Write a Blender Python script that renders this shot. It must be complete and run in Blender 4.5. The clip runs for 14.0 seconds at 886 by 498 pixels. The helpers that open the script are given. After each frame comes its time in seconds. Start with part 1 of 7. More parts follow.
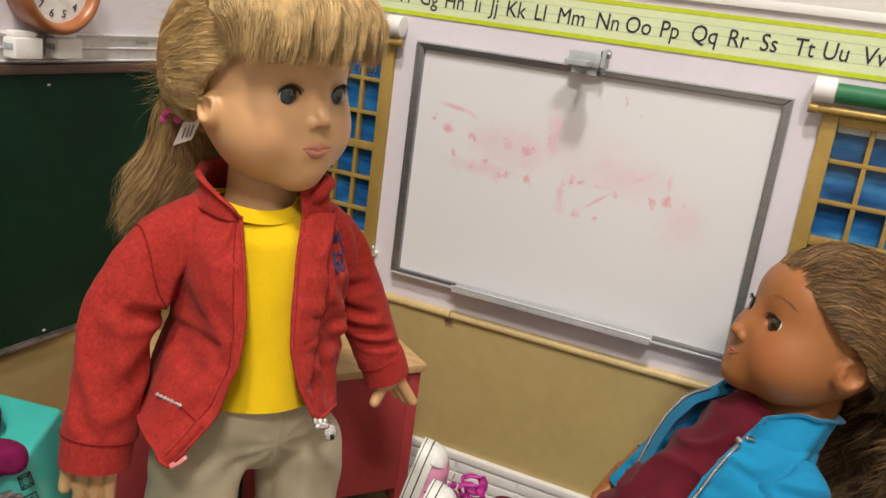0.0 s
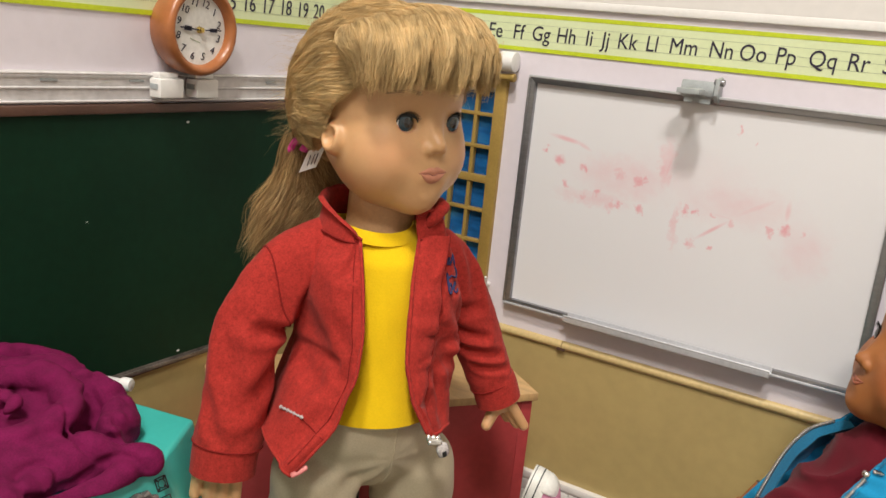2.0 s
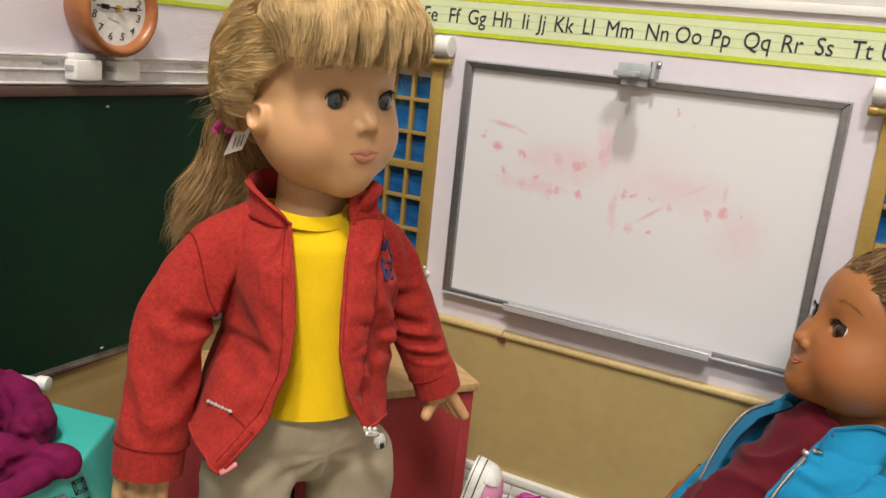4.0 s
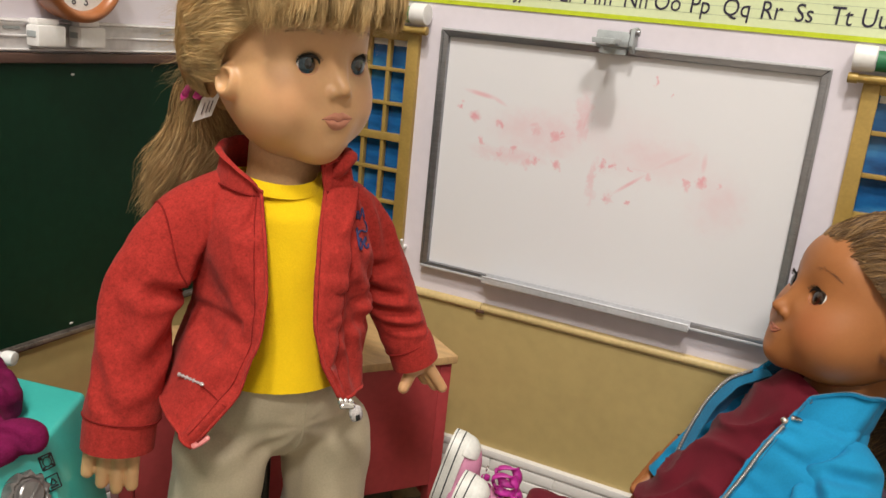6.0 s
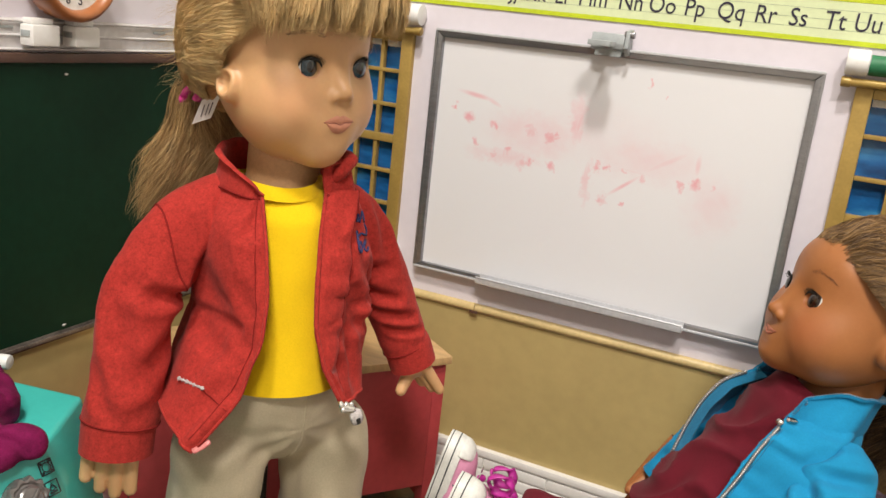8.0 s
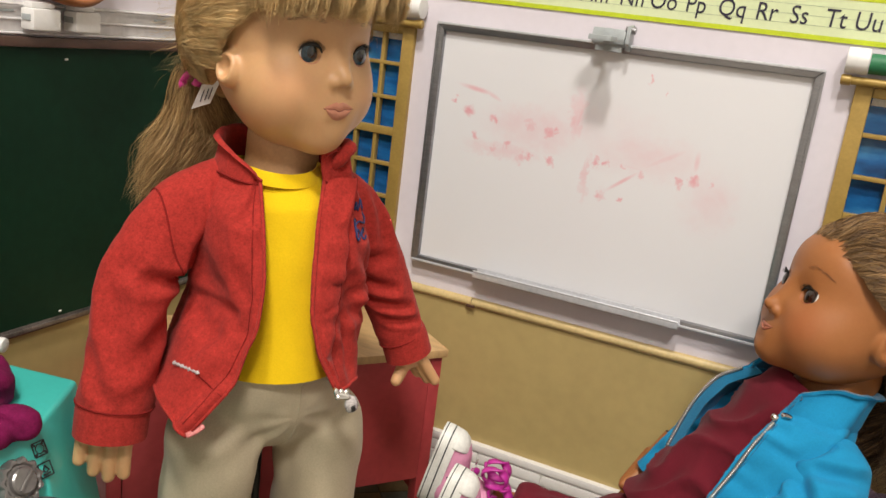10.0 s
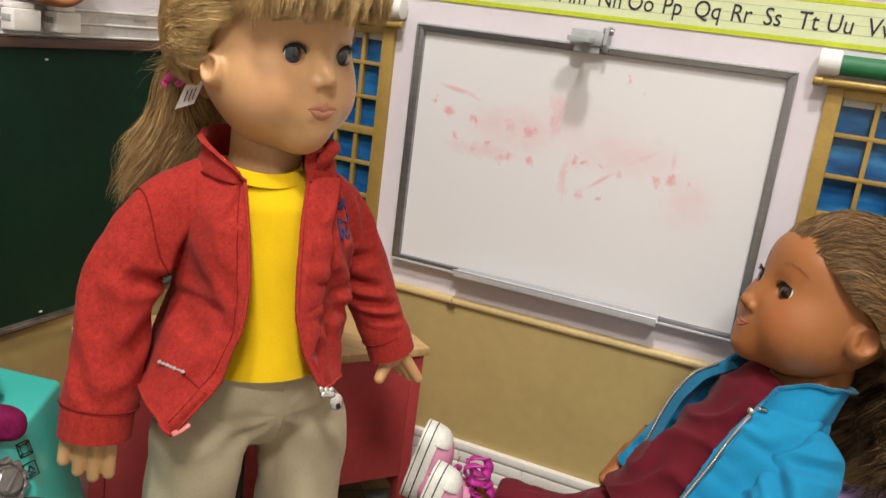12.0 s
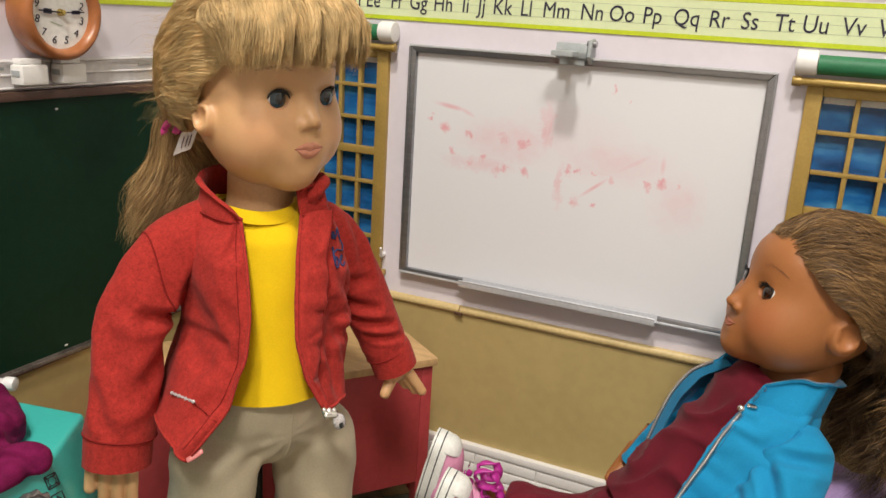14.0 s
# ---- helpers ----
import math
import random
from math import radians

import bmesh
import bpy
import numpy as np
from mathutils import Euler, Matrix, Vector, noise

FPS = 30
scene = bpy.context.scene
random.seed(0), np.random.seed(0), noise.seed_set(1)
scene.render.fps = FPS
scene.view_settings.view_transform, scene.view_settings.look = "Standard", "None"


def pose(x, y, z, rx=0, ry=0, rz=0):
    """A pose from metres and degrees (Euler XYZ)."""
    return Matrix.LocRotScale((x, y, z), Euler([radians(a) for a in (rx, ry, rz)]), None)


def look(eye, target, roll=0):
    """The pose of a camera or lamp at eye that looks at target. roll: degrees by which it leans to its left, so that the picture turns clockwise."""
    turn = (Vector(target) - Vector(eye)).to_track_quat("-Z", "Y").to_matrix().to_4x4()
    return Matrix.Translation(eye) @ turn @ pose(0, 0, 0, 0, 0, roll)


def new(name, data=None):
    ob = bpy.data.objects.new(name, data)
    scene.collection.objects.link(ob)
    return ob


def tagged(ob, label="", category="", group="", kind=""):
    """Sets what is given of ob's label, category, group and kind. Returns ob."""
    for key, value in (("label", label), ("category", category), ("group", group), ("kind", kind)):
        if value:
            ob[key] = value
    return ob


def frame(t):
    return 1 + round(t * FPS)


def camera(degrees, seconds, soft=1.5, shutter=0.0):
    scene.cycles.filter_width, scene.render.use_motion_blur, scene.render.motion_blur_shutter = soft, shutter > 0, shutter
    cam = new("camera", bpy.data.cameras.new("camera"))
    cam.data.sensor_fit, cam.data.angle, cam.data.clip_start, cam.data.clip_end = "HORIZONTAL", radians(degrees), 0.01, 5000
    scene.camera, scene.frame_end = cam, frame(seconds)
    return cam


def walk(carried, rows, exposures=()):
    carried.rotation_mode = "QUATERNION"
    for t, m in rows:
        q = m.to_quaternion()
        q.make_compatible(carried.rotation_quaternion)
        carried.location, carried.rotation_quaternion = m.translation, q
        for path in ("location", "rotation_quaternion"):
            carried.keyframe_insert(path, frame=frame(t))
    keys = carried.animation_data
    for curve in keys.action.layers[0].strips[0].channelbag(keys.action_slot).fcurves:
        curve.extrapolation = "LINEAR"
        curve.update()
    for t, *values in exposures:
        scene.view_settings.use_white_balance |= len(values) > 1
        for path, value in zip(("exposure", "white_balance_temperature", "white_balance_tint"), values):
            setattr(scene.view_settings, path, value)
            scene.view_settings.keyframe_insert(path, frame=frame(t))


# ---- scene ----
cam = camera(55.3, 14.0)
PATH = [
    (0, (0.343, -0.699, 0.458), (-0.404, 1.071, -0.098), 7.6),
    (0.5, (0.35, -0.705, 0.464), (-0.616, 0.951, -0.103), 4.9),
    (1, (0.348, -0.711, 0.46), (-0.643, 0.942, -0.075), 4.7),
    (1.5, (0.349, -0.71, 0.451), (-0.629, 0.956, -0.068), 5.9),
    (2, (0.352, -0.713, 0.449), (-0.649, 0.949, -0.036), 5.7),
    (2.5, (0.351, -0.71, 0.442), (-0.613, 0.975, -0.04), 6.8),
    (2.7, (0.349, -0.707, 0.439), (-0.592, 0.991, -0.042), 7.1),
    (4.8, (0.351, -0.693, 0.437), (-0.506, 1.053, -0.032), 5.3),
    (5, (0.353, -0.691, 0.437), (-0.492, 1.062, -0.026), 5.4),
    (5.5, (0.351, -0.685, 0.433), (-0.451, 1.079, -0.061), 5.7),
    (6, (0.348, -0.689, 0.429), (-0.484, 1.054, -0.09), 5.8),
    (6.5, (0.351, -0.677, 0.438), (-0.42, 1.081, -0.124), 4.9),
    (7, (0.342, -0.687, 0.432), (-0.479, 1.033, -0.177), 5.2),
    (7.5, (0.337, -0.693, 0.43), (-0.478, 1.038, -0.153), 6.1),
    (8, (0.338, -0.693, 0.432), (-0.455, 1.067, -0.092), 6.2),
    (8.5, (0.342, -0.695, 0.43), (-0.453, 1.068, -0.081), 7.0),
    (8.7, (0.342, -0.692, 0.425), (-0.45, 1.074, -0.079), 7.3),
    (10.8, (0.339, -0.695, 0.427), (-0.451, 1.065, -0.101), 6.9),
    (11, (0.343, -0.695, 0.429), (-0.447, 1.067, -0.091), 6.8),
    (11.5, (0.341, -0.698, 0.427), (-0.436, 1.07, -0.093), 6.8),
    (12, (0.339, -0.701, 0.426), (-0.401, 1.084, -0.089), 7.3),
    (12.5, (0.336, -0.706, 0.427), (-0.371, 1.093, -0.087), 6.8),
    (13, (0.344, -0.701, 0.435), (-0.403, 1.079, -0.086), 4.9),
    (13.5, (0.356, -0.709, 0.448), (-0.436, 1.054, -0.065), 3.6),
    (14, (0.369, -0.71, 0.452), (-0.436, 1.041, -0.085), 3.5),
]
EXPOSURES = [(0.0, -0.10), (1.0, -0.04), (2.5, -0.02), (5.0, -0.06), (6.0, -0.04), (6.5, 0.04), (7.0, 0.10), (7.5, 0.16), (8.0, 0.15), (8.5, 0.04), (11.0, 0.04), (12.0, 0.0), (12.5, -0.12), (13.0, 0.0), (14.0, 0.0)]
walk(cam, [(t, look(eye, target, roll)) for t, eye, target, roll in PATH], EXPOSURES)

# ---- light: ceiling lamp of the room, soft bounce from its white walls ----
world = bpy.data.worlds.new("room_air")
scene.world = world
world.use_nodes = True
world.node_tree.nodes["Background"].inputs[0].default_value = (1.0, 0.93, 0.84, 1)
world.node_tree.nodes["Background"].inputs[1].default_value = 0.03


def lamp(name, eye, target, size, watts, colour):
    data = bpy.data.lights.new(name, "AREA")
    data.shape, data.size, data.energy, data.color = "DISK", size, watts, colour
    ob = new(name, data)
    ob.matrix_world = look(eye, target)
    return ob


lamp("ceiling_lamp_light", (0.30, -1.15, 2.25), (0.25, -0.3, 0), 0.20, 32.5, (1.0, 0.94, 0.86))
lamp("ceiling_lamp_light", (0.95, -1.85, 2.25), (0.25, -0.3, 0.2), 0.45, 48, (1.0, 0.94, 0.87))


# ---- materials ----
def nodes_of(name):
    m = bpy.data.materials.new(name)
    m.use_nodes = True
    return m, m.node_tree, m.node_tree.nodes["Principled BSDF"]


def mat(name, colour, rough=0.6, metal=0.0, vary=0.12, coarse=25.0, fine=400.0, bump=0.15, fine_vary=0.06, sheen=0.0, coat=0.0, stretch=(1, 1, 1), sss=0.0, spec=0.5, depth=0.001, tint=None):
    """Base colour with stains at a coarse and grain at a fine scale, and relief from the grain."""
    m, tree, bsdf = nodes_of(name)
    n, link = tree.nodes, tree.links.new
    tc = n.new("ShaderNodeTexCoord")
    mp = n.new("ShaderNodeMapping")
    mp.inputs["Scale"].default_value = stretch
    link(tc.outputs["Object"], mp.inputs["Vector"])
    n1, n2 = n.new("ShaderNodeTexNoise"), n.new("ShaderNodeTexNoise")
    n1.inputs["Scale"].default_value, n1.inputs["Detail"].default_value = coarse, 4
    n2.inputs["Scale"].default_value, n2.inputs["Detail"].default_value = fine, 3
    link(mp.outputs[0], n1.inputs["Vector"])
    link(mp.outputs[0], n2.inputs["Vector"])
    mix1, mix2 = n.new("ShaderNodeMix"), n.new("ShaderNodeMix")
    mix1.data_type = mix2.data_type = "RGBA"
    c = Vector(colour)
    dark = c * (1 - vary) if tint is None else Vector(tint)
    mix1.inputs[6].default_value = (*dark, 1)
    mix1.inputs[7].default_value = (*(c * (1 + vary * 0.6)), 1)
    ramp = n.new("ShaderNodeMapRange")
    ramp.inputs[1].default_value, ramp.inputs[2].default_value = 0.3, 0.7
    link(n1.outputs[0], ramp.inputs[0])
    link(ramp.outputs[0], mix1.inputs[0])
    mix2.blend_type = "MULTIPLY"
    mix2.inputs[0].default_value = 1.0
    ramp2 = n.new("ShaderNodeMapRange")
    ramp2.inputs[1].default_value, ramp2.inputs[2].default_value = 0.25, 0.75
    ramp2.inputs[3].default_value, ramp2.inputs[4].default_value = 1 - 2 * fine_vary, 1.0 + fine_vary
    link(n2.outputs[0], ramp2.inputs[0])
    link(mix1.outputs[2], mix2.inputs[6])
    link(ramp2.outputs[0], mix2.inputs[7])
    link(mix2.outputs[2], bsdf.inputs["Base Color"])
    bsdf.inputs["Roughness"].default_value = rough
    bsdf.inputs["Metallic"].default_value = metal
    bsdf.inputs["Specular IOR Level"].default_value = spec
    bsdf.inputs["Sheen Weight"].default_value = sheen
    bsdf.inputs["Coat Weight"].default_value = coat
    bsdf.inputs["Coat Roughness"].default_value = 0.15
    if sss:
        bsdf.inputs["Subsurface Weight"].default_value = sss
        bsdf.inputs["Subsurface Radius"].default_value = (0.006, 0.003, 0.0015)
        bsdf.inputs["Subsurface Scale"].default_value = 0.5
    if bump:
        b = n.new("ShaderNodeBump")
        b.inputs["Strength"].default_value, b.inputs["Distance"].default_value = bump, depth
        link(n2.outputs[0], b.inputs["Height"])
        link(b.outputs[0], bsdf.inputs["Normal"])
    return m


def knit(name, colour, pitch, rough=0.9, vary=0.15, sheen=0.3, heather=0.1, coarse=35):
    """Cloth: soft stains, heathered fibres and a fine woven relief of the given pitch in metres."""
    m = mat(name, colour, rough, vary=vary, coarse=coarse, fine=900, bump=0.0, fine_vary=heather, sheen=sheen, spec=0.2)
    tree = m.node_tree
    n, link, bsdf = tree.nodes, tree.links.new, tree.nodes["Principled BSDF"]
    bsdf.inputs["Sheen Roughness"].default_value = 0.5
    tc = n.new("ShaderNodeTexCoord")
    v = n.new("ShaderNodeTexVoronoi")
    v.inputs["Scale"].default_value = 1 / pitch
    link(tc.outputs["Object"], v.inputs["Vector"])
    b = n.new("ShaderNodeBump")
    b.inputs["Strength"].default_value, b.inputs["Distance"].default_value = 0.35, pitch * 0.4
    link(v.outputs["Distance"], b.inputs["Height"])
    link(b.outputs[0], bsdf.inputs["Normal"])
    return m


M_WALL = mat("lavender_white_paint", (0.72, 0.675, 0.735), 0.45, vary=0.05, coarse=8, fine=120, bump=0.03, fine_vary=0.015)
M_TAN = mat("tan_printed_panel", (0.475, 0.362, 0.150), 0.42, vary=0.09, coarse=7, fine=90, bump=0.03, fine_vary=0.03)
M_GOLDRAIL = mat("gold_painted_rail", (0.62, 0.47, 0.22), 0.38, vary=0.12, coarse=30, fine=300, bump=0.05)
M_GOLD = mat("old_gold_plastic", (0.42, 0.28, 0.075), 0.38, metal=0.25, vary=0.14, coarse=40, fine=400, bump=0.04)
M_BASE = mat("white_moulded_plastic", (0.80, 0.78, 0.75), 0.4, vary=0.05, coarse=20, fine=200, bump=0.03, fine_vary=0.02)
M_WHITE = mat("white_plastic", (0.80, 0.79, 0.77), 0.35, vary=0.04, coarse=30, fine=300, bump=0.02, fine_vary=0.02)
M_ROOM = mat("white_room_paint", (0.78, 0.76, 0.73), 0.8, vary=0.03, coarse=3, fine=60, bump=0.05, fine_vary=0.02)
M_ROOMFLOOR = mat("beige_carpet", (0.42, 0.36, 0.29), 0.95, vary=0.2, coarse=6, fine=300, bump=0.3)
M_SILVER = mat("brushed_silver_frame", (0.30, 0.30, 0.315), 0.28, metal=0.8, vary=0.10, coarse=30, fine=200, bump=0.03, stretch=(1, 1, 8))
M_TRAY = mat("pale_silver_plastic", (0.60, 0.61, 0.64), 0.3, metal=0.25, vary=0.06, coarse=30, fine=300, bump=0.02)
M_CLIP = mat("grey_clip_plastic", (0.36, 0.39, 0.40), 0.35, vary=0.1, coarse=60, fine=400, bump=0.03)
M_SHADE = mat("green_roller_cloth", (0.02, 0.17, 0.07), 0.55, vary=0.15, coarse=60, fine=500, bump=0.1)
M_CHALK = mat("green_chalkboard", (0.005, 0.028, 0.014), 0.5, vary=0.25, coarse=6, fine=120, bump=0.02, fine_vary=0.08, spec=0.15)
M_LEDGE = mat("worn_dark_metal", (0.20, 0.175, 0.16), 0.35, metal=0.5, vary=0.5, coarse=60, fine=400, bump=0.1, fine_vary=0.2)
M_BROWN = mat("dark_brown_trim", (0.10, 0.05, 0.035), 0.45, vary=0.2, coarse=30, fine=300, bump=0.08)
M_CLEAR = mat("milky_plastic_sheet", (0.68, 0.66, 0.66), 0.25, vary=0.16, coarse=25, fine=200, bump=0.02)
M_GLITTER = mat("glittery_clear_plastic", (0.70, 0.66, 0.66), 0.15, metal=0.3, vary=0.3, coarse=900, fine=1800, bump=0.2, fine_vary=0.2)
M_ZIP = mat("dull_zip_metal", (0.42, 0.41, 0.40), 0.3, metal=0.8, vary=0.1, coarse=200, fine=900, bump=0.0)
M_CHROME = mat("chromed_metal", (0.75, 0.74, 0.72), 0.18, metal=1.0, vary=0.05, coarse=100, fine=600, bump=0.0)
M_LIME = mat("lime_border_print", (0.52, 0.62, 0.02), 0.5, vary=0.05, coarse=20, fine=300, bump=0.0)
M_PALE = mat("pale_green_paper", (0.66, 0.74, 0.45), 0.55, vary=0.05, coarse=20, fine=300, bump=0.0, fine_vary=0.02)
M_INK = mat("dark_ink", (0.025, 0.022, 0.045), 0.6, vary=0.1, coarse=50, fine=300, bump=0.0)
M_LINE = mat("grey_guide_line", (0.40, 0.46, 0.33), 0.6, vary=0.1, coarse=50, fine=300, bump=0.0)
M_DESK = mat("red_painted_board", (0.43, 0.056, 0.06), 0.38, vary=0.1, coarse=10, fine=150, bump=0.04)
M_WOODTOP = mat("light_maple_top", (0.58, 0.37, 0.17), 0.42, vary=0.18, coarse=30, fine=200, bump=0.05, stretch=(1, 6, 1))
M_TEAL = mat("turquoise_plastic", (0.055, 0.47, 0.42), 0.30, vary=0.06, coarse=14, fine=250, bump=0.02, fine_vary=0.02)
M_BLACKPRINT = mat("black_print", (0.015, 0.02, 0.025), 0.5, vary=0.1, coarse=50, fine=300, bump=0.0)
M_GREYKNOB = mat("pewter_grey_plastic", (0.20, 0.19, 0.185), 0.26, metal=0.5, vary=0.15, coarse=60, fine=400, bump=0.05)
M_DOOR = mat("dark_grey_plastic", (0.075, 0.072, 0.075), 0.35, vary=0.12, coarse=30, fine=300, bump=0.03)
M_FLEECE = knit("magenta_fleece", (0.150, 0.005, 0.055), 0.0011, vary=0.22, sheen=0.0, coarse=120)
M_CLOCK = mat("orange_brown_clock_case", (0.36, 0.125, 0.040), 0.36, vary=0.25, coarse=30, fine=200, bump=0.03, coat=0.12)
M_FACE = mat("white_clock_dial", (0.78, 0.77, 0.74), 0.35, vary=0.03, coarse=50, fine=300, bump=0.0)
M_BRASS = mat("brass_hub", (0.55, 0.40, 0.12), 0.25, metal=1.0, vary=0.1, coarse=100, fine=500, bump=0.0)
M_RED = knit("heather_red_jersey", (0.385, 0.030, 0.023), 0.0005, vary=0.20, heather=0.15, sheen=0.04, coarse=330)
M_REDSEAM = knit("dark_red_seam", (0.22, 0.013, 0.011), 0.0009, vary=0.2, sheen=0.0)
M_PALERED = mat("pale_red_plastic", (0.62, 0.20, 0.19), 0.4, vary=0.08, coarse=60, fine=400, bump=0.0)
M_YELLOW = knit("yellow_ribbed_knit", (0.80, 0.53, 0.006), 0.0010, vary=0.07, heather=0.03, sheen=0.1)
M_KHAKI = knit("khaki_satin_twill", (0.52, 0.445, 0.310), 0.0007, rough=0.6, vary=0.12, heather=0.05, sheen=0.1)
M_KHAKI.node_tree.nodes["Principled BSDF"].inputs["Specular IOR Level"].default_value = 0.5
M_SKIN = mat("peach_vinyl", (0.61, 0.348, 0.168), 0.42, vary=0.04, coarse=30, fine=500, bump=0.02, fine_vary=0.015, sss=0.12)


def blushed(m, spots, colour):
    """Airbrushed cheek paint on vinyl: soft round spots at given places."""
    n, link = m.node_tree.nodes, m.node_tree.links.new
    bsdf = n["Principled BSDF"]
    old = bsdf.inputs["Base Color"].links[0].from_socket
    tc = n.new("ShaderNodeTexCoord")
    for place, r, k in spots:
        far, mr, mix = n.new("ShaderNodeVectorMath"), n.new("ShaderNodeMapRange"), n.new("ShaderNodeMix")
        far.operation = "DISTANCE"
        far.inputs[1].default_value = place
        mr.interpolation_type = "SMOOTHERSTEP"
        mr.inputs[1].default_value, mr.inputs[2].default_value, mr.inputs[3].default_value, mr.inputs[4].default_value = 0.0, r, k, 0.0
        mix.data_type = "RGBA"
        mix.inputs[7].default_value = (*colour, 1)
        link(tc.outputs["Object"], far.inputs[0])
        link(far.outputs["Value"], mr.inputs[0])
        link(mr.outputs[0], mix.inputs[0])
        link(old, mix.inputs[6])
        old = mix.outputs[2]
    link(old, bsdf.inputs["Base Color"])


M_BODY = mat("tan_body_cloth", (0.52, 0.30, 0.15), 0.6, vary=0.05, coarse=30, fine=500, bump=0.05)
M_SKIN2 = mat("brown_vinyl", (0.35, 0.135, 0.045), 0.46, spec=0.35, vary=0.05, coarse=30, fine=500, bump=0.02, fine_vary=0.02, sss=0.08)
M_LIP = mat("rose_lip_paint", (0.54, 0.225, 0.140), 0.4, vary=0.08, coarse=90, fine=500, bump=0.0)
M_LIPLINE = mat("dark_rose_lip_line", (0.27, 0.085, 0.055), 0.5, vary=0.08, coarse=90, fine=500, bump=0.0)
M_LIP2 = mat("brick_lip_paint", (0.36, 0.105, 0.055), 0.4, vary=0.08, coarse=90, fine=500, bump=0.0)
M_BROW = mat("brown_brow_paint", (0.26, 0.14, 0.07), 0.6, vary=0.2, coarse=200, fine=900, bump=0.0)
M_BROW2 = mat("dark_brow_paint", (0.17, 0.062, 0.022), 0.6, vary=0.2, coarse=200, fine=900, bump=0.0)
M_LASH = mat("black_lash", (0.008, 0.007, 0.006), 0.5, vary=0.1, coarse=100, fine=500, bump=0.0)
M_EYEWHITE = mat("glossy_eye_white", (0.62, 0.60, 0.58), 0.08, vary=0.03, coarse=90, fine=500, bump=0.0, coat=0.6)
M_IRIS = mat("blue_grey_iris", (0.020, 0.048, 0.068), 0.08, vary=0.5, coarse=700, fine=1500, bump=0.0, coat=0.8)
M_IRIS2 = mat("dark_brown_iris", (0.03, 0.012, 0.006), 0.08, vary=0.4, coarse=700, fine=1500, bump=0.0, coat=0.8)
M_PUPIL = mat("black_pupil", (0.004, 0.004, 0.005), 0.06, vary=0.1, coarse=90, fine=500, bump=0.0, coat=0.8)
M_HAIR_DEEP = mat("dull_blond_fibre", (0.50, 0.335, 0.145), 0.6, vary=0.3, coarse=220, fine=900, bump=0.1, fine_vary=0.2)
M_HAIR2_DEEP = mat("dark_brown_fibre", (0.13, 0.068, 0.026), 0.5, vary=0.4, coarse=200, fine=900, bump=0.1, fine_vary=0.2)


def fibre(name, dark, mid, light, rough):
    """Doll hair: each strand takes its own shade, with finer change along it."""
    m, tree, bsdf = nodes_of(name)
    n, link = tree.nodes, tree.links.new
    geo, ramp, tc, nz, mix = n.new("ShaderNodeNewGeometry"), n.new("ShaderNodeValToRGB"), n.new("ShaderNodeTexCoord"), n.new("ShaderNodeTexNoise"), n.new("ShaderNodeMix")
    e = ramp.color_ramp.elements
    e[0].color, e[1].color = (*dark, 1), (*light, 1)
    k = e.new(0.5)
    k.color = (*mid, 1)
    link(geo.outputs["Random Per Island"], ramp.inputs[0])
    nz.inputs["Scale"].default_value, nz.inputs["Detail"].default_value = 90, 3
    link(tc.outputs["Object"], nz.inputs["Vector"])
    mr = n.new("ShaderNodeMapRange")
    mr.inputs[1].default_value, mr.inputs[2].default_value, mr.inputs[3].default_value, mr.inputs[4].default_value = 0.3, 0.7, 0.7, 1.2
    link(nz.outputs[0], mr.inputs[0])
    mix.data_type, mix.blend_type = "RGBA", "MULTIPLY"
    mix.inputs[0].default_value = 1
    link(ramp.outputs[0], mix.inputs[6])
    link(mr.outputs[0], mix.inputs[7])
    link(mix.outputs[2], bsdf.inputs["Base Color"])
    bsdf.inputs["Roughness"].default_value = rough
    bsdf.inputs["Specular IOR Level"].default_value = 0.35
    return m


M_HAIR = fibre("honey_blond_fibre", (0.56, 0.375, 0.160), (0.64, 0.445, 0.205), (0.74, 0.540, 0.275), 0.6)
# same blond, darkened so the colour carries the pony tail's shade
M_HAIR_SHADED = fibre("shaded_honey_fibre", (0.25, 0.150, 0.058), (0.36, 0.225, 0.092), (0.50, 0.330, 0.148), 0.6)
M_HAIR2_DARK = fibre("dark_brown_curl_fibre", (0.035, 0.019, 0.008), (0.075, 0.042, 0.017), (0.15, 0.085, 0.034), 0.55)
M_HAIR2 = fibre("caramel_brown_fibre", (0.16, 0.088, 0.033), (0.25, 0.140, 0.054), (0.38, 0.230, 0.096), 0.5)
M_PAPER = mat("white_paper_tag", (0.78, 0.77, 0.75), 0.6, vary=0.03, coarse=60, fine=400, bump=0.0)
M_PINK = mat("hot_pink_ribbon", (0.55, 0.03, 0.22), 0.45, vary=0.15, coarse=90, fine=600, bump=0.05)
M_NAVY = mat("navy_print", (0.02, 0.025, 0.11), 0.7, vary=0.2, coarse=150, fine=900, bump=0.0)
M_BLUE = knit("turquoise_blue_jersey", (0.012, 0.25, 0.485), 0.0006, vary=0.12, heather=0.05, sheen=0.05)
M_BLUEDARK = knit("dark_blue_lining", (0.011, 0.17, 0.33), 0.0009, vary=0.15)
M_MAROON = knit("maroon_jersey", (0.125, 0.008, 0.018), 0.0006, vary=0.15, heather=0.05, sheen=0.05)
M_SOLE = mat("white_rubber_sole", (0.76, 0.76, 0.72), 0.45, vary=0.06, coarse=60, fine=400, bump=0.05)
M_SHOE = mat("light_pink_canvas", (0.70, 0.30, 0.46), 0.75, vary=0.08, coarse=60, fine=1200, bump=0.2)
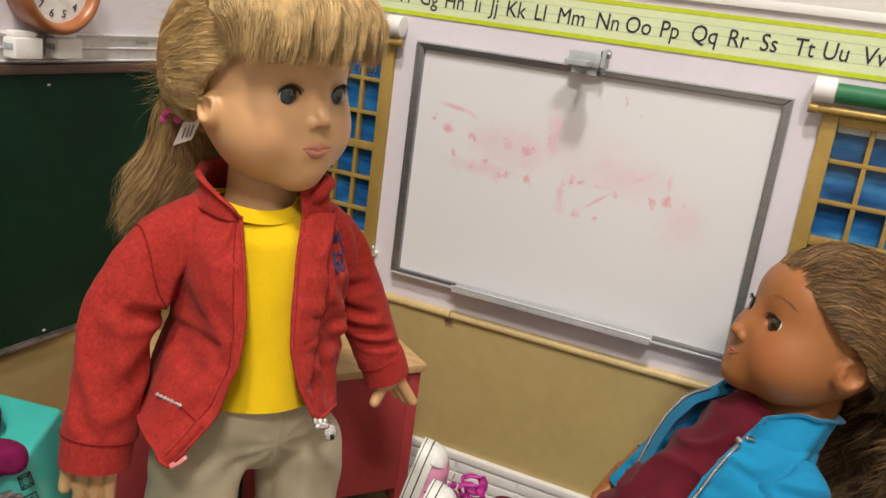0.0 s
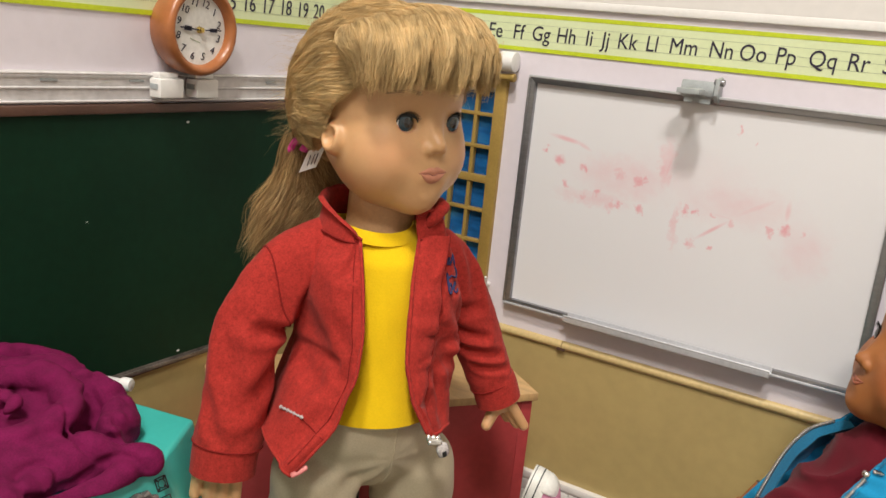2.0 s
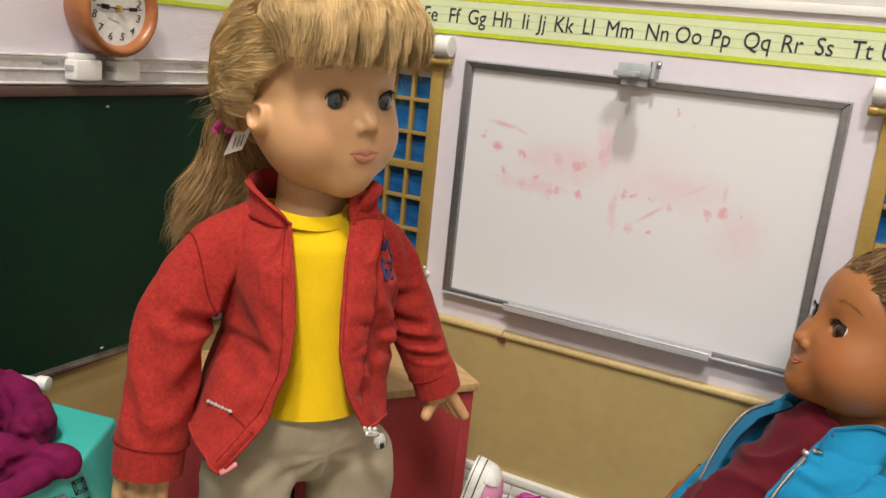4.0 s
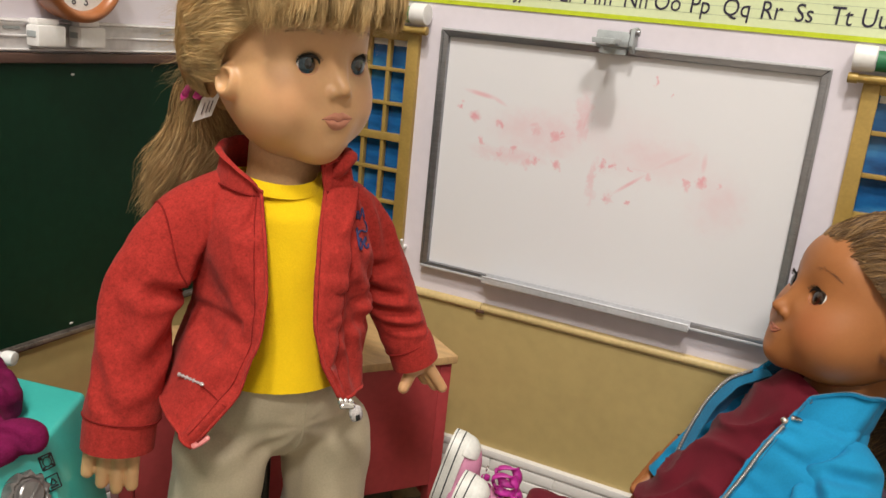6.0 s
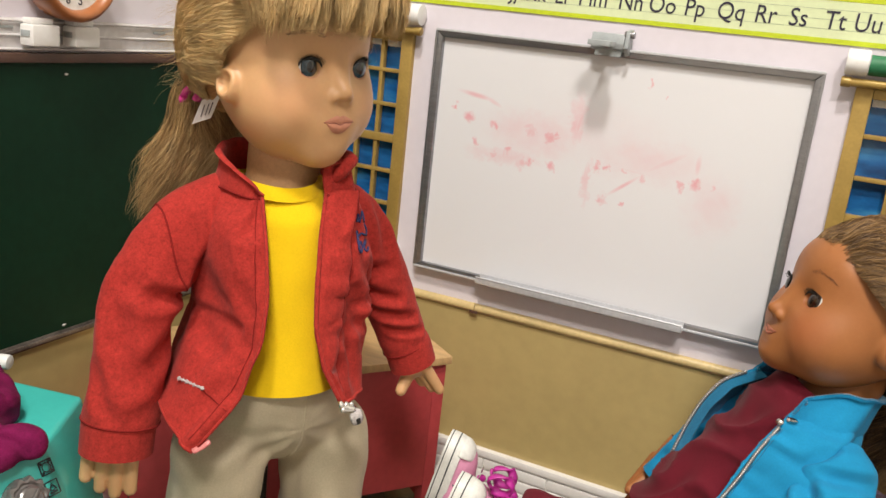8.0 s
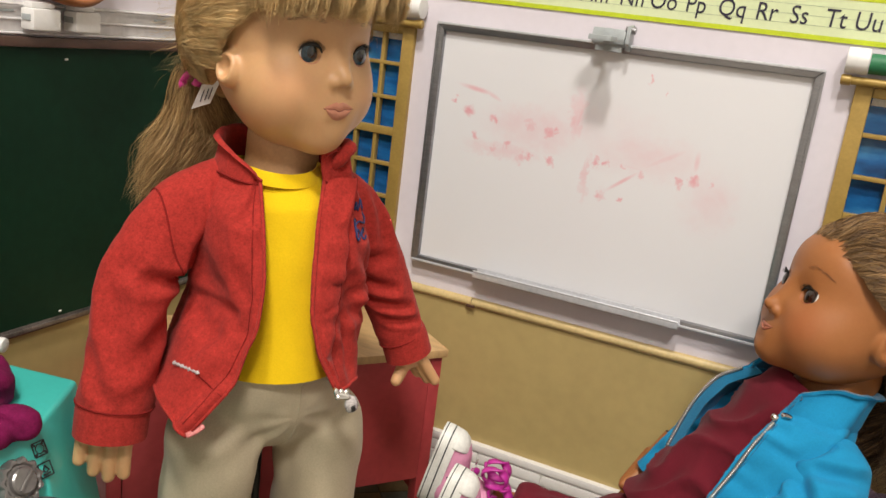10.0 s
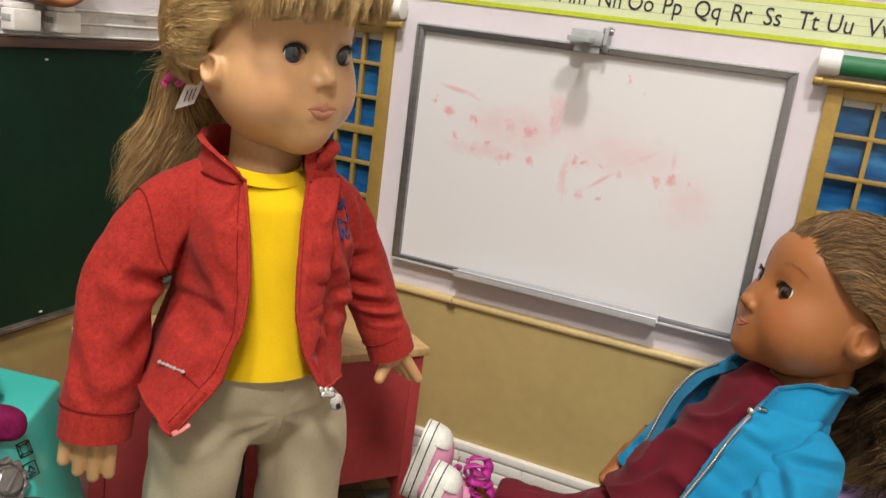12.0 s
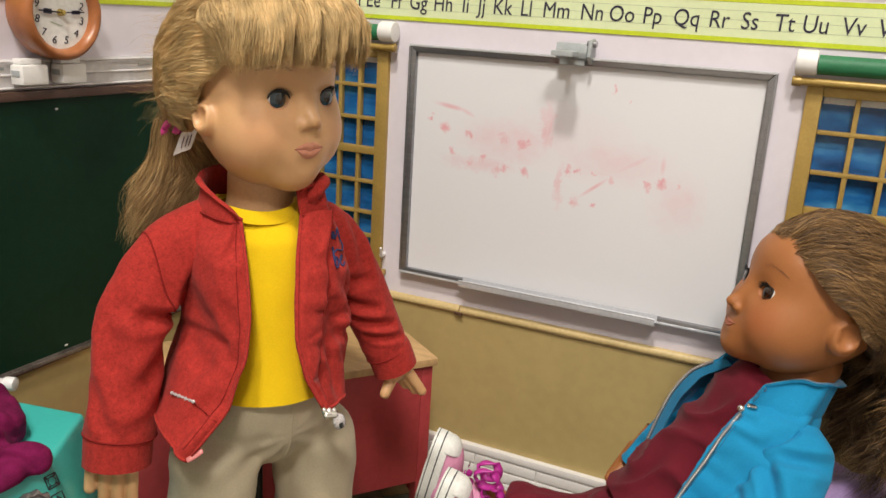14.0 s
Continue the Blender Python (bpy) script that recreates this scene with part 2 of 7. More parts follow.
M_LACE = mat("magenta_satin_lace", (0.48, 0.03, 0.30), 0.35, vary=0.15, coarse=120, fine=900, bump=0.1)
M_CHECK = mat("grey_check_cloth", (0.12, 0.11, 0.12), 0.7, vary=0.5, coarse=300, fine=900, bump=0.1)
M_LAVENDER = knit("lavender_plush", (0.40, 0.27, 0.52), 0.0012, vary=0.15, sheen=0.4)
M_BLACKMETAL = mat("black_coated_metal", (0.012, 0.012, 0.012), 0.35, vary=0.1, coarse=60, fine=500, bump=0.02)
M_GROUT = mat("dark_grout", (0.10, 0.095, 0.075), 0.8, vary=0.2, coarse=40, fine=300, bump=0.1)


def tile_material():
    m = mat("slate_print_tile", (0.19, 0.17, 0.10), 0.42, vary=0.35, coarse=60, fine=300, bump=0.08, fine_vary=0.1)
    n, link = m.node_tree.nodes, m.node_tree.links.new
    bsdf = n["Principled BSDF"]
    old = bsdf.inputs["Base Color"].links[0].from_socket
    info = n.new("ShaderNodeObjectInfo")
    ramp = n.new("ShaderNodeValToRGB")
    ramp.color_ramp.elements[0].color = (0.55, 0.75, 1.25, 1)
    ramp.color_ramp.elements[1].color = (1.25, 0.95, 0.6, 1)
    mix = n.new("ShaderNodeMix")
    mix.data_type, mix.blend_type = "RGBA", "MULTIPLY"
    mix.inputs[0].default_value = 1
    link(info.outputs["Random"], ramp.inputs[0])
    link(old, mix.inputs[6])
    link(ramp.outputs[0], mix.inputs[7])
    link(mix.outputs[2], bsdf.inputs["Base Color"])
    return m


M_TILE = tile_material()


def pane_material():
    """Printed blue winter view behind the panes: bands of blue with paler drifts."""
    m, tree, bsdf = nodes_of("blue_printed_view")
    n, link = tree.nodes, tree.links.new
    tc, mp, nz, ramp = n.new("ShaderNodeTexCoord"), n.new("ShaderNodeMapping"), n.new("ShaderNodeTexNoise"), n.new("ShaderNodeValToRGB")
    mp.inputs["Scale"].default_value = (1, 1, 2.6)
    nz.inputs["Scale"].default_value, nz.inputs["Detail"].default_value = 22, 5
    link(tc.outputs["Object"], mp.inputs[0])
    link(mp.outputs[0], nz.inputs["Vector"])
    link(nz.outputs[0], ramp.inputs[0])
    e = ramp.color_ramp.elements
    e[0].position, e[0].color = 0.30, (0.006, 0.035, 0.12, 1)
    e[1].position, e[1].color = 0.72, (0.06, 0.26, 0.50, 1)
    k = e.new(0.5)
    k.color = (0.014, 0.115, 0.33, 1)
    link(ramp.outputs[0], bsdf.inputs["Base Color"])
    bsdf.inputs["Roughness"].default_value = 0.18
    return m


M_VIEW = pane_material()


def board_material():
    """Dry-wipe board: glossy white with faint pink haze where ink was wiped."""
    m, tree, bsdf = nodes_of("whiteboard_film")
    n, link = tree.nodes, tree.links.new
    tc = n.new("ShaderNodeTexCoord")
    warp, away, shift = n.new("ShaderNodeTexNoise"), n.new("ShaderNodeVectorMath"), n.new("ShaderNodeVectorMath")
    warp.inputs["Scale"].default_value, warp.inputs["Detail"].default_value = 170, 3
    link(tc.outputs["Object"], warp.inputs["Vector"])
    away.operation = "SUBTRACT"
    away.inputs[1].default_value = (0.5, 0.5, 0.5)
    link(warp.outputs["Color"], away.inputs[0])
    shift.operation = "MULTIPLY_ADD"
    shift.inputs[1].default_value = (0.015, 0.0, 0.015)
    link(away.outputs[0], shift.inputs[0])
    link(tc.outputs["Object"], shift.inputs[2])
    total = None
    spots = [(x, z, r * 0.0026, r * 0.0029, 1.0, 0) for x, z, r in (
        (0.040, 0.351, 3.0), (0.0245, 0.358, 1.6), (0.064, 0.347, 2.2), (0.098, 0.347, 3.4), (0.115, 0.343, 3.2), (0.121, 0.346, 2.0), (0.048, 0.330, 1.8), (0.066, 0.322, 2.0), (0.078, 0.327, 2.4), (0.093, 0.320, 3.0),
        (0.099, 0.3205, 2.2), (0.119, 0.319, 2.4), (0.159, 0.326, 2.0), (0.168, 0.327, 1.8), (0.183, 0.327, 1.6), (0.193, 0.398, 1.3), (0.208, 0.390, 0.8), (0.199, 0.322, 2.4), (0.167, 0.301, 2.4), (0.184, 0.2985, 1.4),
        (0.241, 0.3255, 2.8), (0.2285, 0.3235, 1.8), (0.2300, 0.3190, 1.6), (0.254, 0.3245, 1.8))]
    hazes = [(0.10, 0.345, 0.068, 0.030, 0.40, 0), (0.20, 0.338, 0.070, 0.030, 0.34, 0), (0.155, 0.352, 0.10, 0.040, 0.16, 0), (0.137, 0.362, 0.012, 0.034, 0.7, 0), (0.255, 0.31, 0.035, 0.04, 0.3, 0), (0.152, 0.312, 0.006, 0.030, 0.6, 0), (0.075, 0.322, 0.05, 0.012, 0.5, 0)]
    strokes = [(0.0600, 0.3670, 0.014, 0.0030, 0.6, 24), (0.0990, 0.3500, 0.0026, 0.0080, 0.8, -30), (0.0755, 0.3240, 0.0020, 0.0085, 0.7, 4), (0.1205, 0.3440, 0.0090, 0.0022, 0.8, -22), (0.1500, 0.3160, 0.0020, 0.0190, 0.55, 2), (0.1900, 0.3275, 0.0240, 0.0022, 0.4, 4), (0.2290, 0.3200, 0.0018, 0.0080, 0.6, 3), (0.044, 0.3705, 0.024, 0.0035, 0.8, 8), (0.184, 0.3150, 0.026, 0.0026, 0.8, -39), (0.214, 0.338, 0.032, 0.0050, 0.55, -32), (0.240, 0.341, 0.004, 0.014, 0.5, 0), (0.1395, 0.361, 0.0035, 0.020, 0.9, 10), (0.095, 0.351, 0.010, 0.004, 0.8, -20)]
    for i, (x, z, sx, sz, k, turn) in enumerate(strokes + spots + hazes):
        mp, ln, mr = n.new("ShaderNodeMapping"), n.new("ShaderNodeVectorMath"), n.new("ShaderNodeMapRange")
        mp.vector_type = "TEXTURE"
        mp.inputs["Location"].default_value = (x, 0, z)
        mp.inputs["Rotation"].default_value = (0, math.radians(turn), 0)
        mp.inputs["Scale"].default_value = (sx, 1.0, sz)
        ln.operation = "LENGTH"
        mr.interpolation_type = "SMOOTHERSTEP"
        mr.inputs[1].default_value, mr.inputs[2].default_value, mr.inputs[3].default_value, mr.inputs[4].default_value = 0.0, 1.0, k, 0.0
        link(tc.outputs["Object"] if i < len(strokes) else shift.outputs[0], mp.inputs[0])
        link(mp.outputs[0], ln.inputs[0])
        link(ln.outputs["Value"], mr.inputs[0])
        if total is None:
            total = mr.outputs[0]
        else:
            add = n.new("ShaderNodeMath")
            add.operation = "MAXIMUM"
            link(total, add.inputs[0])
            link(mr.outputs[0], add.inputs[1])
            total = add.outputs[0]
    nz, mr, mul, mix = n.new("ShaderNodeTexNoise"), n.new("ShaderNodeMapRange"), n.new("ShaderNodeMath"), n.new("ShaderNodeMix")
    nz.inputs["Scale"].default_value, nz.inputs["Detail"].default_value = 45, 5
    mr.inputs[1].default_value, mr.inputs[2].default_value, mr.inputs[3].default_value = 0.35, 0.65, 0.45
    link(tc.outputs["Object"], nz.inputs["Vector"])
    link(nz.outputs[0], mr.inputs[0])
    mul.operation = "MULTIPLY"
    link(total, mul.inputs[0])
    link(mr.outputs[0], mul.inputs[1])
    mix.data_type = "RGBA"
    mix.inputs[6].default_value, mix.inputs[7].default_value = (0.735, 0.735, 0.76, 1), (0.74, 0.37, 0.42, 1)
    link(mul.outputs[0], mix.inputs[0])
    link(mix.outputs[2], bsdf.inputs["Base Color"])
    bsdf.inputs["Roughness"].default_value = 0.22
    return m


M_BOARD = board_material()



# ---- mesh helpers ----
def box(bm, lo, hi, bevel=0.0, m=None):
    r = bmesh.ops.create_cube(bm, size=1.0)
    c, s = (Vector(lo) + Vector(hi)) / 2, Vector(hi) - Vector(lo)
    bmesh.ops.transform(bm, matrix=Matrix.Translation(c) @ Matrix.Diagonal((*s, 1)), verts=r["verts"])
    vs = r["verts"]
    if bevel:
        es = list({e for v in vs for e in v.link_edges})
        out = bmesh.ops.bevel(bm, geom=es, offset=bevel, segments=2, profile=0.6, affect="EDGES")
        vs = list(set(out["verts"]) | {v for v in vs if v.is_valid})
    if m is not None:
        bmesh.ops.transform(bm, matrix=m, verts=[v for v in vs if v.is_valid])
    return bm


def boxed(lo, hi, bevel=0.0, m=None):
    return box(bmesh.new(), lo, hi, bevel, m)


def cyl(bm, a, b, r, r2=None, seg=24, bevel=0.0):
    a, b = Vector(a), Vector(b)
    q = (b - a).to_track_quat("Z", "Y").to_matrix().to_4x4()
    out = bmesh.ops.create_cone(bm, cap_ends=True, segments=seg, radius1=r, radius2=r if r2 is None else r2, depth=(b - a).length)
    if bevel:
        es = [e for e in {e for v in out["verts"] for e in v.link_edges} if any(len(f.verts) > 4 for f in e.link_faces)]
        o2 = bmesh.ops.bevel(bm, geom=es, offset=bevel, segments=2, profile=0.6, affect="EDGES")
        vs = list(set(o2["verts"]) | {v for v in out["verts"] if v.is_valid})
    else:
        vs = out["verts"]
    bmesh.ops.transform(bm, matrix=Matrix.Translation((a + b) / 2) @ q, verts=[v for v in vs if v.is_valid])
    return bm


def rod(a, b, r, r2=None, seg=24, bevel=0.0):
    return cyl(bmesh.new(), a, b, r, r2, seg, bevel)


def prism(points, lo, hi, axis="z", bevel=0.0):
    """A prism over a flat outline. points: the outline's two coordinates, in the order of the other axes."""
    bm = bmesh.new()

    def place(p, h):
        return {"x": (h, *p), "y": (p[0], h, p[1]), "z": (*p, h)}[axis]

    vs = [bm.verts.new(place(p, lo)) for p in points]
    face = bm.faces.new(vs)
    ext = bmesh.ops.extrude_face_region(bm, geom=[face])
    up = Vector(place((0, 0), hi)) - Vector(place((0, 0), lo))
    bmesh.ops.translate(bm, vec=up, verts=[v for v in ext["geom"] if isinstance(v, bmesh.types.BMVert)])
    bmesh.ops.recalc_face_normals(bm, faces=bm.faces)
    if bevel:
        bmesh.ops.bevel(bm, geom=list(bm.edges), offset=bevel, segments=2, profile=0.6, affect="EDGES")
    return bm


def hang(ob, parent):
    """Hang a world-placed mesh under a thing or a part without moving it."""
    ob.parent = parent
    if parent.data is None:
        ob.matrix_parent_inverse = Matrix.Translation(-parent.location)


def part(name, bm, material, parent=None, label="", smooth=None):
    me = bpy.data.meshes.new(name)
    bmesh.ops.recalc_face_normals(bm, faces=bm.faces)
    bm.to_mesh(me)
    bm.free()
    me.materials.append(material)
    if smooth is None or smooth:
        for p in me.polygons:
            p.use_smooth = True
        me.set_sharp_from_angle(angle=radians(35))
    ob = new(name, me)
    if parent is not None:
        hang(ob, parent)
    return tagged(ob, label)


def thing(name, label, category, at=(0, 0, 0), group="", kind=""):
    ob = new(name)
    ob.location = at
    ob.empty_display_size = 0.02
    return tagged(ob, label, category, group, kind)


def spline(points, n):
    """Catmull-Rom through the points, n samples, as an array."""
    p = np.array(points, float)
    p = np.vstack([2 * p[0] - p[1], p, 2 * p[-1] - p[-2]])
    t = np.linspace(0, len(p) - 3 - 1e-9, n)
    i = t.astype(int)
    f = (t - i)[:, None]
    a, b, c, d = p[i], p[i + 1], p[i + 2], p[i + 3]
    return 0.5 * (2 * b + (c - a) * f + (2 * a - 5 * b + 4 * c - d) * f**2 + (3 * b - a - 3 * c + d) * f**3)


def lerp(x, xs, ys):
    return np.interp(x, xs, ys)


def hashed(i, j, k, seed):
    h = np.sin(i * 127.1 + j * 311.7 + k * 74.7 + seed * 53.3) * 43758.5453
    return h - np.floor(h)


def vnoise(p, scale, seed=0.0):
    """Smooth value noise from -1 to 1 at points of any shape (..., 3)."""
    q = np.asarray(p) / scale
    i = np.floor(q)
    f = q - i
    f = f * f * (3 - 2 * f)
    out = 0
    for dx in (0, 1):
        for dy in (0, 1):
            for dz in (0, 1):
                w = (f[..., 0] if dx else 1 - f[..., 0]) * (f[..., 1] if dy else 1 - f[..., 1]) * (f[..., 2] if dz else 1 - f[..., 2])
                out = out + w * hashed(i[..., 0] + dx, i[..., 1] + dy, i[..., 2] + dz, seed)
    return out * 2 - 1


class Sculpt:
    """Gathers quads of several materials into one mesh."""

    def __init__(self):
        self.v, self.f, self.m, self.count, self.mats = [], [], [], 0, []

    def add(self, verts, quads, material, m=None):
        verts = np.asarray(verts, float).reshape(-1, 3)
        if m is not None:
            a = np.array(m)
            verts = verts @ a[:3, :3].T + a[:3, 3]
        if material not in self.mats:
            self.mats.append(material)
        quads = np.asarray(quads, int).reshape(-1, 4)
        self.v.append(verts)
        self.f.append(quads + self.count)
        self.m.append(np.full(len(quads), self.mats.index(material)))
        self.count += len(verts)

    def mesh(self, name):
        v, f, m = np.vstack(self.v), np.vstack(self.f), np.concatenate(self.m)
        me = bpy.data.meshes.new(name)
        me.vertices.add(len(v))
        me.vertices.foreach_set("co", v.ravel())
        me.loops.add(f.size)
        me.loops.foreach_set("vertex_index", f.ravel())
        me.polygons.add(len(f))
        me.polygons.foreach_set("loop_start", np.arange(0, f.size, 4))
        for one in self.mats:
            me.materials.append(one)
        me.polygons.foreach_set("material_index", m)
        me.polygons.foreach_set("use_smooth", np.ones(len(f), bool))
        me.update(calc_edges=True)
        me.validate()
        return me


def grid_faces(nu, nv, closed=False):
    i, j = np.meshgrid(np.arange(nu if closed else nu - 1), np.arange(nv - 1), indexing="ij")
    i2 = (i + 1) % nu
    return np.stack([i * nv + j, i2 * nv + j, i2 * nv + j + 1, i * nv + j + 1], -1).reshape(-1, 4)


def normals_of(p, closed=False):
    du = np.roll(p, -1, 0) - np.roll(p, 1, 0) if closed else np.gradient(p, axis=0)
    dv = np.gradient(p, axis=1)
    n = np.cross(du, dv)
    return n / (np.linalg.norm(n, axis=-1, keepdims=True) + 1e-12)


def shell(s, p, material, thick=0.0012, closed=False, m=None, lining=None):
    """A sheet of cloth with thickness, from a grid of points whose normals look outwards."""
    n = normals_of(p, closed)
    inner = p - n * thick
    nu, nv = p.shape[:2]
    f = grid_faces(nu, nv, closed)
    s.add(p, f, material, m)
    s.add(inner, f[:, ::-1], lining or material, m)
    edges = [(np.arange(nu), np.zeros(nu, int)), (np.arange(nu), np.full(nu, nv - 1))]
    if not closed:
        edges += [(np.zeros(nv, int), np.arange(nv)), (np.full(nv, nu - 1), np.arange(nv))]
    for a, b in edges:
        o, i = p[a, b], inner[a, b]
        k = len(a)
        idx = np.arange(k if closed else k - 1)
        nx = (idx + 1) % k
        s.add(np.vstack([o, i]), np.stack([idx, nx, nx + k, idx + k], -1), material, m)


def tube(s, path, radius, material, seg=10, m=None, flat=1.0, ref=(0.3, 0.5, 0.8), both=True):
    """A round tube along a path; radius: one number or one per point."""
    path = np.asarray(path, float)
    t = np.gradient(path, axis=0)
    t /= np.linalg.norm(t, axis=1, keepdims=True) + 1e-12
    a = np.cross(t, ref)
    a /= np.linalg.norm(a, axis=1, keepdims=True) + 1e-12
    b = np.cross(t, a)
    r = np.broadcast_to(np.asarray(radius, float), (len(path),)).copy()
    th = np.linspace(0, 2 * np.pi, seg, endpoint=False)
    if both:
        path = np.vstack([path[:1] - t[:1] * r[0] * 0.3, path, path[-1:] + t[-1:] * r[-1] * 0.3])
        a, b = np.vstack([a[:1], a, a[-1:]]), np.vstack([b[:1], b, b[-1:]])
        r = np.concatenate([[r[0] * 0.02], r, [r[-1] * 0.02]])
    p = path[None] + (np.cos(th)[:, None, None] * a[None] + flat * np.sin(th)[:, None, None] * b[None]) * r[None, :, None]
    s.add(p, grid_faces(seg, len(path), True)[:, ::-1], material, m)


def strands(s, p, radius, material, m=None):
    """Many tapered fibres, each a folded two-sided rib. p: (n, k, 3); radius: metres at the thickest."""
    n, k = p.shape[:2]
    t = np.gradient(p, axis=1)
    t /= np.linalg.norm(t, axis=2, keepdims=True) + 1e-12
    a = np.cross(t, np.array([0.36, 0.48, 0.8]))
    a /= np.linalg.norm(a, axis=2, keepdims=True) + 1e-12
    b = np.cross(t, a)
    turn = (np.arange(n) * 2.39996 % 6.28318)[:, None, None]
    a, b = np.cos(turn) * a + np.sin(turn) * b, np.cos(turn) * b - np.sin(turn) * a
    taper = np.interp(np.linspace(0, 1, k), [0, 0.08, 0.7, 1], [0.6, 1, 0.9, 0.15])
    r = (np.broadcast_to(np.asarray(radius, float).reshape(-1, 1), (n, 1)) * taper[None])[..., None]
    rails = np.stack([p + r * (math.cos(w) * a + math.sin(w) * b) for w in (0, 2.094, 4.189)], 1)
    base = (np.arange(n) * 3 * k)[:, None, None]
    side, j = np.arange(2)[None, :, None], np.arange(k - 1)[None, None, :]
    f = np.stack(np.broadcast_arrays(base + side * k + j, base + side * k + j + 1, base + (side + 1) * k + j + 1, base + (side + 1) * k + j), -1)
    s.add(rails, f, material, m)


# signed distances, for the moulded vinyl shapes
def ell(p, c, r):
    q = p - np.array(c)
    k0 = np.linalg.norm(q / np.array(r), axis=-1)
    k1 = np.linalg.norm(q / np.array(r) ** 2, axis=-1) + 1e-9
    return k0 * (k0 - 1) / k1


def cap(p, a, b, ra, rb=None):
    a, b = np.array(a, float), np.array(b, float)
    rb = ra if rb is None else rb
    h = np.clip(((p - a) @ (b - a)) / ((b - a) @ (b - a)), 0, 1)
    return np.linalg.norm(p - a - h[..., None] * (b - a), axis=-1) - (ra + (rb - ra) * h)


def join(a, b, k):
    h = np.clip(0.5 + 0.5 * (b - a) / k, 0, 1)
    return b + (a - b) * h - k * h * (1 - h)


def carve(a, b, k):
    return -join(-a, b, k)


def nets(field, lo, hi, h):
    """Surface of field < 0 as quads, by surface nets."""
    axes = [np.arange(l, u + h, h) for l, u in zip(lo, hi)]
    g = np.stack(np.meshgrid(*axes, indexing="ij"), -1)
    v = field(g)
    neg = v < 0
    shape = tuple(n - 1 for n in v.shape)
    total, count = np.zeros(shape + (3,)), np.zeros(shape)
    corners = [(i, j, k) for i in (0, 1) for j in (0, 1) for k in (0, 1)]

    def at(a, c):
        return a[c[0]:c[0] + shape[0], c[1]:c[1] + shape[1], c[2]:c[2] + shape[2]]

    for c in corners:
        for ax in range(3):
            if c[ax]:
                continue
            d = tuple(1 if i == ax else c[i] for i in range(3))
            va, vb = at(v, c), at(v, d)
            cross = (va < 0) != (vb < 0)
            w = np.where(cross, va / np.where(cross, va - vb, 1), 0)
            p = np.array(c, float) + 0 * total
            p[..., ax] += w
            total += np.where(cross[..., None], p, 0)
            count += cross
    on = count > 0
    idx = np.full(shape, -1)
    idx[on] = np.arange(on.sum())
    base = np.stack(np.nonzero(on), -1)
    verts = np.array([a[0] for a in axes]) + h * (base + total[on] / count[on][:, None])
    quads = []
    for ax in range(3):
        o1, o2 = [(1, 2), (2, 0), (0, 1)][ax]
        sl_a, sl_b = [slice(None)] * 3, [slice(None)] * 3
        sl_a[ax], sl_b[ax] = slice(0, -1), slice(1, None)
        na, nb = neg[tuple(sl_a)], neg[tuple(sl_b)]
        pos = np.stack(np.nonzero(na != nb), -1)
        ok = (pos[:, o1] > 0) & (pos[:, o2] > 0) & (pos[:, o1] < shape[o1]) & (pos[:, o2] < shape[o2])
        pos = pos[ok]
        flip = na[tuple(pos.T)]
        e1, e2 = np.eye(3, dtype=int)[o1], np.eye(3, dtype=int)[o2]
        q = np.stack([idx[tuple((pos - e1 - e2).T)], idx[tuple((pos - e2).T)], idx[tuple(pos.T)], idx[tuple((pos - e1).T)]], -1)
        q[~flip] = q[~flip][:, ::-1]
        quads.append(q)
    return verts, np.vstack(quads)


def sculpted(name, verts, quads, material):
    s = Sculpt()
    s.add(verts, quads, material)
    return new(name, s.mesh(name))


def lettering(text, size, matrix, name, material, parent=None, thick=0.00015, slant=0.0, width=1.0):
    """Raised print in the built-in typeface, as a mesh."""
    cu = bpy.data.curves.new(name, "FONT")
    cu.body, cu.size, cu.align_x, cu.align_y, cu.extrude, cu.shear, cu.resolution_u = text, size, "CENTER", "BOTTOM_BASELINE", thick, slant, 3
    tmp = bpy.data.objects.new(name, cu)
    scene.collection.objects.link(tmp)
    bpy.context.view_layer.update()
    me = bpy.data.meshes.new_from_object(tmp.evaluated_get(bpy.context.evaluated_depsgraph_get()))
    bpy.data.objects.remove(tmp)
    bpy.data.curves.remove(cu)
    me.transform(matrix @ Matrix.Diagonal((width, 1, 1, 1)))
    me.materials.clear()
    me.materials.append(material)
    me.name = name
    ob = new(name, me)
    if parent is not None:
        hang(ob, parent)
    return ob


# ---- the room round the play set ----
XW, ZT = -0.161, 0.486          # the left wall's face, the play walls' top
room = part("room_wall", boxed((-1.6, 0.62, -0.02), (2.6, 0.72, 2.4)), M_ROOM)
tagged(room, "plain white painted room wall behind the play set", "wall", kind="structure")
for lo, hi in (((-1.7, -2.6, -0.02), (-1.6, 0.72, 2.4)), ((2.6, -2.6, -0.02), (2.7, 0.72, 2.4)), ((-1.7, -2.7, -0.02), (2.7, -2.6, 2.4))):
    tagged(part("room_wall", boxed(lo, hi), M_ROOM), "plain white painted room wall", "wall", kind="structure")
tagged(part("ceiling", boxed((-1.7, -2.7, 2.4), (2.7, 0.72, 2.5)), M_ROOM), "plain white painted ceiling", "ceiling", kind="structure")
tagged(part("room_floor", boxed((-1.7, -2.7, -0.08), (2.7, 0.72, -0.02)), M_ROOMFLOOR), "beige carpeted room floor", "floor", kind="structure")
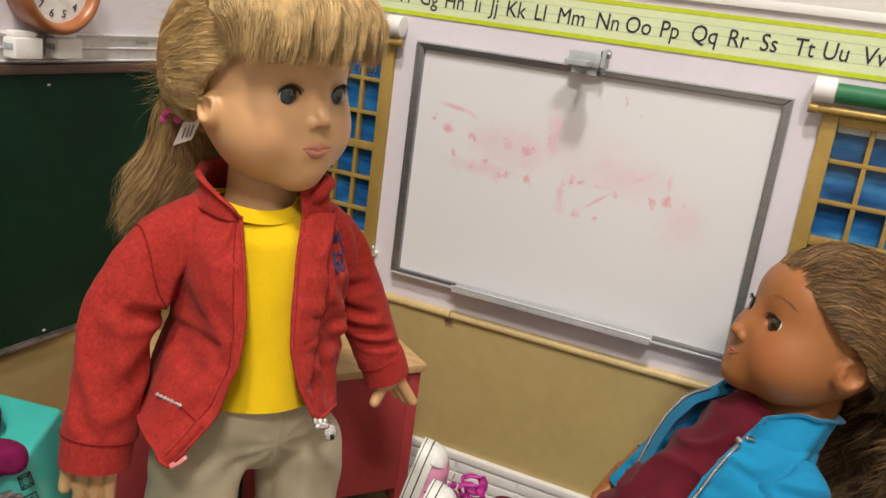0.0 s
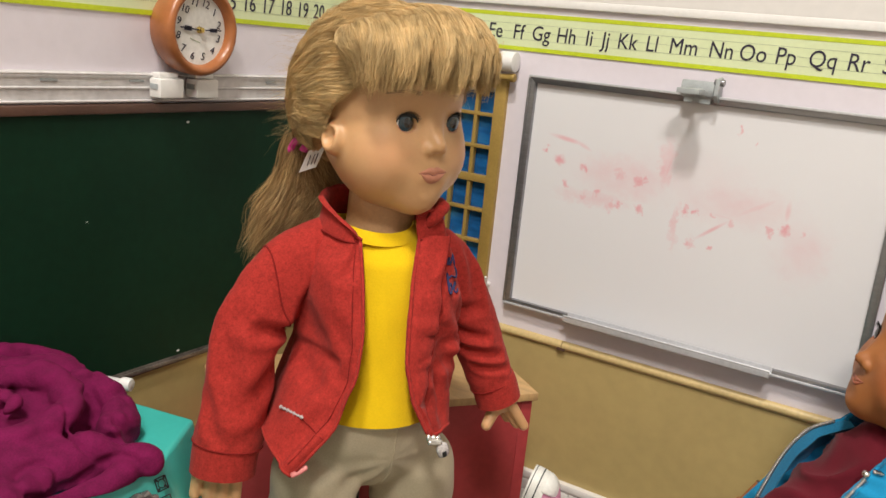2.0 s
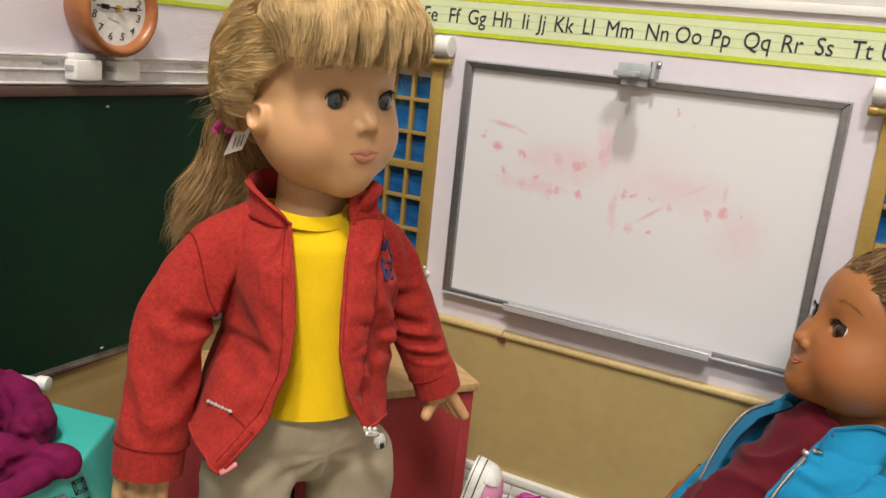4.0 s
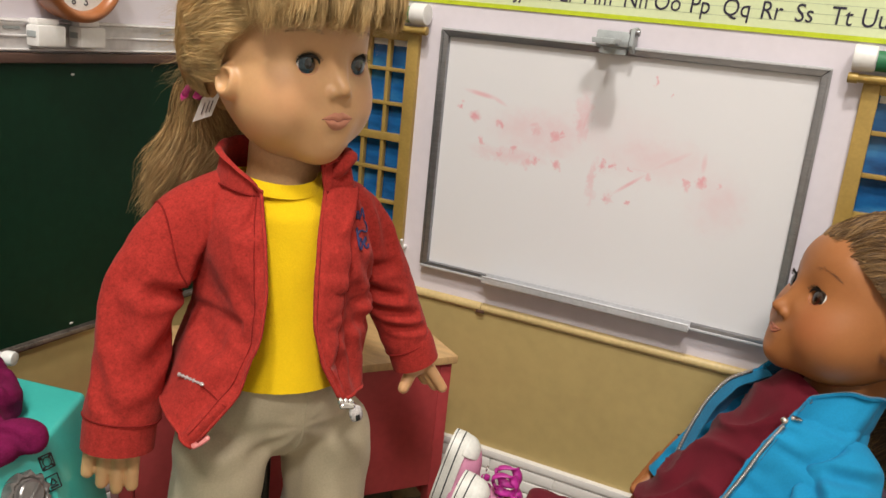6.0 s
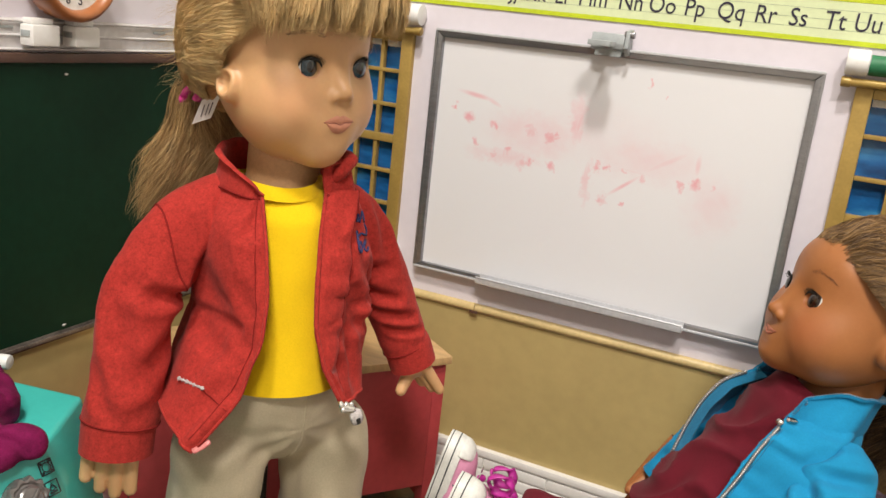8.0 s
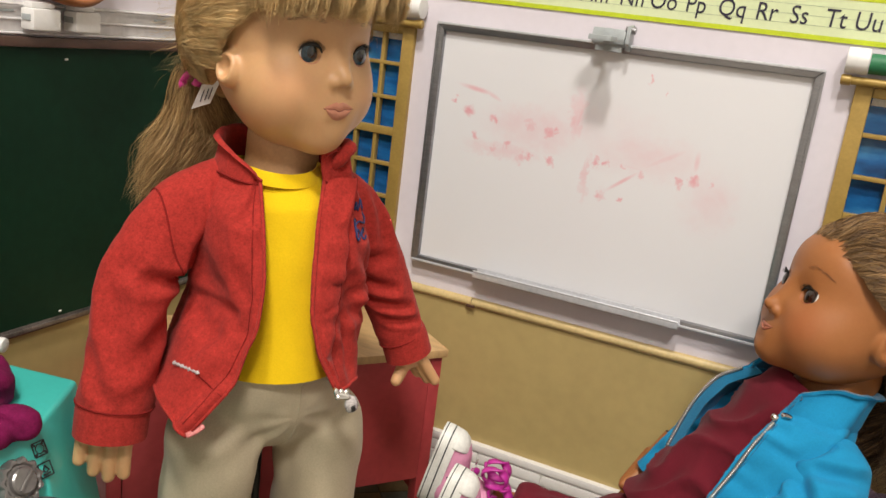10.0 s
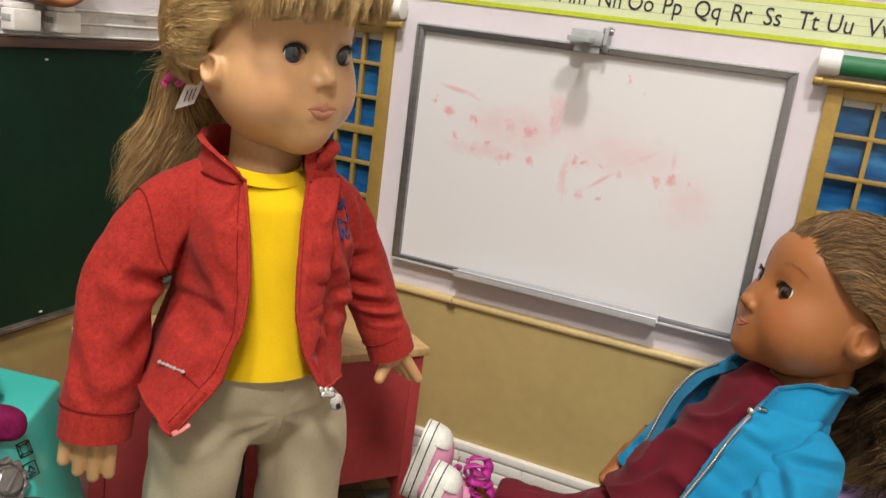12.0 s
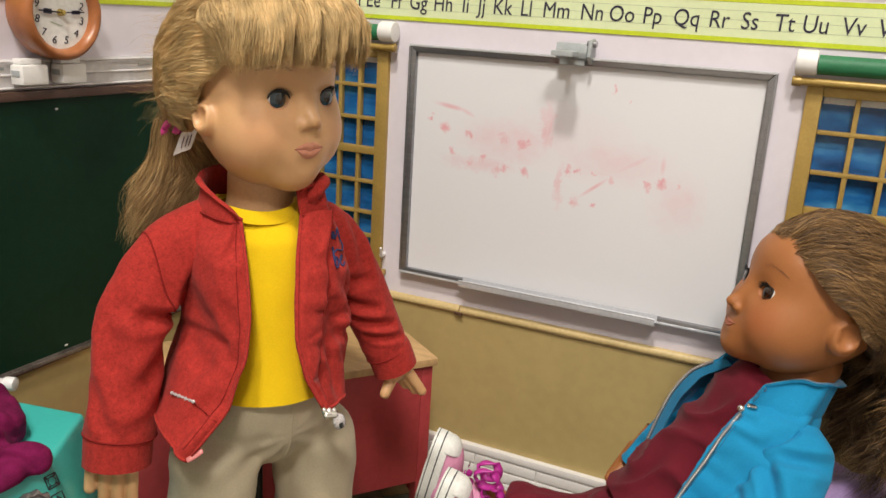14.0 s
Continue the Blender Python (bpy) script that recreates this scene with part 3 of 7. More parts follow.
for x, y, r in ((0.30, -1.15, 0.12), (0.95, -1.85, 0.24)):
    lampshade = thing("ceiling_lamp", "round white ceiling lamp", "lamp", (x, y, 2.4), "ceiling lamps")
    part("base", rod((x, y, 2.37), (x, y, 2.4), r * 0.5, seg=32), M_WHITE, lampshade)
    part("rim", rod((x, y, 2.30), (x, y, 2.37), r, r * 0.6, seg=32), M_WHITE, lampshade)

# ---- play-set walls ----
WL, WR = (-0.132, -0.024), (0.340, 0.462)    # window openings along the back wall
WZ = (0.205, 0.414)


def back_wall():
    bm = bmesh.new()
    xs, zs = (XW - 0.012, WL[0], WL[1], WR[0], WR[1], 0.80), (0.0, WZ[0], WZ[1], ZT)
    for i in range(5):
        for j in range(3):
            if j == 1 and i in (1, 3):
                continue
            box(bm, (xs[i], 0.0, zs[j]), (xs[i + 1], 0.012, zs[j + 1]))
    bmesh.ops.remove_doubles(bm, verts=bm.verts, dist=1e-5)
    return bm


wall_n = tagged(part("wall_north", back_wall(), M_WALL, smooth=False), "lavender-white play-set back wall", "wall", kind="structure")
part("lower_panel", boxed((XW, -0.0035, 0.040), (0.80, -0.0002, 0.1755)), M_TAN, wall_n, "tan printed panel below the rail")
part("top_edge", boxed((XW, -0.004, ZT - 0.003), (0.80, 0.014, ZT + 0.004), 0.0015), M_WHITE, wall_n, "white top edging")
wall_w = tagged(part("wall_west", boxed((XW - 0.012, -0.80, 0.0), (XW, 0.0, ZT)), M_WALL, smooth=False), "lavender-white play-set side wall", "wall", kind="structure")
part("lower_panel", boxed((XW + 0.0002, -0.80, 0.040), (XW + 0.0035, -0.004, 0.1715)), M_TAN, wall_w, "tan printed panel below the chalkboard")
part("top_edge", boxed((XW - 0.014, -0.80, ZT - 0.003), (XW + 0.004, -0.004, ZT + 0.004), 0.0015), M_WHITE, wall_w, "white top edging")

# dado rail: half-round with a joint
rail = tagged(part("dado_rail", rod((XW, -0.003, 0.1785), (0.066, -0.003, 0.1785), 0.0042, seg=16), M_GOLDRAIL), "rounded gold-painted dado rail", "trim", kind="structure")
part("rail_section", rod((0.0668, -0.003, 0.1785), (0.80, -0.003, 0.1785), 0.0042, seg=16), M_GOLDRAIL, rail)
part("joint_clip", boxed((0.0625, -0.0085, 0.1745), (0.0705, -0.0065, 0.1768), 0.0004), M_BROWN, rail, "small dark joint clip")


def skirting(name, length, m, label):
    """White moulded skirting with three grooves and upright joints."""
    thing_ = tagged(part(name, boxed((0, -0.006, 0.0), (length, 0.0, 0.036), m=m), M_BASE), label, "baseboard", kind="structure")
    part("cap_moulding", boxed((0, -0.009, 0.036), (length, 0.0, 0.0435), 0.0018, m), M_BASE, thing_)
    x, k = 0.0, 0
    while x < length - 0.01:
        w = min(0.064, length - x)
        for z0, z1 in ((0.001, 0.0105), (0.0125, 0.0225), (0.0245, 0.0345)):
            part("slat", boxed((x + 0.0006, -0.0082, z0), (x + w - 0.0006, -0.0055, z1), 0.0012, m), M_BASE, thing_)
        x, k = x + w, k + 1
    return thing_


skirting("baseboard", 0.96, pose(XW, -0.0005, 0), "white moulded baseboard with grooved slats")
skirting("baseboard", 0.79, pose(XW + 0.0005, -0.80, 0, 0, 0, 90), "white moulded baseboard with grooved slats")


# ---- windows ----
def window(name, x0, x1, columns, label):
    w = thing(name, label, "window", (x0, 0, WZ[0]), kind="structure")
    z0, z1 = WZ
    f = 0.011
    part("view_backing", boxed((x0 + 0.001, 0.0075, z0), (x1 - 0.001, 0.0105, z1)), M_VIEW, w, "blue printed wintry view")
    for lo, hi in (((x0 - 0.001, -0.005, z0 - 0.002), (x0 + f, 0.007, z1 + 0.002)), ((x1 - f, -0.005, z0 - 0.002), (x1 + 0.001, 0.007, z1 + 0.002)), ((x0 + f, -0.0045, z1 - 0.006), (x1 - f, 0.007, z1 + 0.0015)), ((x0 + f, -0.0045, z0 - 0.0015), (x1 - f, 0.007, z0 + 0.008))):
        part("frame", boxed(lo, hi, 0.0012), M_GOLD, w)
    part("sill", boxed((x0 - 0.006, -0.014, z0 - 0.0075), (x1 + 0.006, 0.0, z0 - 0.002), 0.0015), M_GOLD, w)
    xs = np.linspace(x0 + f, x1 - f, columns + 1)
    bars = (0.381, 0.350, 0.319, 0.288, 0.257, 0.2335)
    for x in xs[1:-1]:
        part("mullion", boxed((x - 0.0019, 0.0005, z0 + 0.008), (x + 0.0019, 0.0065, z1 - 0.006), 0.0008), M_GOLD, w)
    for z in bars:
        t = 0.0036 if abs(z - 0.319) < 0.001 else 0.0017
        part("glazing_bar", boxed((x0 + f, -0.0008 if t > 0.003 else 0.0002, z - t), (x1 - f, 0.0062, z + t), 0.0008), M_GOLD, w)
    part("snow_edge", boxed((x0 + f + 0.001, 0.0068, z1 - 0.0115), (x1 - f - 0.001, 0.0073, z1 - 0.0062), 0.0001), M_PAPER, w, "white upper edge of the view")
    return w


window("window_1", WL[0], WL[1], 4, "gold-framed window with many blue panes")
window("window_2", WR[0], WR[1], 4, "gold-framed window with many blue panes")


def roller(x0, x1):
    z = 0.4315
    r = thing("roller_blind", "rolled green blind with white end caps above a gold rod", "blind", ((x0 + x1) / 2, 0, z), "roller blinds")
    part("roll", rod((x0 + 0.0155, -0.010, z), (x1 - 0.0155, -0.010, z), 0.0072, seg=24), M_SHADE, r, "rolled green cloth")
    for a, b in ((x0, x0 + 0.015), (x1 - 0.015, x1)):
        part("end_cap", rod((a, -0.010, z + 0.001), (b, -0.010, z + 0.001), 0.0092, seg=24, bevel=0.0012), M_WHITE, r, "white end cap")
    part("pull_rod", rod((x0, -0.0105, 0.4185), (x1, -0.0105, 0.4185), 0.0030, seg=16, bevel=0.0008), M_GOLD, r, "gold rod")
    for a in (x0, x1):
        s = 1 if a == x0 else -1
        part("finial", rod((a - 0.001 * s, -0.0105, 0.4185), (a + 0.006 * s, -0.0105, 0.4185), 0.0038, seg=16, bevel=0.001), M_GOLD, r)


roller(-0.142, -0.0135)
roller(0.329, 0.474)
hook = thing("wall_hook", "small white curved wall hook beside the window", "hook", (-0.0215, 0, 0.221))
part("stem", rod((-0.0215, 0, 0.218), (-0.0215, -0.006, 0.218), 0.0022, seg=12), M_WHITE, hook)
part("prong", rod((-0.0215, -0.005, 0.217), (-0.0195, -0.011, 0.227), 0.0018, 0.0012, seg=12), M_WHITE, hook)


# ---- whiteboard ----
def whiteboard():
    x0, x1, z0, z1 = 0.001, 0.3175, 0.2064, 0.4232
    b = thing("whiteboard", "wiped whiteboard in a silver frame with faint red marks", "whiteboard", ((x0 + x1) / 2, 0, z0))
    part("board", boxed((x0 + 0.005, -0.0040, z0 + 0.003), (x1 - 0.005, -0.0004, z1 - 0.005)), M_BOARD, b, "glossy white writing surface with pink smears")
    t, low = 0.0068, 0.0050
    for pts in (((x0, z1), (x1, z1), (x1 - t, z1 - t), (x0 + t, z1 - t)), ((x0, z0), (x0 + t, z0 + low), (x1 - t, z0 + low), (x1, z0)), ((x0, z0), (x0, z1), (x0 + t, z1 - t), (x0 + t, z0 + low)), ((x1, z0), (x1 - t, z0 + low), (x1 - t, z1 - t), (x1, z1))):
        part("frame_bar", prism(pts, -0.0085, -0.0002, "y", 0.0012), M_SILVER, b)
    # outer lip of the frame; paler top and bottom strips paint in its highlight
    for lo, hi in (((x0, z1 - 0.0018), (x1, z1 + 0.0004)), ((x0, z0 - 0.0004), (x1, z0 + 0.0018))):
        part("frame_lip", boxed((lo[0], -0.0098, lo[1]), (hi[0], -0.0083, hi[1]), 0.0006), M_TRAY, b)
    for x in (x0, x1 - 0.0018):
        part("frame_lip", boxed((x - 0.0003, -0.0097, z0 + 0.002), (x + 0.0021, -0.0083, z1 - 0.002), 0.0006), M_SILVER, b)
    # pen tray: a shallow trough hooked on the lower bar, open ends, turned-up front
    tray = part("pen_tray", prism(((-0.0200, 0.2072), (-0.0206, 0.2132), (-0.0196, 0.2134), (-0.0188, 0.2098), (-0.0100, 0.2090), (-0.0100, 0.2140), (-0.0088, 0.2140), (-0.0088, 0.2062), (-0.0190, 0.2062)), 0.0695, 0.2525, "x", 0.0004), M_TRAY, b, "pale silver pen tray")
    part("tray_lip", rod((0.0695, -0.0201, 0.2130), (0.2525, -0.0201, 0.2130), 0.0008, seg=10), M_TRAY, tray)
    # spring clip on the upper bar: wedge body, jaw behind, two finger levers reaching out, coil between
    clip = part("clip", prism(((-0.0170, 0.4270), (-0.0150, 0.4345), (-0.0060, 0.4345), (-0.0045, 0.4230), (-0.0100, 0.4205), (-0.0160, 0.4230)), 0.1420, 0.1690, "x", 0.0012), M_CLIP, b, "grey plastic clip")
    part("jaw", boxed((0.1450, -0.0130, 0.4165), (0.1670, -0.0100, 0.4240), 0.0010), M_CLIP, clip)
    part("lever", prism(((0.1480, -0.0460), (0.1660, -0.0460), (0.1670, -0.0330), (0.1620, -0.0280), (0.1610, -0.0165), (0.1530, -0.0165), (0.1520, -0.0280), (0.1470, -0.0330)), 0.4245, 0.4285, "z", 0.0006), M_CLIP, clip)
    part("side_plate", prism(((-0.0190, 0.4240), (-0.0170, 0.4370), (-0.0050, 0.4390), (-0.0040, 0.4190), (-0.0120, 0.4180)), 0.1697, 0.1730, "x", 0.0008), M_CLIP, clip)
    part("spring", rod((0.1680, -0.0130, 0.4345), (0.1760, -0.0130, 0.4345), 0.0028, seg=16, bevel=0.0005), M_SILVER, clip, "small metal coil")


whiteboard()


# ---- writing strips ----
def strip(name, length, m, entries, label, size):
    """Paper strip with lime edges, guide lines and one piece of lettering per entry; m lays it on its wall."""
    s = thing(name, label, "banner", m.translation, kind="structure")
    z0, z1 = 0.4435, 0.4770
    part("paper", boxed((0, -0.0009, z0), (length, -0.0002, z1), m=m), M_PALE, s, "pale green ruled paper")
    for a, b in ((z0, z0 + 0.0036), (z1 - 0.0036, z1)):
        part("lime_edge", boxed((0, -0.00115, a), (length, -0.0009, b), m=m), M_LIME, s)
    for z in (0.4535, 0.4602, 0.4672):
        part("guide_line", boxed((0, -0.00105, z - 0.00015), (length, -0.0009, z + 0.00015), m=m), M_LINE, s)
    for x, text in entries:
        lettering(text, size, m @ pose(x, -0.0012, 0.4537, 90), "letter_pair" if text.isalpha() else "number", M_INK, s, slant=0.05, width=0.86)
    return s


xs = (-0.1375, -0.1145, -0.0905, -0.067, -0.044, -0.020, 0.003, 0.028, 0.050, 0.0655, 0.085, 0.107, 0.134, 0.165, 0.190, 0.215, 0.242, 0.267, 0.290, 0.315, 0.337, 0.363, 0.393, 0.421, 0.447, 0.472)
strip("alphabet_strip", 0.955, Matrix.Translation((XW + 0.0005, 0, 0)), [(x - XW, chr(65 + i) + chr(97 + i)) for i, x in enumerate(xs)], "pale green alphabet strip with lime edges", 0.0185)
strip("number_strip", 0.79, pose(XW, -0.795, 0, 0, 0, 90), [(0.679 - 0.0213 * (20 - i), str(i)) for i in range(1, 21)], "pale green number strip with lime edges", 0.0175)


# ---- chalkboard ----
def chalkboard():
    y0, y1, z0, z1 = -0.74, -0.045, 0.178, 0.375
    c = thing("chalkboard", "dark green chalkboard with brown top trim and metal ledge", "chalkboard", (XW, (y0 + y1) / 2, z0))
    part("slate", boxed((XW + 0.0002, y0, z0), (XW + 0.0042, y1, z1)), M_CHALK, c, "dark green writing surface")
    part("top_trim", boxed((XW + 0.0002, y0 - 0.004, z1), (XW + 0.0075, y1 + 0.004, z1 + 0.0065), 0.0012), M_BROWN, c, "dark brown trim")
    part("side_trim", boxed((XW + 0.0002, y1, z0), (XW + 0.007, y1 + 0.006, z1), 0.0012), M_BROWN, c)
    part("ledge", prism(((XW, 0.1738), (XW + 0.0075, 0.1738), (XW + 0.0075, 0.1768), (XW + 0.0068, 0.1768), (XW + 0.0064, 0.1756), (XW + 0.0045, 0.1756), (XW + 0.0045, 0.178), (XW, 0.178)), y0, y1 + 0.006, "y", 0.0002), M_LEDGE, c, "narrow metal chalk ledge")
    part("ledge_lip", boxed((XW + 0.0002, y0, 0.1718), (XW + 0.0055, y1 + 0.006, 0.1736), 0.0004), M_BROWN, c)
    for y, z, r in ((-0.264, 0.367, 0.0011), (-0.269, 0.1815, 0.0012), (-0.352, 0.30, 0.0006)):
        bm = bmesh.new()
        bmesh.ops.create_icosphere(bm, subdivisions=1, radius=r, matrix=pose(XW + 0.0045, y, z) @ Matrix.Diagonal((0.5, 1.6, 0.8, 1)))
        part("chalk_crumb", bm, M_PAPER, c)
    # clear sleeve along the top, held by two white blocks
    s = thing("plastic_rail", "long milky plastic rail above the chalkboard", "rail", (XW, -0.4, 0.385))
    part("back_strip", boxed((XW + 0.0002, y0, 0.3825), (XW + 0.0022, -0.06, 0.4035), 0.0004), M_CLEAR, s)
    for z, d in ((0.3835, 0.0052), (0.3925, 0.0045), (0.4020, 0.0058)):
        part("rib", rod((XW + d - 0.002, y0, z), (XW + d - 0.002, -0.06, z), 0.0010, seg=10), M_CLEAR, s)
    for k in range(9):
        y = -0.10 - 0.068 * k
        part("slot", boxed((XW + 0.0024, y - 0.012, 0.3966), (XW + 0.0032, y, 0.3984), 0.0002), M_CLIP, s)


chalkboard()


# ---- clock on its stand ----
def clock():
    c = Vector((XW + 0.0105, -0.2690, 0.4365))
    m = Matrix.Translation(c) @ pose(0, 0, 0, 0, 90, 0) @ pose(0, 0, 0, 0, 0, 90)
    # local frame: x to the reader's right, y up, z out of the wall
    m = Matrix(((0, 0, 1, c.x), (1, 0, 0, c.y), (0, 1, 0, c.z), (0, 0, 0, 1))) @ pose(0, 0, 0, 0, 0, -17)
    k = thing("wall_clock", "round orange-brown clock with a white dial", "clock", tuple(c))
    prof = [(0.0285, -0.0095), (0.0318, -0.004), (0.0330, 0.006), (0.0328, 0.0130), (0.0308, 0.0158), (0.0288, 0.0162), (0.0268, 0.0150), (0.0252, 0.0110), (0.0250, 0.0085)]
    th = np.linspace(0, 2 * np.pi, 64, endpoint=False)
    p = np.array([[(r * math.cos(a), r * math.sin(a), z) for r, z in prof] for a in th])
    s = Sculpt()
    s.add(p, grid_faces(64, len(prof), True), M_CLOCK, m)
    case = new("case", s.mesh("case"))
    hang(case, k)
    part("back", rod(m @ Vector((0, 0, -0.0100)), m @ Vector((0, 0, -0.0090)), 0.0285, seg=40), M_CLOCK, k)
    dial = part("dial", rod(m @ Vector((0, 0, -0.008)), m @ Vector((0, 0, 0.0090)), 0.0254, seg=48), M_FACE, k, "white dial")
    for h in range(1, 13):
        a = radians(90 - 30 * h)
        lettering(str(h), 0.0078, m @ pose(0.0195 * math.cos(a), 0.0195 * math.sin(a) - 0.0026, 0.0092), "numeral", M_INK, dial)
    for ang, length, w in ((176 + 17, 0.0185, 0.0011), (17 + 1.5, 0.0200, 0.0009)):
        bm = boxed((-0.003, -w / 2, 0.0105), (length, w / 2, 0.0109))
        box(bm, (length * 0.45, -w * 1.5, 0.0105), (length * 0.80, w * 1.5, 0.0109))
        bmesh.ops.transform(bm, matrix=m @ pose(0, 0, 0, 0, 0, ang), verts=bm.verts)
        part("clock_hand", bm, M_INK, k, "dark clock pointer")
    part("hub", rod(m @ Vector((0, 0, 0.009)), m @ Vector((0, 0, 0.0135)), 0.0027, 0.0018, seg=16, bevel=0.0005), M_BRASS, k, "brass hub")
    part("maker_mark", boxed((-0.006, -0.0088, 0.0091), (0.004, -0.0082, 0.0093), m=m), M_LINE, dial)
    for y in (-0.3005, -0.2670):
        b = thing("clip_block", "white plastic block holding the clock on the rail", "bracket", (XW, y + 0.010, 0.388), "clip blocks")
        part("body", boxed((XW + 0.004, y, 0.3865), (XW + 0.0170, y + 0.0215, 0.4005), 0.0018), M_WHITE, b)
        part("lug", boxed((XW + 0.004, y + 0.002, 0.4005), (XW + 0.013, y + 0.0195, 0.4045), 0.0012), M_WHITE, b)
        part("slot", boxed((XW + 0.006, y - 0.0006, 0.3925), (XW + 0.014, y + 0.0006, 0.3965), 0.0002), M_CLIP, b)


clock()


# ---- red corner desk ----
def desk():
    a, d, n = Vector((0.080, -0.084, 0)), Vector((-0.6, -0.8, 0)), Vector((-0.8, 0.6, 0))
    m = Matrix(((d.x, n.x, 0, a.x), (d.y, n.y, 0, a.y), (0, 0, 1, 0), (0, 0, 0, 1)))
    w, dep, h = 0.265, 0.112, 0.161
    k = thing("school_desk", "red desk with a light wooden top set across the corner", "desk", tuple(m @ Vector((w / 2, dep / 2, 0))))
    part("tabletop", boxed((-0.002, -0.003, h - 0.007), (w + 0.002, dep, h), 0.0012, m), M_WOODTOP, k, "light maple-look top")
    part("front_panel", boxed((0.0117, 0.0014, 0.040), (w - 0.0117, 0.008, h - 0.0075), 0.0003, m), M_DESK, k)
    for x in (0.001, w - 0.011):
        part("leg", boxed((x, 0.001, 0.0), (x + 0.0105, 0.014, h - 0.0075), 0.0008, m), M_DESK, k)
        part("leg", boxed((x, dep - 0.015, 0.0), (x + 0.0105, dep - 0.002, h - 0.0075), 0.0008, m), M_DESK, k)
        part("side_panel", boxed((x + 0.001, 0.0145, 0.020), (x + 0.0075, dep - 0.0155, h - 0.0075), 0.0006, m), M_DESK, k)


desk()


# ---- toy washing machine with a fleece on it ----
def machine():
    k = thing("toy_washing_machine", "turquoise plastic toy washing machine with a grey dial", "toy", (-0.05, -0.49, 0))
    z = 0.200
    top = [(-0.140, -0.392), (-0.026, -0.369), (0.004, -0.421), (0.004, -0.62), (-0.140, -0.62)]
    low = [(-0.140, -0.392), (-0.012, -0.362), (0.046, -0.432), (0.046, -0.62), (-0.140, -0.62)]
    bm = bmesh.new()
    rings = []
    for outline, h in ((low, 0.0), (low, 0.120), (top, z)):
        rings.append([bm.verts.new((*p, h)) for p in outline])
    for r0, r1 in zip(rings, rings[1:]):
        for i in range(5):
            j = (i + 1) % 5
            bm.faces.new((r0[i], r1[i], r1[j], r0[j]))
    bm.faces.new(rings[0])
    bm.faces.new(rings[-1][::-1])
    bmesh.ops.recalc_face_normals(bm, faces=bm.faces)
    bmesh.ops.bevel(bm, geom=list(bm.edges), offset=0.0028, segments=3, profile=0.6, affect="EDGES")
    body = part("body", bm, M_TEAL, k)
    # the sloping front: u runs to the reader's right (+y), v up the slope, n out of it
    slope = (Vector((0.004, 0, z)) - Vector((0.046, 0, 0.120))).normalized()
    u = Vector((0, 1, 0))
    n = u.cross(slope).normalized()
    o = Vector((0.004, -0.421, z))
    m = Matrix(((u.x, slope.x, n.x, o.x), (u.y, slope.y, n.y, o.y), (u.z, slope.z, n.z, o.z), (0, 0, 0, 1)))
    kx, ky = -0.0195, -0.0205
    dial = bmesh.new()
    loops = []
    for r, h, wave in ((0.0116, 0.0, 0.0), (0.0116, 0.0022, 0.05), (0.0114, 0.0044, 0.085), (0.0105, 0.0058, 0.085), (0.0091, 0.0060, 0.05), (0.0080, 0.0050, 0.0), (0.0071, 0.0052, 0.0), (0.0067, 0.0074, 0.0), (0.0058, 0.0082, 0.0), (0.0005, 0.0084, 0.0)):
        loops.append([dial.verts.new(m @ Vector((kx + r * (1 + wave * math.cos(11 * a)) * math.cos(a), ky + r * (1 + wave * math.cos(11 * a)) * math.sin(a), h))) for a in np.linspace(0, 2 * math.pi, 110, endpoint=False)])
    for a, b in zip(loops, loops[1:]):
        for i in range(110):
            dial.faces.new((a[i], a[(i + 1) % 110], b[(i + 1) % 110], b[i]))
    dial.faces.new(loops[0][::-1])
    dial.faces.new(loops[-1])
    knob = part("dial", dial, M_GREYKNOB, k, "pewter grey dial with a scalloped rim", True)
    grip = boxed((-0.0058, -0.0008, 0.0074), (0.0058, 0.0008, 0.0094), 0.0005)
    bmesh.ops.transform(grip, matrix=m @ Matrix.Translation((kx, ky, 0)) @ pose(0, 0, 0, 0, 0, 40), verts=grip.verts)
    part("grip", grip, M_GREYKNOB, knob)

    def icon(x, y, kind):
        def bar(x0, y0, x1, y1, w=0.0006):
            d = Vector((x1 - x0, y1 - y0, 0))
            bm = boxed((0, -w / 2, 0.0), (d.length, w / 2, 0.0004))
            bmesh.ops.transform(bm, matrix=m @ Matrix.Translation((x + x0, y + y0, 0.0)) @ pose(0, 0, 0, 0, 0, math.degrees(math.atan2(d.y, d.x))), verts=bm.verts)
            return bm

        def ring(r, w=0.0006):
            bm = bmesh.new()
            lo = []
            for a in np.linspace(0, 2 * math.pi, 20, endpoint=False):
                lo.append([bm.verts.new(m @ Vector((x + q * math.cos(a), y + q * math.sin(a), 0.0004))) for q in (r - w / 2, r + w / 2)])
            for a, b in zip(lo, lo[1:] + lo[:1]):
                bm.faces.new((a[0], a[1], b[1], b[0]))
            return bm
        h = 0.0036
        marks = [bar(-h, -h, h, -h), bar(h, -h, h, h), bar(-h, -h, -h, h)]
        if kind != "tub":
            marks.append(bar(-h, h, h, h))
        if kind == "ring":
            marks += [ring(0.0024)] + [bar(sx * h, sy * h, sx * h * 0.55, sy * h * 0.55, 0.0011) for sx in (-1, 1) for sy in (-1, 1)]
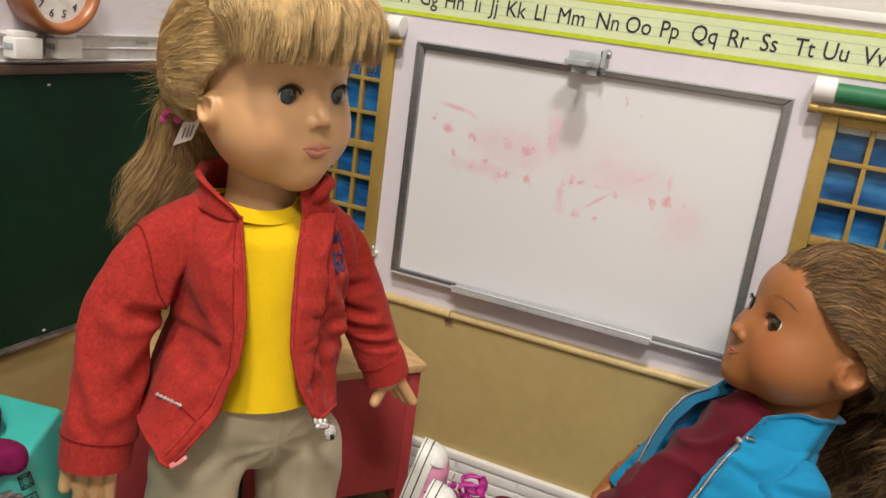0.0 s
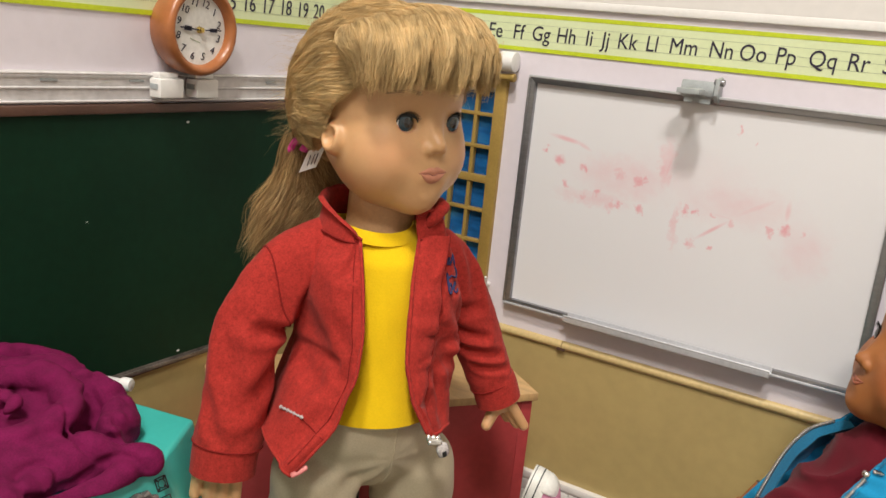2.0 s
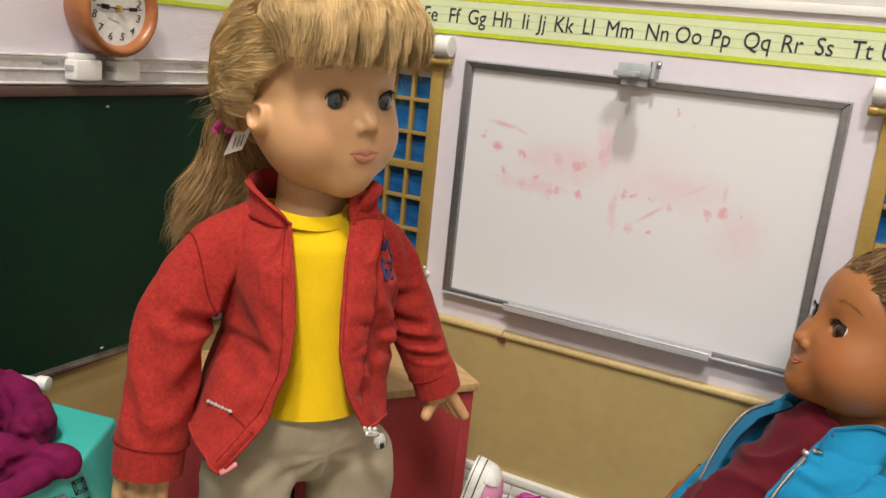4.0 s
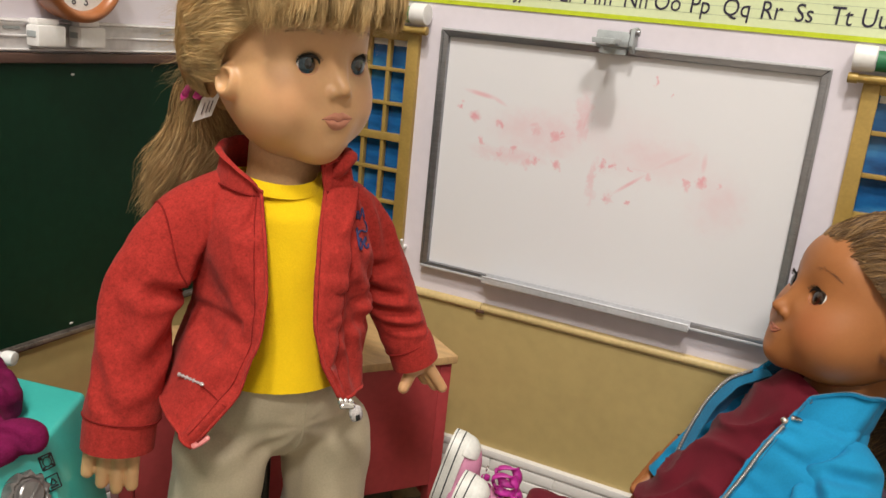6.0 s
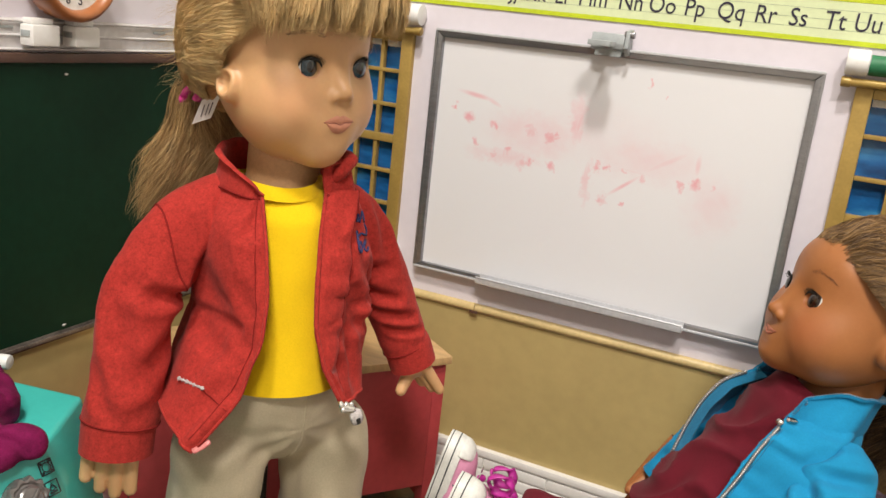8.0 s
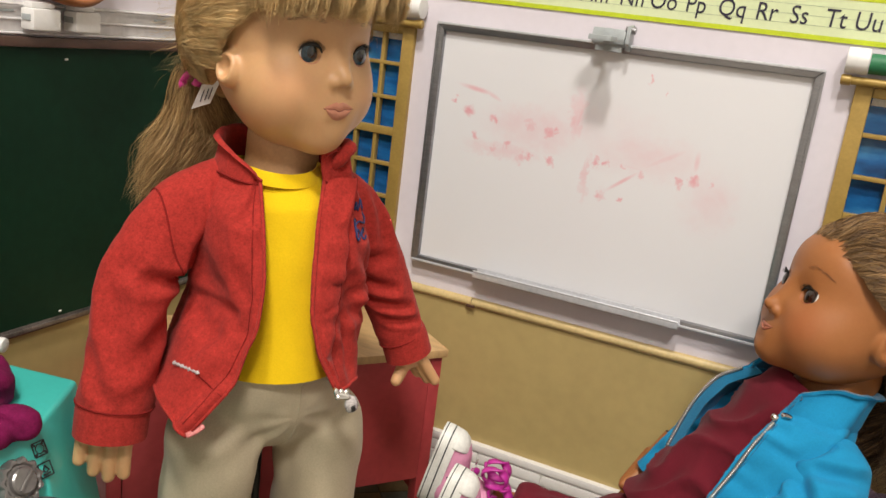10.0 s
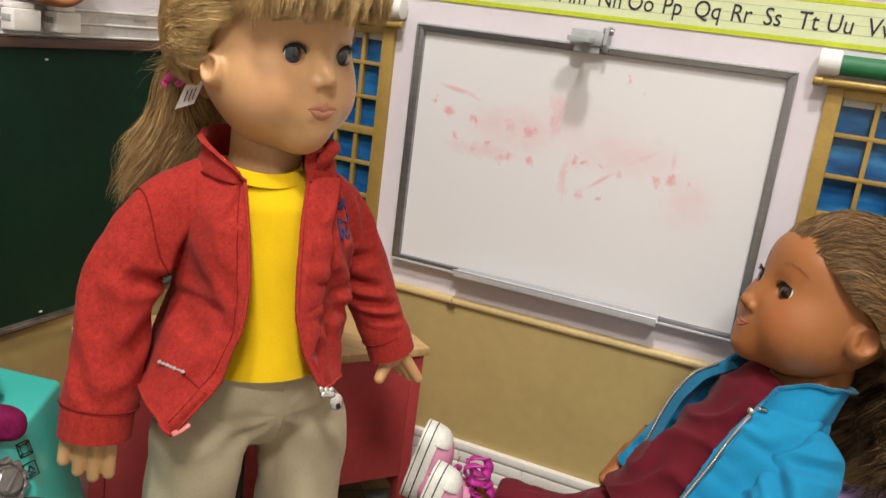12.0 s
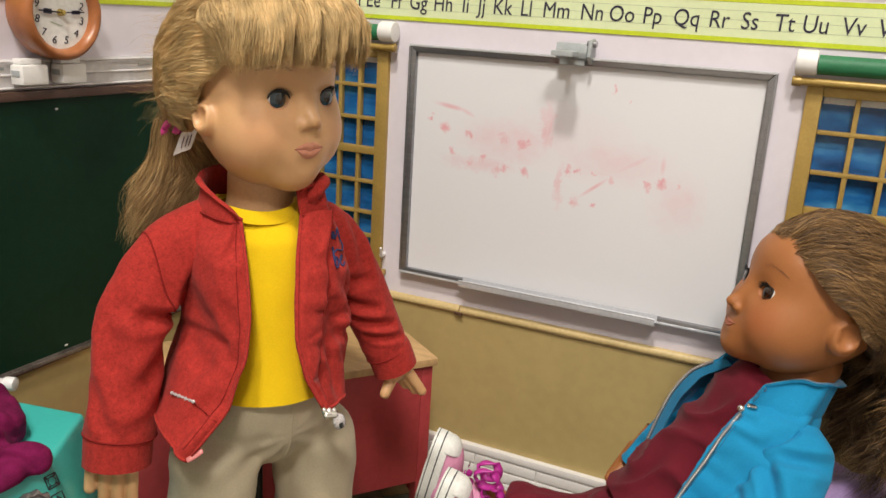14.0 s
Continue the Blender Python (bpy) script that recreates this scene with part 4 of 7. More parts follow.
        if kind == "cloud":
            marks += [ring(0.0013), bar(-0.0022, -0.0022, 0.0022, -0.0022, 0.0010), bar(-0.002, -0.001, 0.0, 0.0022), bar(0.002, -0.001, 0.0, 0.0022)]
        if kind == "tub":
            marks += [bar(-h, 0.0005, h, 0.0005), bar(-0.0018, 0.001, -0.0010, 0.0042), bar(0.0004, 0.001, 0.0012, 0.0046), bar(0.0022, 0.001, 0.0028, 0.0040), bar(h, h, h * 1.4, h * 1.6)]
        for one in marks:
            part("icon_line", one, M_BLACKPRINT, body)

    icon(-0.0020, -0.0100, "ring")
    icon(-0.0025, -0.0210, "cloud")
    icon(-0.0370, -0.0155, "tub")
    icon(-0.0370, -0.0265, "tub")
    dc = m @ Vector((-0.020, -0.060, 0))
    door = part("porthole", rod(dc - n * 0.003, dc + n * 0.0035, 0.0300, 0.0290, seg=48, bevel=0.0012), M_DOOR, k, "round dark grey porthole door")
    part("rim", rod(dc + n * 0.0036, dc + n * 0.0058, 0.0245, 0.0220, seg=48, bevel=0.001), M_BLACKPRINT, door)
    part("window", rod(dc + n * 0.0058, dc + n * 0.0066, 0.0165, seg=40, bevel=0.0004), M_DOOR, door)


machine()


# ---- dolls: shared moulded head ----
def head_field(p, mould):
    """Vinyl play-doll head: origin between the ears, x to its right, y ahead, z up. mould: nose and mouth heights, eye spacing, chin, ear."""
    nz, mz, ex, chin, ear, ear_r, mound = mould
    x = np.abs(p[..., 0])
    q = np.stack([x, p[..., 1], p[..., 2]], -1)
    d = ell(q, (0, -0.003, 0.012), (0.048, 0.049, 0.050))
    d = join(d, ell(q, (0, 0.012, -0.0155), (0.0392, 0.034, 0.0325)), 0.018)
    d = join(d, ell(q, (0.0225, 0.0222, -0.0175), (0.0182, 0.019, 0.0172)), 0.018)
    d = join(d, ell(q, (0, *chin), (0.0135, 0.011, 0.0110)), 0.014)
    d = join(d, ell(q, (0, 0.030, 0.026), (0.030, 0.016, 0.016)), 0.018)
    d = carve(d, ell(q, (ex, 0.0555, 0.0035), (0.012, 0.0095, 0.0080)), 0.008)
    # nose: slim bridge, small rounded tip, wings and nostrils
    d = join(d, cap(q, (0, 0.0425, 0.008), (0, 0.0500, nz + 0.0030), 0.0034, 0.0040), 0.007)
    d = join(d, ell(q, (0, 0.0522, nz), (0.0046, 0.0050, 0.0040)), 0.003)
    d = join(d, ell(q, (0.0058, 0.0484, nz - 0.0022), (0.0032, 0.0044, 0.0031)), 0.0022)
    d = carve(d, ell(q, (0.0030, 0.0518, nz - 0.0053), (0.0018, 0.0024, 0.0014)), 0.0012)
    # mouth: low mound, groove over the upper lip and under the lower
    d = join(d, ell(q, (0, mound, mz), (0.0130, 0.0055, 0.0082)), 0.010)
    d = carve(d, cap(q, (0, 0.0535, nz - 0.0062), (0, 0.0535, mz + 0.0060), 0.0014), 0.003)
    d = carve(d, ell(q, (0, 0.0535, mz - 0.0090), (0.0085, 0.0040, 0.0022)), 0.006)
    # openings of the eyes
    d = carve(d, ell(q, (ex, 0.048, 0.0032), (0.0069, 0.0140, 0.0043)), 0.0012)
    # ears: rim, hollow, lobe
    e = ell(q, ear, ear_r)
    hollow = (ear[0] + 0.85 * ear_r[0], ear[1] + 0.1 * ear_r[1], ear[2] + 0.16 * ear_r[2])
    e = carve(e, ell(q, hollow, (0.6 * ear_r[0], 0.66 * ear_r[1], 0.62 * ear_r[2])), 0.0016)
    e = join(e, ell(q, (ear[0] + 0.25 * ear_r[0], ear[1] + 0.55 * ear_r[1], ear[2] - 0.05 * ear_r[2]), (0.35 * ear_r[0], 0.22 * ear_r[1], 0.30 * ear_r[2])), 0.0014)
    d = join(d, e, 0.003)
    return d


MOULD = (-0.0078, -0.0232, 0.0191, (0.0345, -0.0368), (0.0465, 0.0078, -0.0088), (0.0095, 0.0088, 0.0094), 0.0415)
MOULD2 = (-0.0130, -0.0272, 0.0205, (0.0368, -0.0375), (0.0470, -0.0090, -0.0020), (0.0080, 0.0112, 0.0130), 0.0368)


def ball(s, centre, r, axis, bands, m):
    """A ball whose rings round an axis take materials by angle: ((degrees, material), ...)."""
    axis = Vector(axis).normalized()
    q = np.array(axis.to_track_quat("Z", "Y").to_matrix())
    start = 0.05
    for stop, material in bands:
        ph = np.radians(np.linspace(start, stop, 8))
        th = np.linspace(0, 2 * np.pi, 28, endpoint=False)
        p = np.stack([np.sin(ph)[None] * np.cos(th)[:, None], np.sin(ph)[None] * np.sin(th)[:, None], np.cos(ph)[None] + 0 * th[:, None]], -1) * r
        s.add(p @ q.T + np.array(centre), grid_faces(28, 8, True)[:, ::-1], material, m)
        start = stop


def on_skin(p, mould):
    """Slide points along y on to the moulded face."""
    p = np.array(p, float)
    p[..., 1] = 0.055
    for i in range(40):
        p[..., 1] -= 0.7 * head_field(p, mould)
    return p


def face(s, m, skin, lip, brow, iris, gaze, mould, wide=44, brow_z=0.0215, brow_r=0.00009, smile=0.0016, full=0.75, crease_paint=None, lip_w=0.0094):
    crease_paint = crease_paint or brow
    v, q = nets(lambda p: head_field(p, mould), (-0.064, -0.064, -0.060), (0.064, 0.062, 0.068), 0.0013)
    s.add(v, q, skin, m)
    mz, ex = mould[1:3]
    for side in (-1, 1):
        ball(s, (side * ex, 0.0345, 0.0040), 0.0098, (gaze[0], 1, gaze[1]), ((17, M_PUPIL), (wide, iris), (wide + 3, M_PUPIL), (150, M_EYEWHITE)), m)
        # upper lash line and lashes, lower line
        u = np.linspace(-1, 1, 13)
        line = np.stack([side * ex + 0.0071 * u, 0.0432 - 0.0035 * u**2 - 0.0016 * u * side, 0.0032 + 0.0046 * np.sqrt(np.maximum(0, 1 - u**2 * 0.98)) + 0.0002], -1)
        line = on_skin(line, mould)
        tube(s, line, 0.0004 + 0.0008 * (1 - u**2), M_LASH, 6, m)
        low = np.stack([side * ex + 0.0066 * u, 0.0430 - 0.0030 * u**2 - 0.0016 * u * side, 0.0032 - 0.0047 * np.sqrt(np.maximum(0, 1 - u**2 * 0.98))], -1)
        tube(s, on_skin(low, mould), 0.00022, lip, 5, m)
        rng = np.random.default_rng(3)
        w = np.linspace(-0.95, 0.95, 30)
        root = np.stack([side * ex + 0.0071 * w, 0.0434 - 0.0035 * w**2, 0.0034 + 0.0046 * np.sqrt(1 - w**2 * 0.98)], -1)
        root = on_skin(root, mould)
        out = np.stack([0.0022 * w + side * 0.0012, 0.0030 + 0 * w, 0.0008 + 0.0008 * (1 - np.abs(w))], -1)
        t = np.linspace(0, 1, 5)[None, :, None]
        strands(s, root[:, None] + out[:, None] * t + np.array([0, 0, 0.0010]) * t**2, 0.00018, M_LASH, m)
        # brows: a feathered arc of short strokes
        w = rng.uniform(-1, 1, 90)
        bx = side * (0.0215 + 0.0095 * w)
        bz = brow_z + 0.0024 * (1 - w**2) + rng.normal(0, 0.00050, 90) * (1.2 - 0.5 * w)
        by = lerp(np.abs(bx), [0.008, 0.020, 0.034], [0.0462, 0.0440, 0.0345])
        root = np.stack([bx, by, bz], -1)
        for i in range(4):
            g = head_field(root, mould)[:, None] * np.array([0, 1, 0])
            root = root - g
        t = np.linspace(0, 1, 4)[None, :, None]
        tip = root + np.stack([side * 0.0022 + 0 * w, -0.0010 + 0 * w, -0.0004 + 0 * w], -1)
        hair = root[:, None] * (1 - t) + tip[:, None] * t
        for i in range(3):
            hair[..., 1] -= head_field(hair, mould)
        strands(s, hair, brow_r, brow, m)

    # lips: a padded patch on the moulded mouth, corners turned up
    w = lip_w
    u = np.linspace(-1, 1, 41)
    smile = smile * u**2
    z_up = mz + 0.0002 + 0.0050 * full * (1 - np.abs(u) ** 1.15) ** 0.9 - 0.0015 * full * np.exp(-((u / 0.16) ** 2)) + smile
    z_mid = mz - 0.0004 + smile - 0.0007 * np.exp(-((u / 0.22) ** 2)) + 0.0004 * np.exp(-(((np.abs(u) - 0.35) / 0.18) ** 2))
    z_low = mz - 0.0004 - 0.0062 * full * np.maximum(0, 1 - (np.abs(u) / 0.92) ** 2.2) ** 0.9 - 0.0002 + smile
    rows = []
    for k in np.linspace(0, 1, 9):
        rows.append((z_up * (1 - k) + z_mid * k, 0.0005 * math.sin(math.pi * min(1, 0.02 + k * 0.97)) - 0.00025))
    for k in np.linspace(0.06, 1, 9):
        rows.append((z_mid * (1 - k) + z_low * k, 0.0008 * math.sin(math.pi * min(1, 0.02 + k * 0.98)) - 0.00025))
    patch = np.stack([on_skin(np.stack([w * u, 0 * u, z], -1), mould) + np.stack([0 * u, lift * (1 - u**4) + 0.0003, 0 * u], -1) for z, lift in rows], 1)
    s.add(patch, grid_faces(41, len(rows)), lip, m)
    crease = on_skin(np.stack([w * 1.05 * u, 0 * u, z_mid], -1), mould) + np.array([0, 0.0002, 0])
    tube(s, crease, 0.00028, crease_paint, 5, m)


def cap_hair(s, m, size, line, material, nape=-0.034, seed=1):
    """Close-lying base of the hair; line: y = a + b z is the hairline."""
    def f(p):
        d = ell(p, (0, -0.008, 0.012), size)
        d = carve(d, -(p[..., 1] - line[0] - line[1] * p[..., 2]) * 0.75, 0.004)
        d = carve(d, p[..., 2] - nape, 0.004)
        return d + 0.0010 * vnoise(p * np.array([1, 0.35, 1]), 0.004, seed) + 0.0012 * vnoise(p, 0.007, seed + 2)

    v, q = nets(f, (-0.066, -0.076, -0.05), (0.066, 0.066, 0.078), 0.0018)
    s.add(v, q, material, m)


def on_cap(p, size, lift):
    c = np.array([0, -0.008, 0.012])
    d = (p - c) / np.array(size)
    return c + d / np.linalg.norm(d, axis=-1, keepdims=True) * np.array(size) * (1 + np.asarray(lift)[..., None])


def wild(p, rng, amount, waves):
    """Each strand strays and waves by itself."""
    n, k = p.shape[:2]
    t = np.linspace(0, 1, k)[None, :, None]
    ph, fr, am = rng.uniform(0, 6.28, (n, 1, 3)), rng.uniform(0.5, 1.4, (n, 1, 3)) * waves, rng.normal(0, amount, (n, 1, 3))
    return p + am * (0.25 + 0.75 * t) * np.sin(fr * t + ph)


def frizz(p, amount, scale, seed, keep=0.15):
    k = p.shape[1]
    grow = np.linspace(keep, 1, k)[None, :, None]
    off = np.stack([vnoise(p, scale, seed + i) for i in (1, 2, 3)], -1)
    return p + amount * grow * off


# ---- standing doll ----
M1 = Matrix(((-0.49, 0.87, 0, 0.053), (-0.87, -0.49, 0, -0.287), (0, 0, 1, 0), (0, 0, 0, 1)))


def section(points, n):
    return spline(points, n)


def coat_body(zs, right, left, a_r, a_l, back, cx, n_u=90, n_v=46, hem=None, puff=(0.027, 0.012), side_out=1.10):
    """Open jacket front: sections from the right edge round the back to the left edge. right/left: (x, y) of the edges by height."""
    zz = np.linspace(zs[0], zs[-1], n_v)
    out = np.zeros((n_u, n_v, 3))
    for j, z in enumerate(zz):
        t = (zs[0] - z) / (zs[0] - zs[-1])
        r = [lerp(t, *right[0]), lerp(t, *right[1])]
        l = [lerp(t, *left[0]), lerp(t, *left[1])]
        ar, al, bk = lerp(t, *a_r), lerp(t, *a_l), lerp(t, *back)
        pts = [(*r, 0), (cx + lerp(t, [0, 0.6, 1], [0.88, 0.90, side_out]) * ar, 0.45 * r[1] + 0.012, 0), (cx + ar, -0.004, 0), (cx + 0.55 * ar, -bk, 0), (cx - 0.55 * al, -bk, 0), (cx - al, -0.004, 0), (cx - 0.80 * al, puff[0] + 0.1 * l[1], 0), ((l[0] + cx - 0.80 * al) / 2, 0.62 * l[1] + puff[1], 0), (*l, 0)]
        out[:, j] = section(pts, n_u)
        u = np.linspace(0, 1, n_u)
        out[:, j, 2] = z + (t**2 * lerp(u, *hem) if hem else 0)
    return out


def folded(p, amount, scale, seed, stretch=(1, 1, 0.35), closed=False, mask=None):
    n = normals_of(p, closed)
    q = p * np.array(stretch)
    f = np.abs(vnoise(q, scale, seed)) * 2.6 - 0.9
    f = f * 0.6 + vnoise(p, scale * 1.7, seed + 5) * 0.6
    if mask is not None:
        f = f * mask
    return p + n * (amount * f)[..., None]


def settle(p, loose_u, loose_v, pinned, push, closed=False, steps=110, sag=0.00004, stiff=0.25, ruffle=0.0018, grain=0.020):
    """Lets a sheet with a little too much cloth come to rest: keeps its threads' lengths, hangs, and stays off the body."""
    x = p.copy()
    x += ruffle * np.stack([vnoise(p, grain, 41 + i) for i in range(3)], -1) * ~pinned[..., None]
    nu = x.shape[0]
    wrap = np.arange(nu + (1 if closed else 0)) % nu

    def lengths(du, dv):
        q = p[wrap] if closed else p
        a, b = q[: len(q) - du], q[du:]
        if dv >= 0:
            return np.linalg.norm(b[:, dv:] - a[:, : a.shape[1] - dv], axis=-1)
        return np.linalg.norm(b[:, :dv] - a[:, -dv:], axis=-1)

    ru, rv = lengths(1, 0) * loose_u, lengths(0, 1) * loose_v
    if closed:
        rv = rv[:nu]
    rd = np.hypot((ru[:, 1:] + ru[:, :-1]) / 2, (rv[: ru.shape[0]] + rv[np.arange(1, ru.shape[0] + 1) % nu]) / 2)
    free = (~pinned)[..., None].astype(float)

    def pull(ia, ja, ib, jb, rest, k):
        a, b = x[ia, ja], x[ib, jb]
        d = b - a
        n = np.linalg.norm(d, axis=-1) + 1e-12
        wa, wb = free[ia, ja], free[ib, jb]
        c = (k * (n - rest) / n)[..., None] * d / np.maximum(wa + wb, 1e-6)
        x[ia, ja] += wa * c
        x[ib, jb] -= wb * c

    nv = x.shape[1]
    iu, jv = np.arange(ru.shape[0]), np.arange(nv)
    last = x.copy()
    for step in range(steps):
        new_x = x + 0.90 * (x - last) * free
        last, x = x, new_x
        x[..., 2] -= sag * free[..., 0]
        for rep in range(3):
            for par in (0, 1):
                j = np.arange(par, nv - 1, 2)
                i_, j_ = np.meshgrid(np.arange(nu), j, indexing="ij")
                pull(i_, j_, i_, j_ + 1, rv[:, j], 1.0)
                i0 = iu[par::2]
                i_, j_ = np.meshgrid(i0, jv, indexing="ij")
                pull(i_, j_, (i_ + 1) % nu, j_, ru[i0], 1.0)
            for par in (0, 1):
                i0 = iu[par::2]
                i_, j_ = np.meshgrid(i0, np.arange(nv - 1), indexing="ij")
                pull(i_, j_, (i_ + 1) % nu, j_ + 1, rd[i0], stiff)
                pull((i_ + 1) % nu, j_, i_, j_ + 1, rd[i0], stiff)
        x = np.where(pinned[..., None], p, push(x))
    # ease the last creases
    m = x.copy()
    m[:, 1:-1] = 0.84 * x[:, 1:-1] + 0.08 * (x[:, :-2] + x[:, 2:])
    if closed:
        m = 0.84 * m + 0.08 * (np.roll(m, 1, 0) + np.roll(m, -1, 0))
    else:
        m[1:-1] = 0.84 * m[1:-1] + 0.08 * (m[:-2] + m[2:])
    return np.where(pinned[..., None], p, m)


def finer(p, n, closed=False):
    """More rows along the first axis, by smooth curves."""
    k = len(p)
    if closed:
        e = np.concatenate([p[-1:], p, p[:2]])
        t = np.linspace(0, k, n, endpoint=False)
    else:
        e = np.concatenate([2 * p[:1] - p[1:2], p, 2 * p[-1:] - p[-2:-1]])
        t = np.linspace(0, k - 1 - 1e-9, n)
    i = t.astype(int)
    f = (t - i)[:, None, None]
    a, b, c, d = e[i], e[i + 1], e[i + 2], e[i + 3]
    return 0.5 * (2 * b + (c - a) * f + (2 * a - 5 * b + 4 * c - d) * f**2 + (3 * b - a - 3 * c + d) * f**3)


def refine(p, nu, nv, closed=False):
    return finer(finer(p, nu, closed).swapaxes(0, 1), nv).swapaxes(0, 1)


def laid_folds(p, radius, length, folds):
    """Inward creases with raised shoulders along lines drawn on a tube: (angle, along) to (angle, along), width, depth."""
    nu, nv = p.shape[:2]
    th, v = np.meshgrid(np.linspace(0, 360, nu, endpoint=False), np.linspace(0, 1, nv), indexing="ij")
    total = np.zeros((nu, nv))
    for a0, v0, a1, v1, wide, deep in folds:
        turn = (th - (a0 + a1) / 2 + 180) % 360 - 180 + (a0 + a1) / 2
        x, y = np.radians(turn) * radius, v * length
        ax, ay, bx, by = np.radians(a0) * radius, v0 * length, np.radians(a1) * radius, v1 * length
        dx, dy = bx - ax, by - ay
        h = np.clip(((x - ax) * dx + (y - ay) * dy) / (dx * dx + dy * dy), 0, 1)
        d = np.hypot(x - ax - h * dx, y - ay - h * dy) / wide
        fade = np.sin(np.pi * np.clip(0.12 + 0.76 * h, 0, 1)) ** 0.7
        total += deep * fade * (0.55 * np.exp(-(((d - 1.7) / 0.8) ** 2)) - np.exp(-d * d))
    return total


def sleeve(s, path, radii, material, m, seed, folds=(), n_v=90, n_u=72, thick=0.001, squash=0.92, ref=(0, 1, 0)):
    c = spline(path, n_v)
    t = np.gradient(c, axis=0)
    t /= np.linalg.norm(t, axis=1, keepdims=True)
    a = np.cross(t, ref)
    a /= np.linalg.norm(a, axis=1, keepdims=True)
    b = np.cross(t, a)
    v = np.linspace(0, 1, n_v)
    r = lerp(v, *radii)
    for i in range(6):
        r[1:-1] = 0.5 * r[1:-1] + 0.25 * (r[:-2] + r[2:])
    th = np.linspace(0, 2 * np.pi, n_u, endpoint=False)
    ring = np.cos(th)[:, None, None] * a[None] + squash * np.sin(th)[:, None, None] * b[None]
    p = c[None] + ring * r[None, :, None]
    if folds:
        length = np.linalg.norm(np.diff(c, axis=0), axis=1).sum()
        ends = np.minimum(1, 12 * v) * np.minimum(1, 14 * (1 - v))
        out = laid_folds(p, r.mean(), length, folds)
        out += 0.0013 * vnoise(p + seed, 0.022, 3) + 0.0005 * vnoise(p + seed, 0.008, 5)
        p = p + ring * (out * ends)[..., None]
    p = p[::-1] if np.sum(normals_of(p, True) * ring) < 0 else p
    shell(s, p, material, thick, True, m)
    return p, normals_of(p, True)


def cuff_band(s, path, radii, material, m, squash=0.92, ref=(0, 1, 0)):
    sleeve(s, path, radii, material, m, 3.0, (), 14, 44, squash=squash, ref=ref)


def hand(s, m, wrist, tips, thumb, skin, spread):
    """Moulded doll fingers: wrist point, the middle of the tips, the thumb's tip, and the row's direction times finger pitch."""
    wrist, tips, thumb, spread = (np.array(v, float) for v in (wrist, tips, thumb, spread))

    def f(p):
        palm = wrist * 0.85 + tips * 0.15
        d = cap(p, wrist - (tips - wrist) * 0.3, palm, 0.0085, 0.0100)
        for i in range(4):
            off = (i - 1.5) * spread
            end = tips + off + (wrist - tips) * (0.05, 0.0, 0.10, 0.28)[i]
            d = join(d, cap(p, palm + off * 0.92, end, 0.0041, 0.0036), 0.0006)
        return join(d, cap(p, palm, thumb, 0.0052, 0.0038), 0.003)

    every = np.array([wrist, tips + 2 * spread, tips - 2 * spread, thumb])
    v, q = nets(f, every.min(0) - 0.014, every.max(0) + 0.014, 0.0012)
    s.add(v, q, skin, m)


def on_cloth(p, x, z, front=True):
    """The point of a sheet nearest to a place given by x and z, on its front side."""
    d = (p[..., 0] - x) ** 2 + (p[..., 2] - z) ** 2 + np.where(p[..., 1] < 0.004, 1.0, 0)
    i = np.unravel_index(np.argmin(d), d.shape)
    return p[i], normals_of(p)[i]


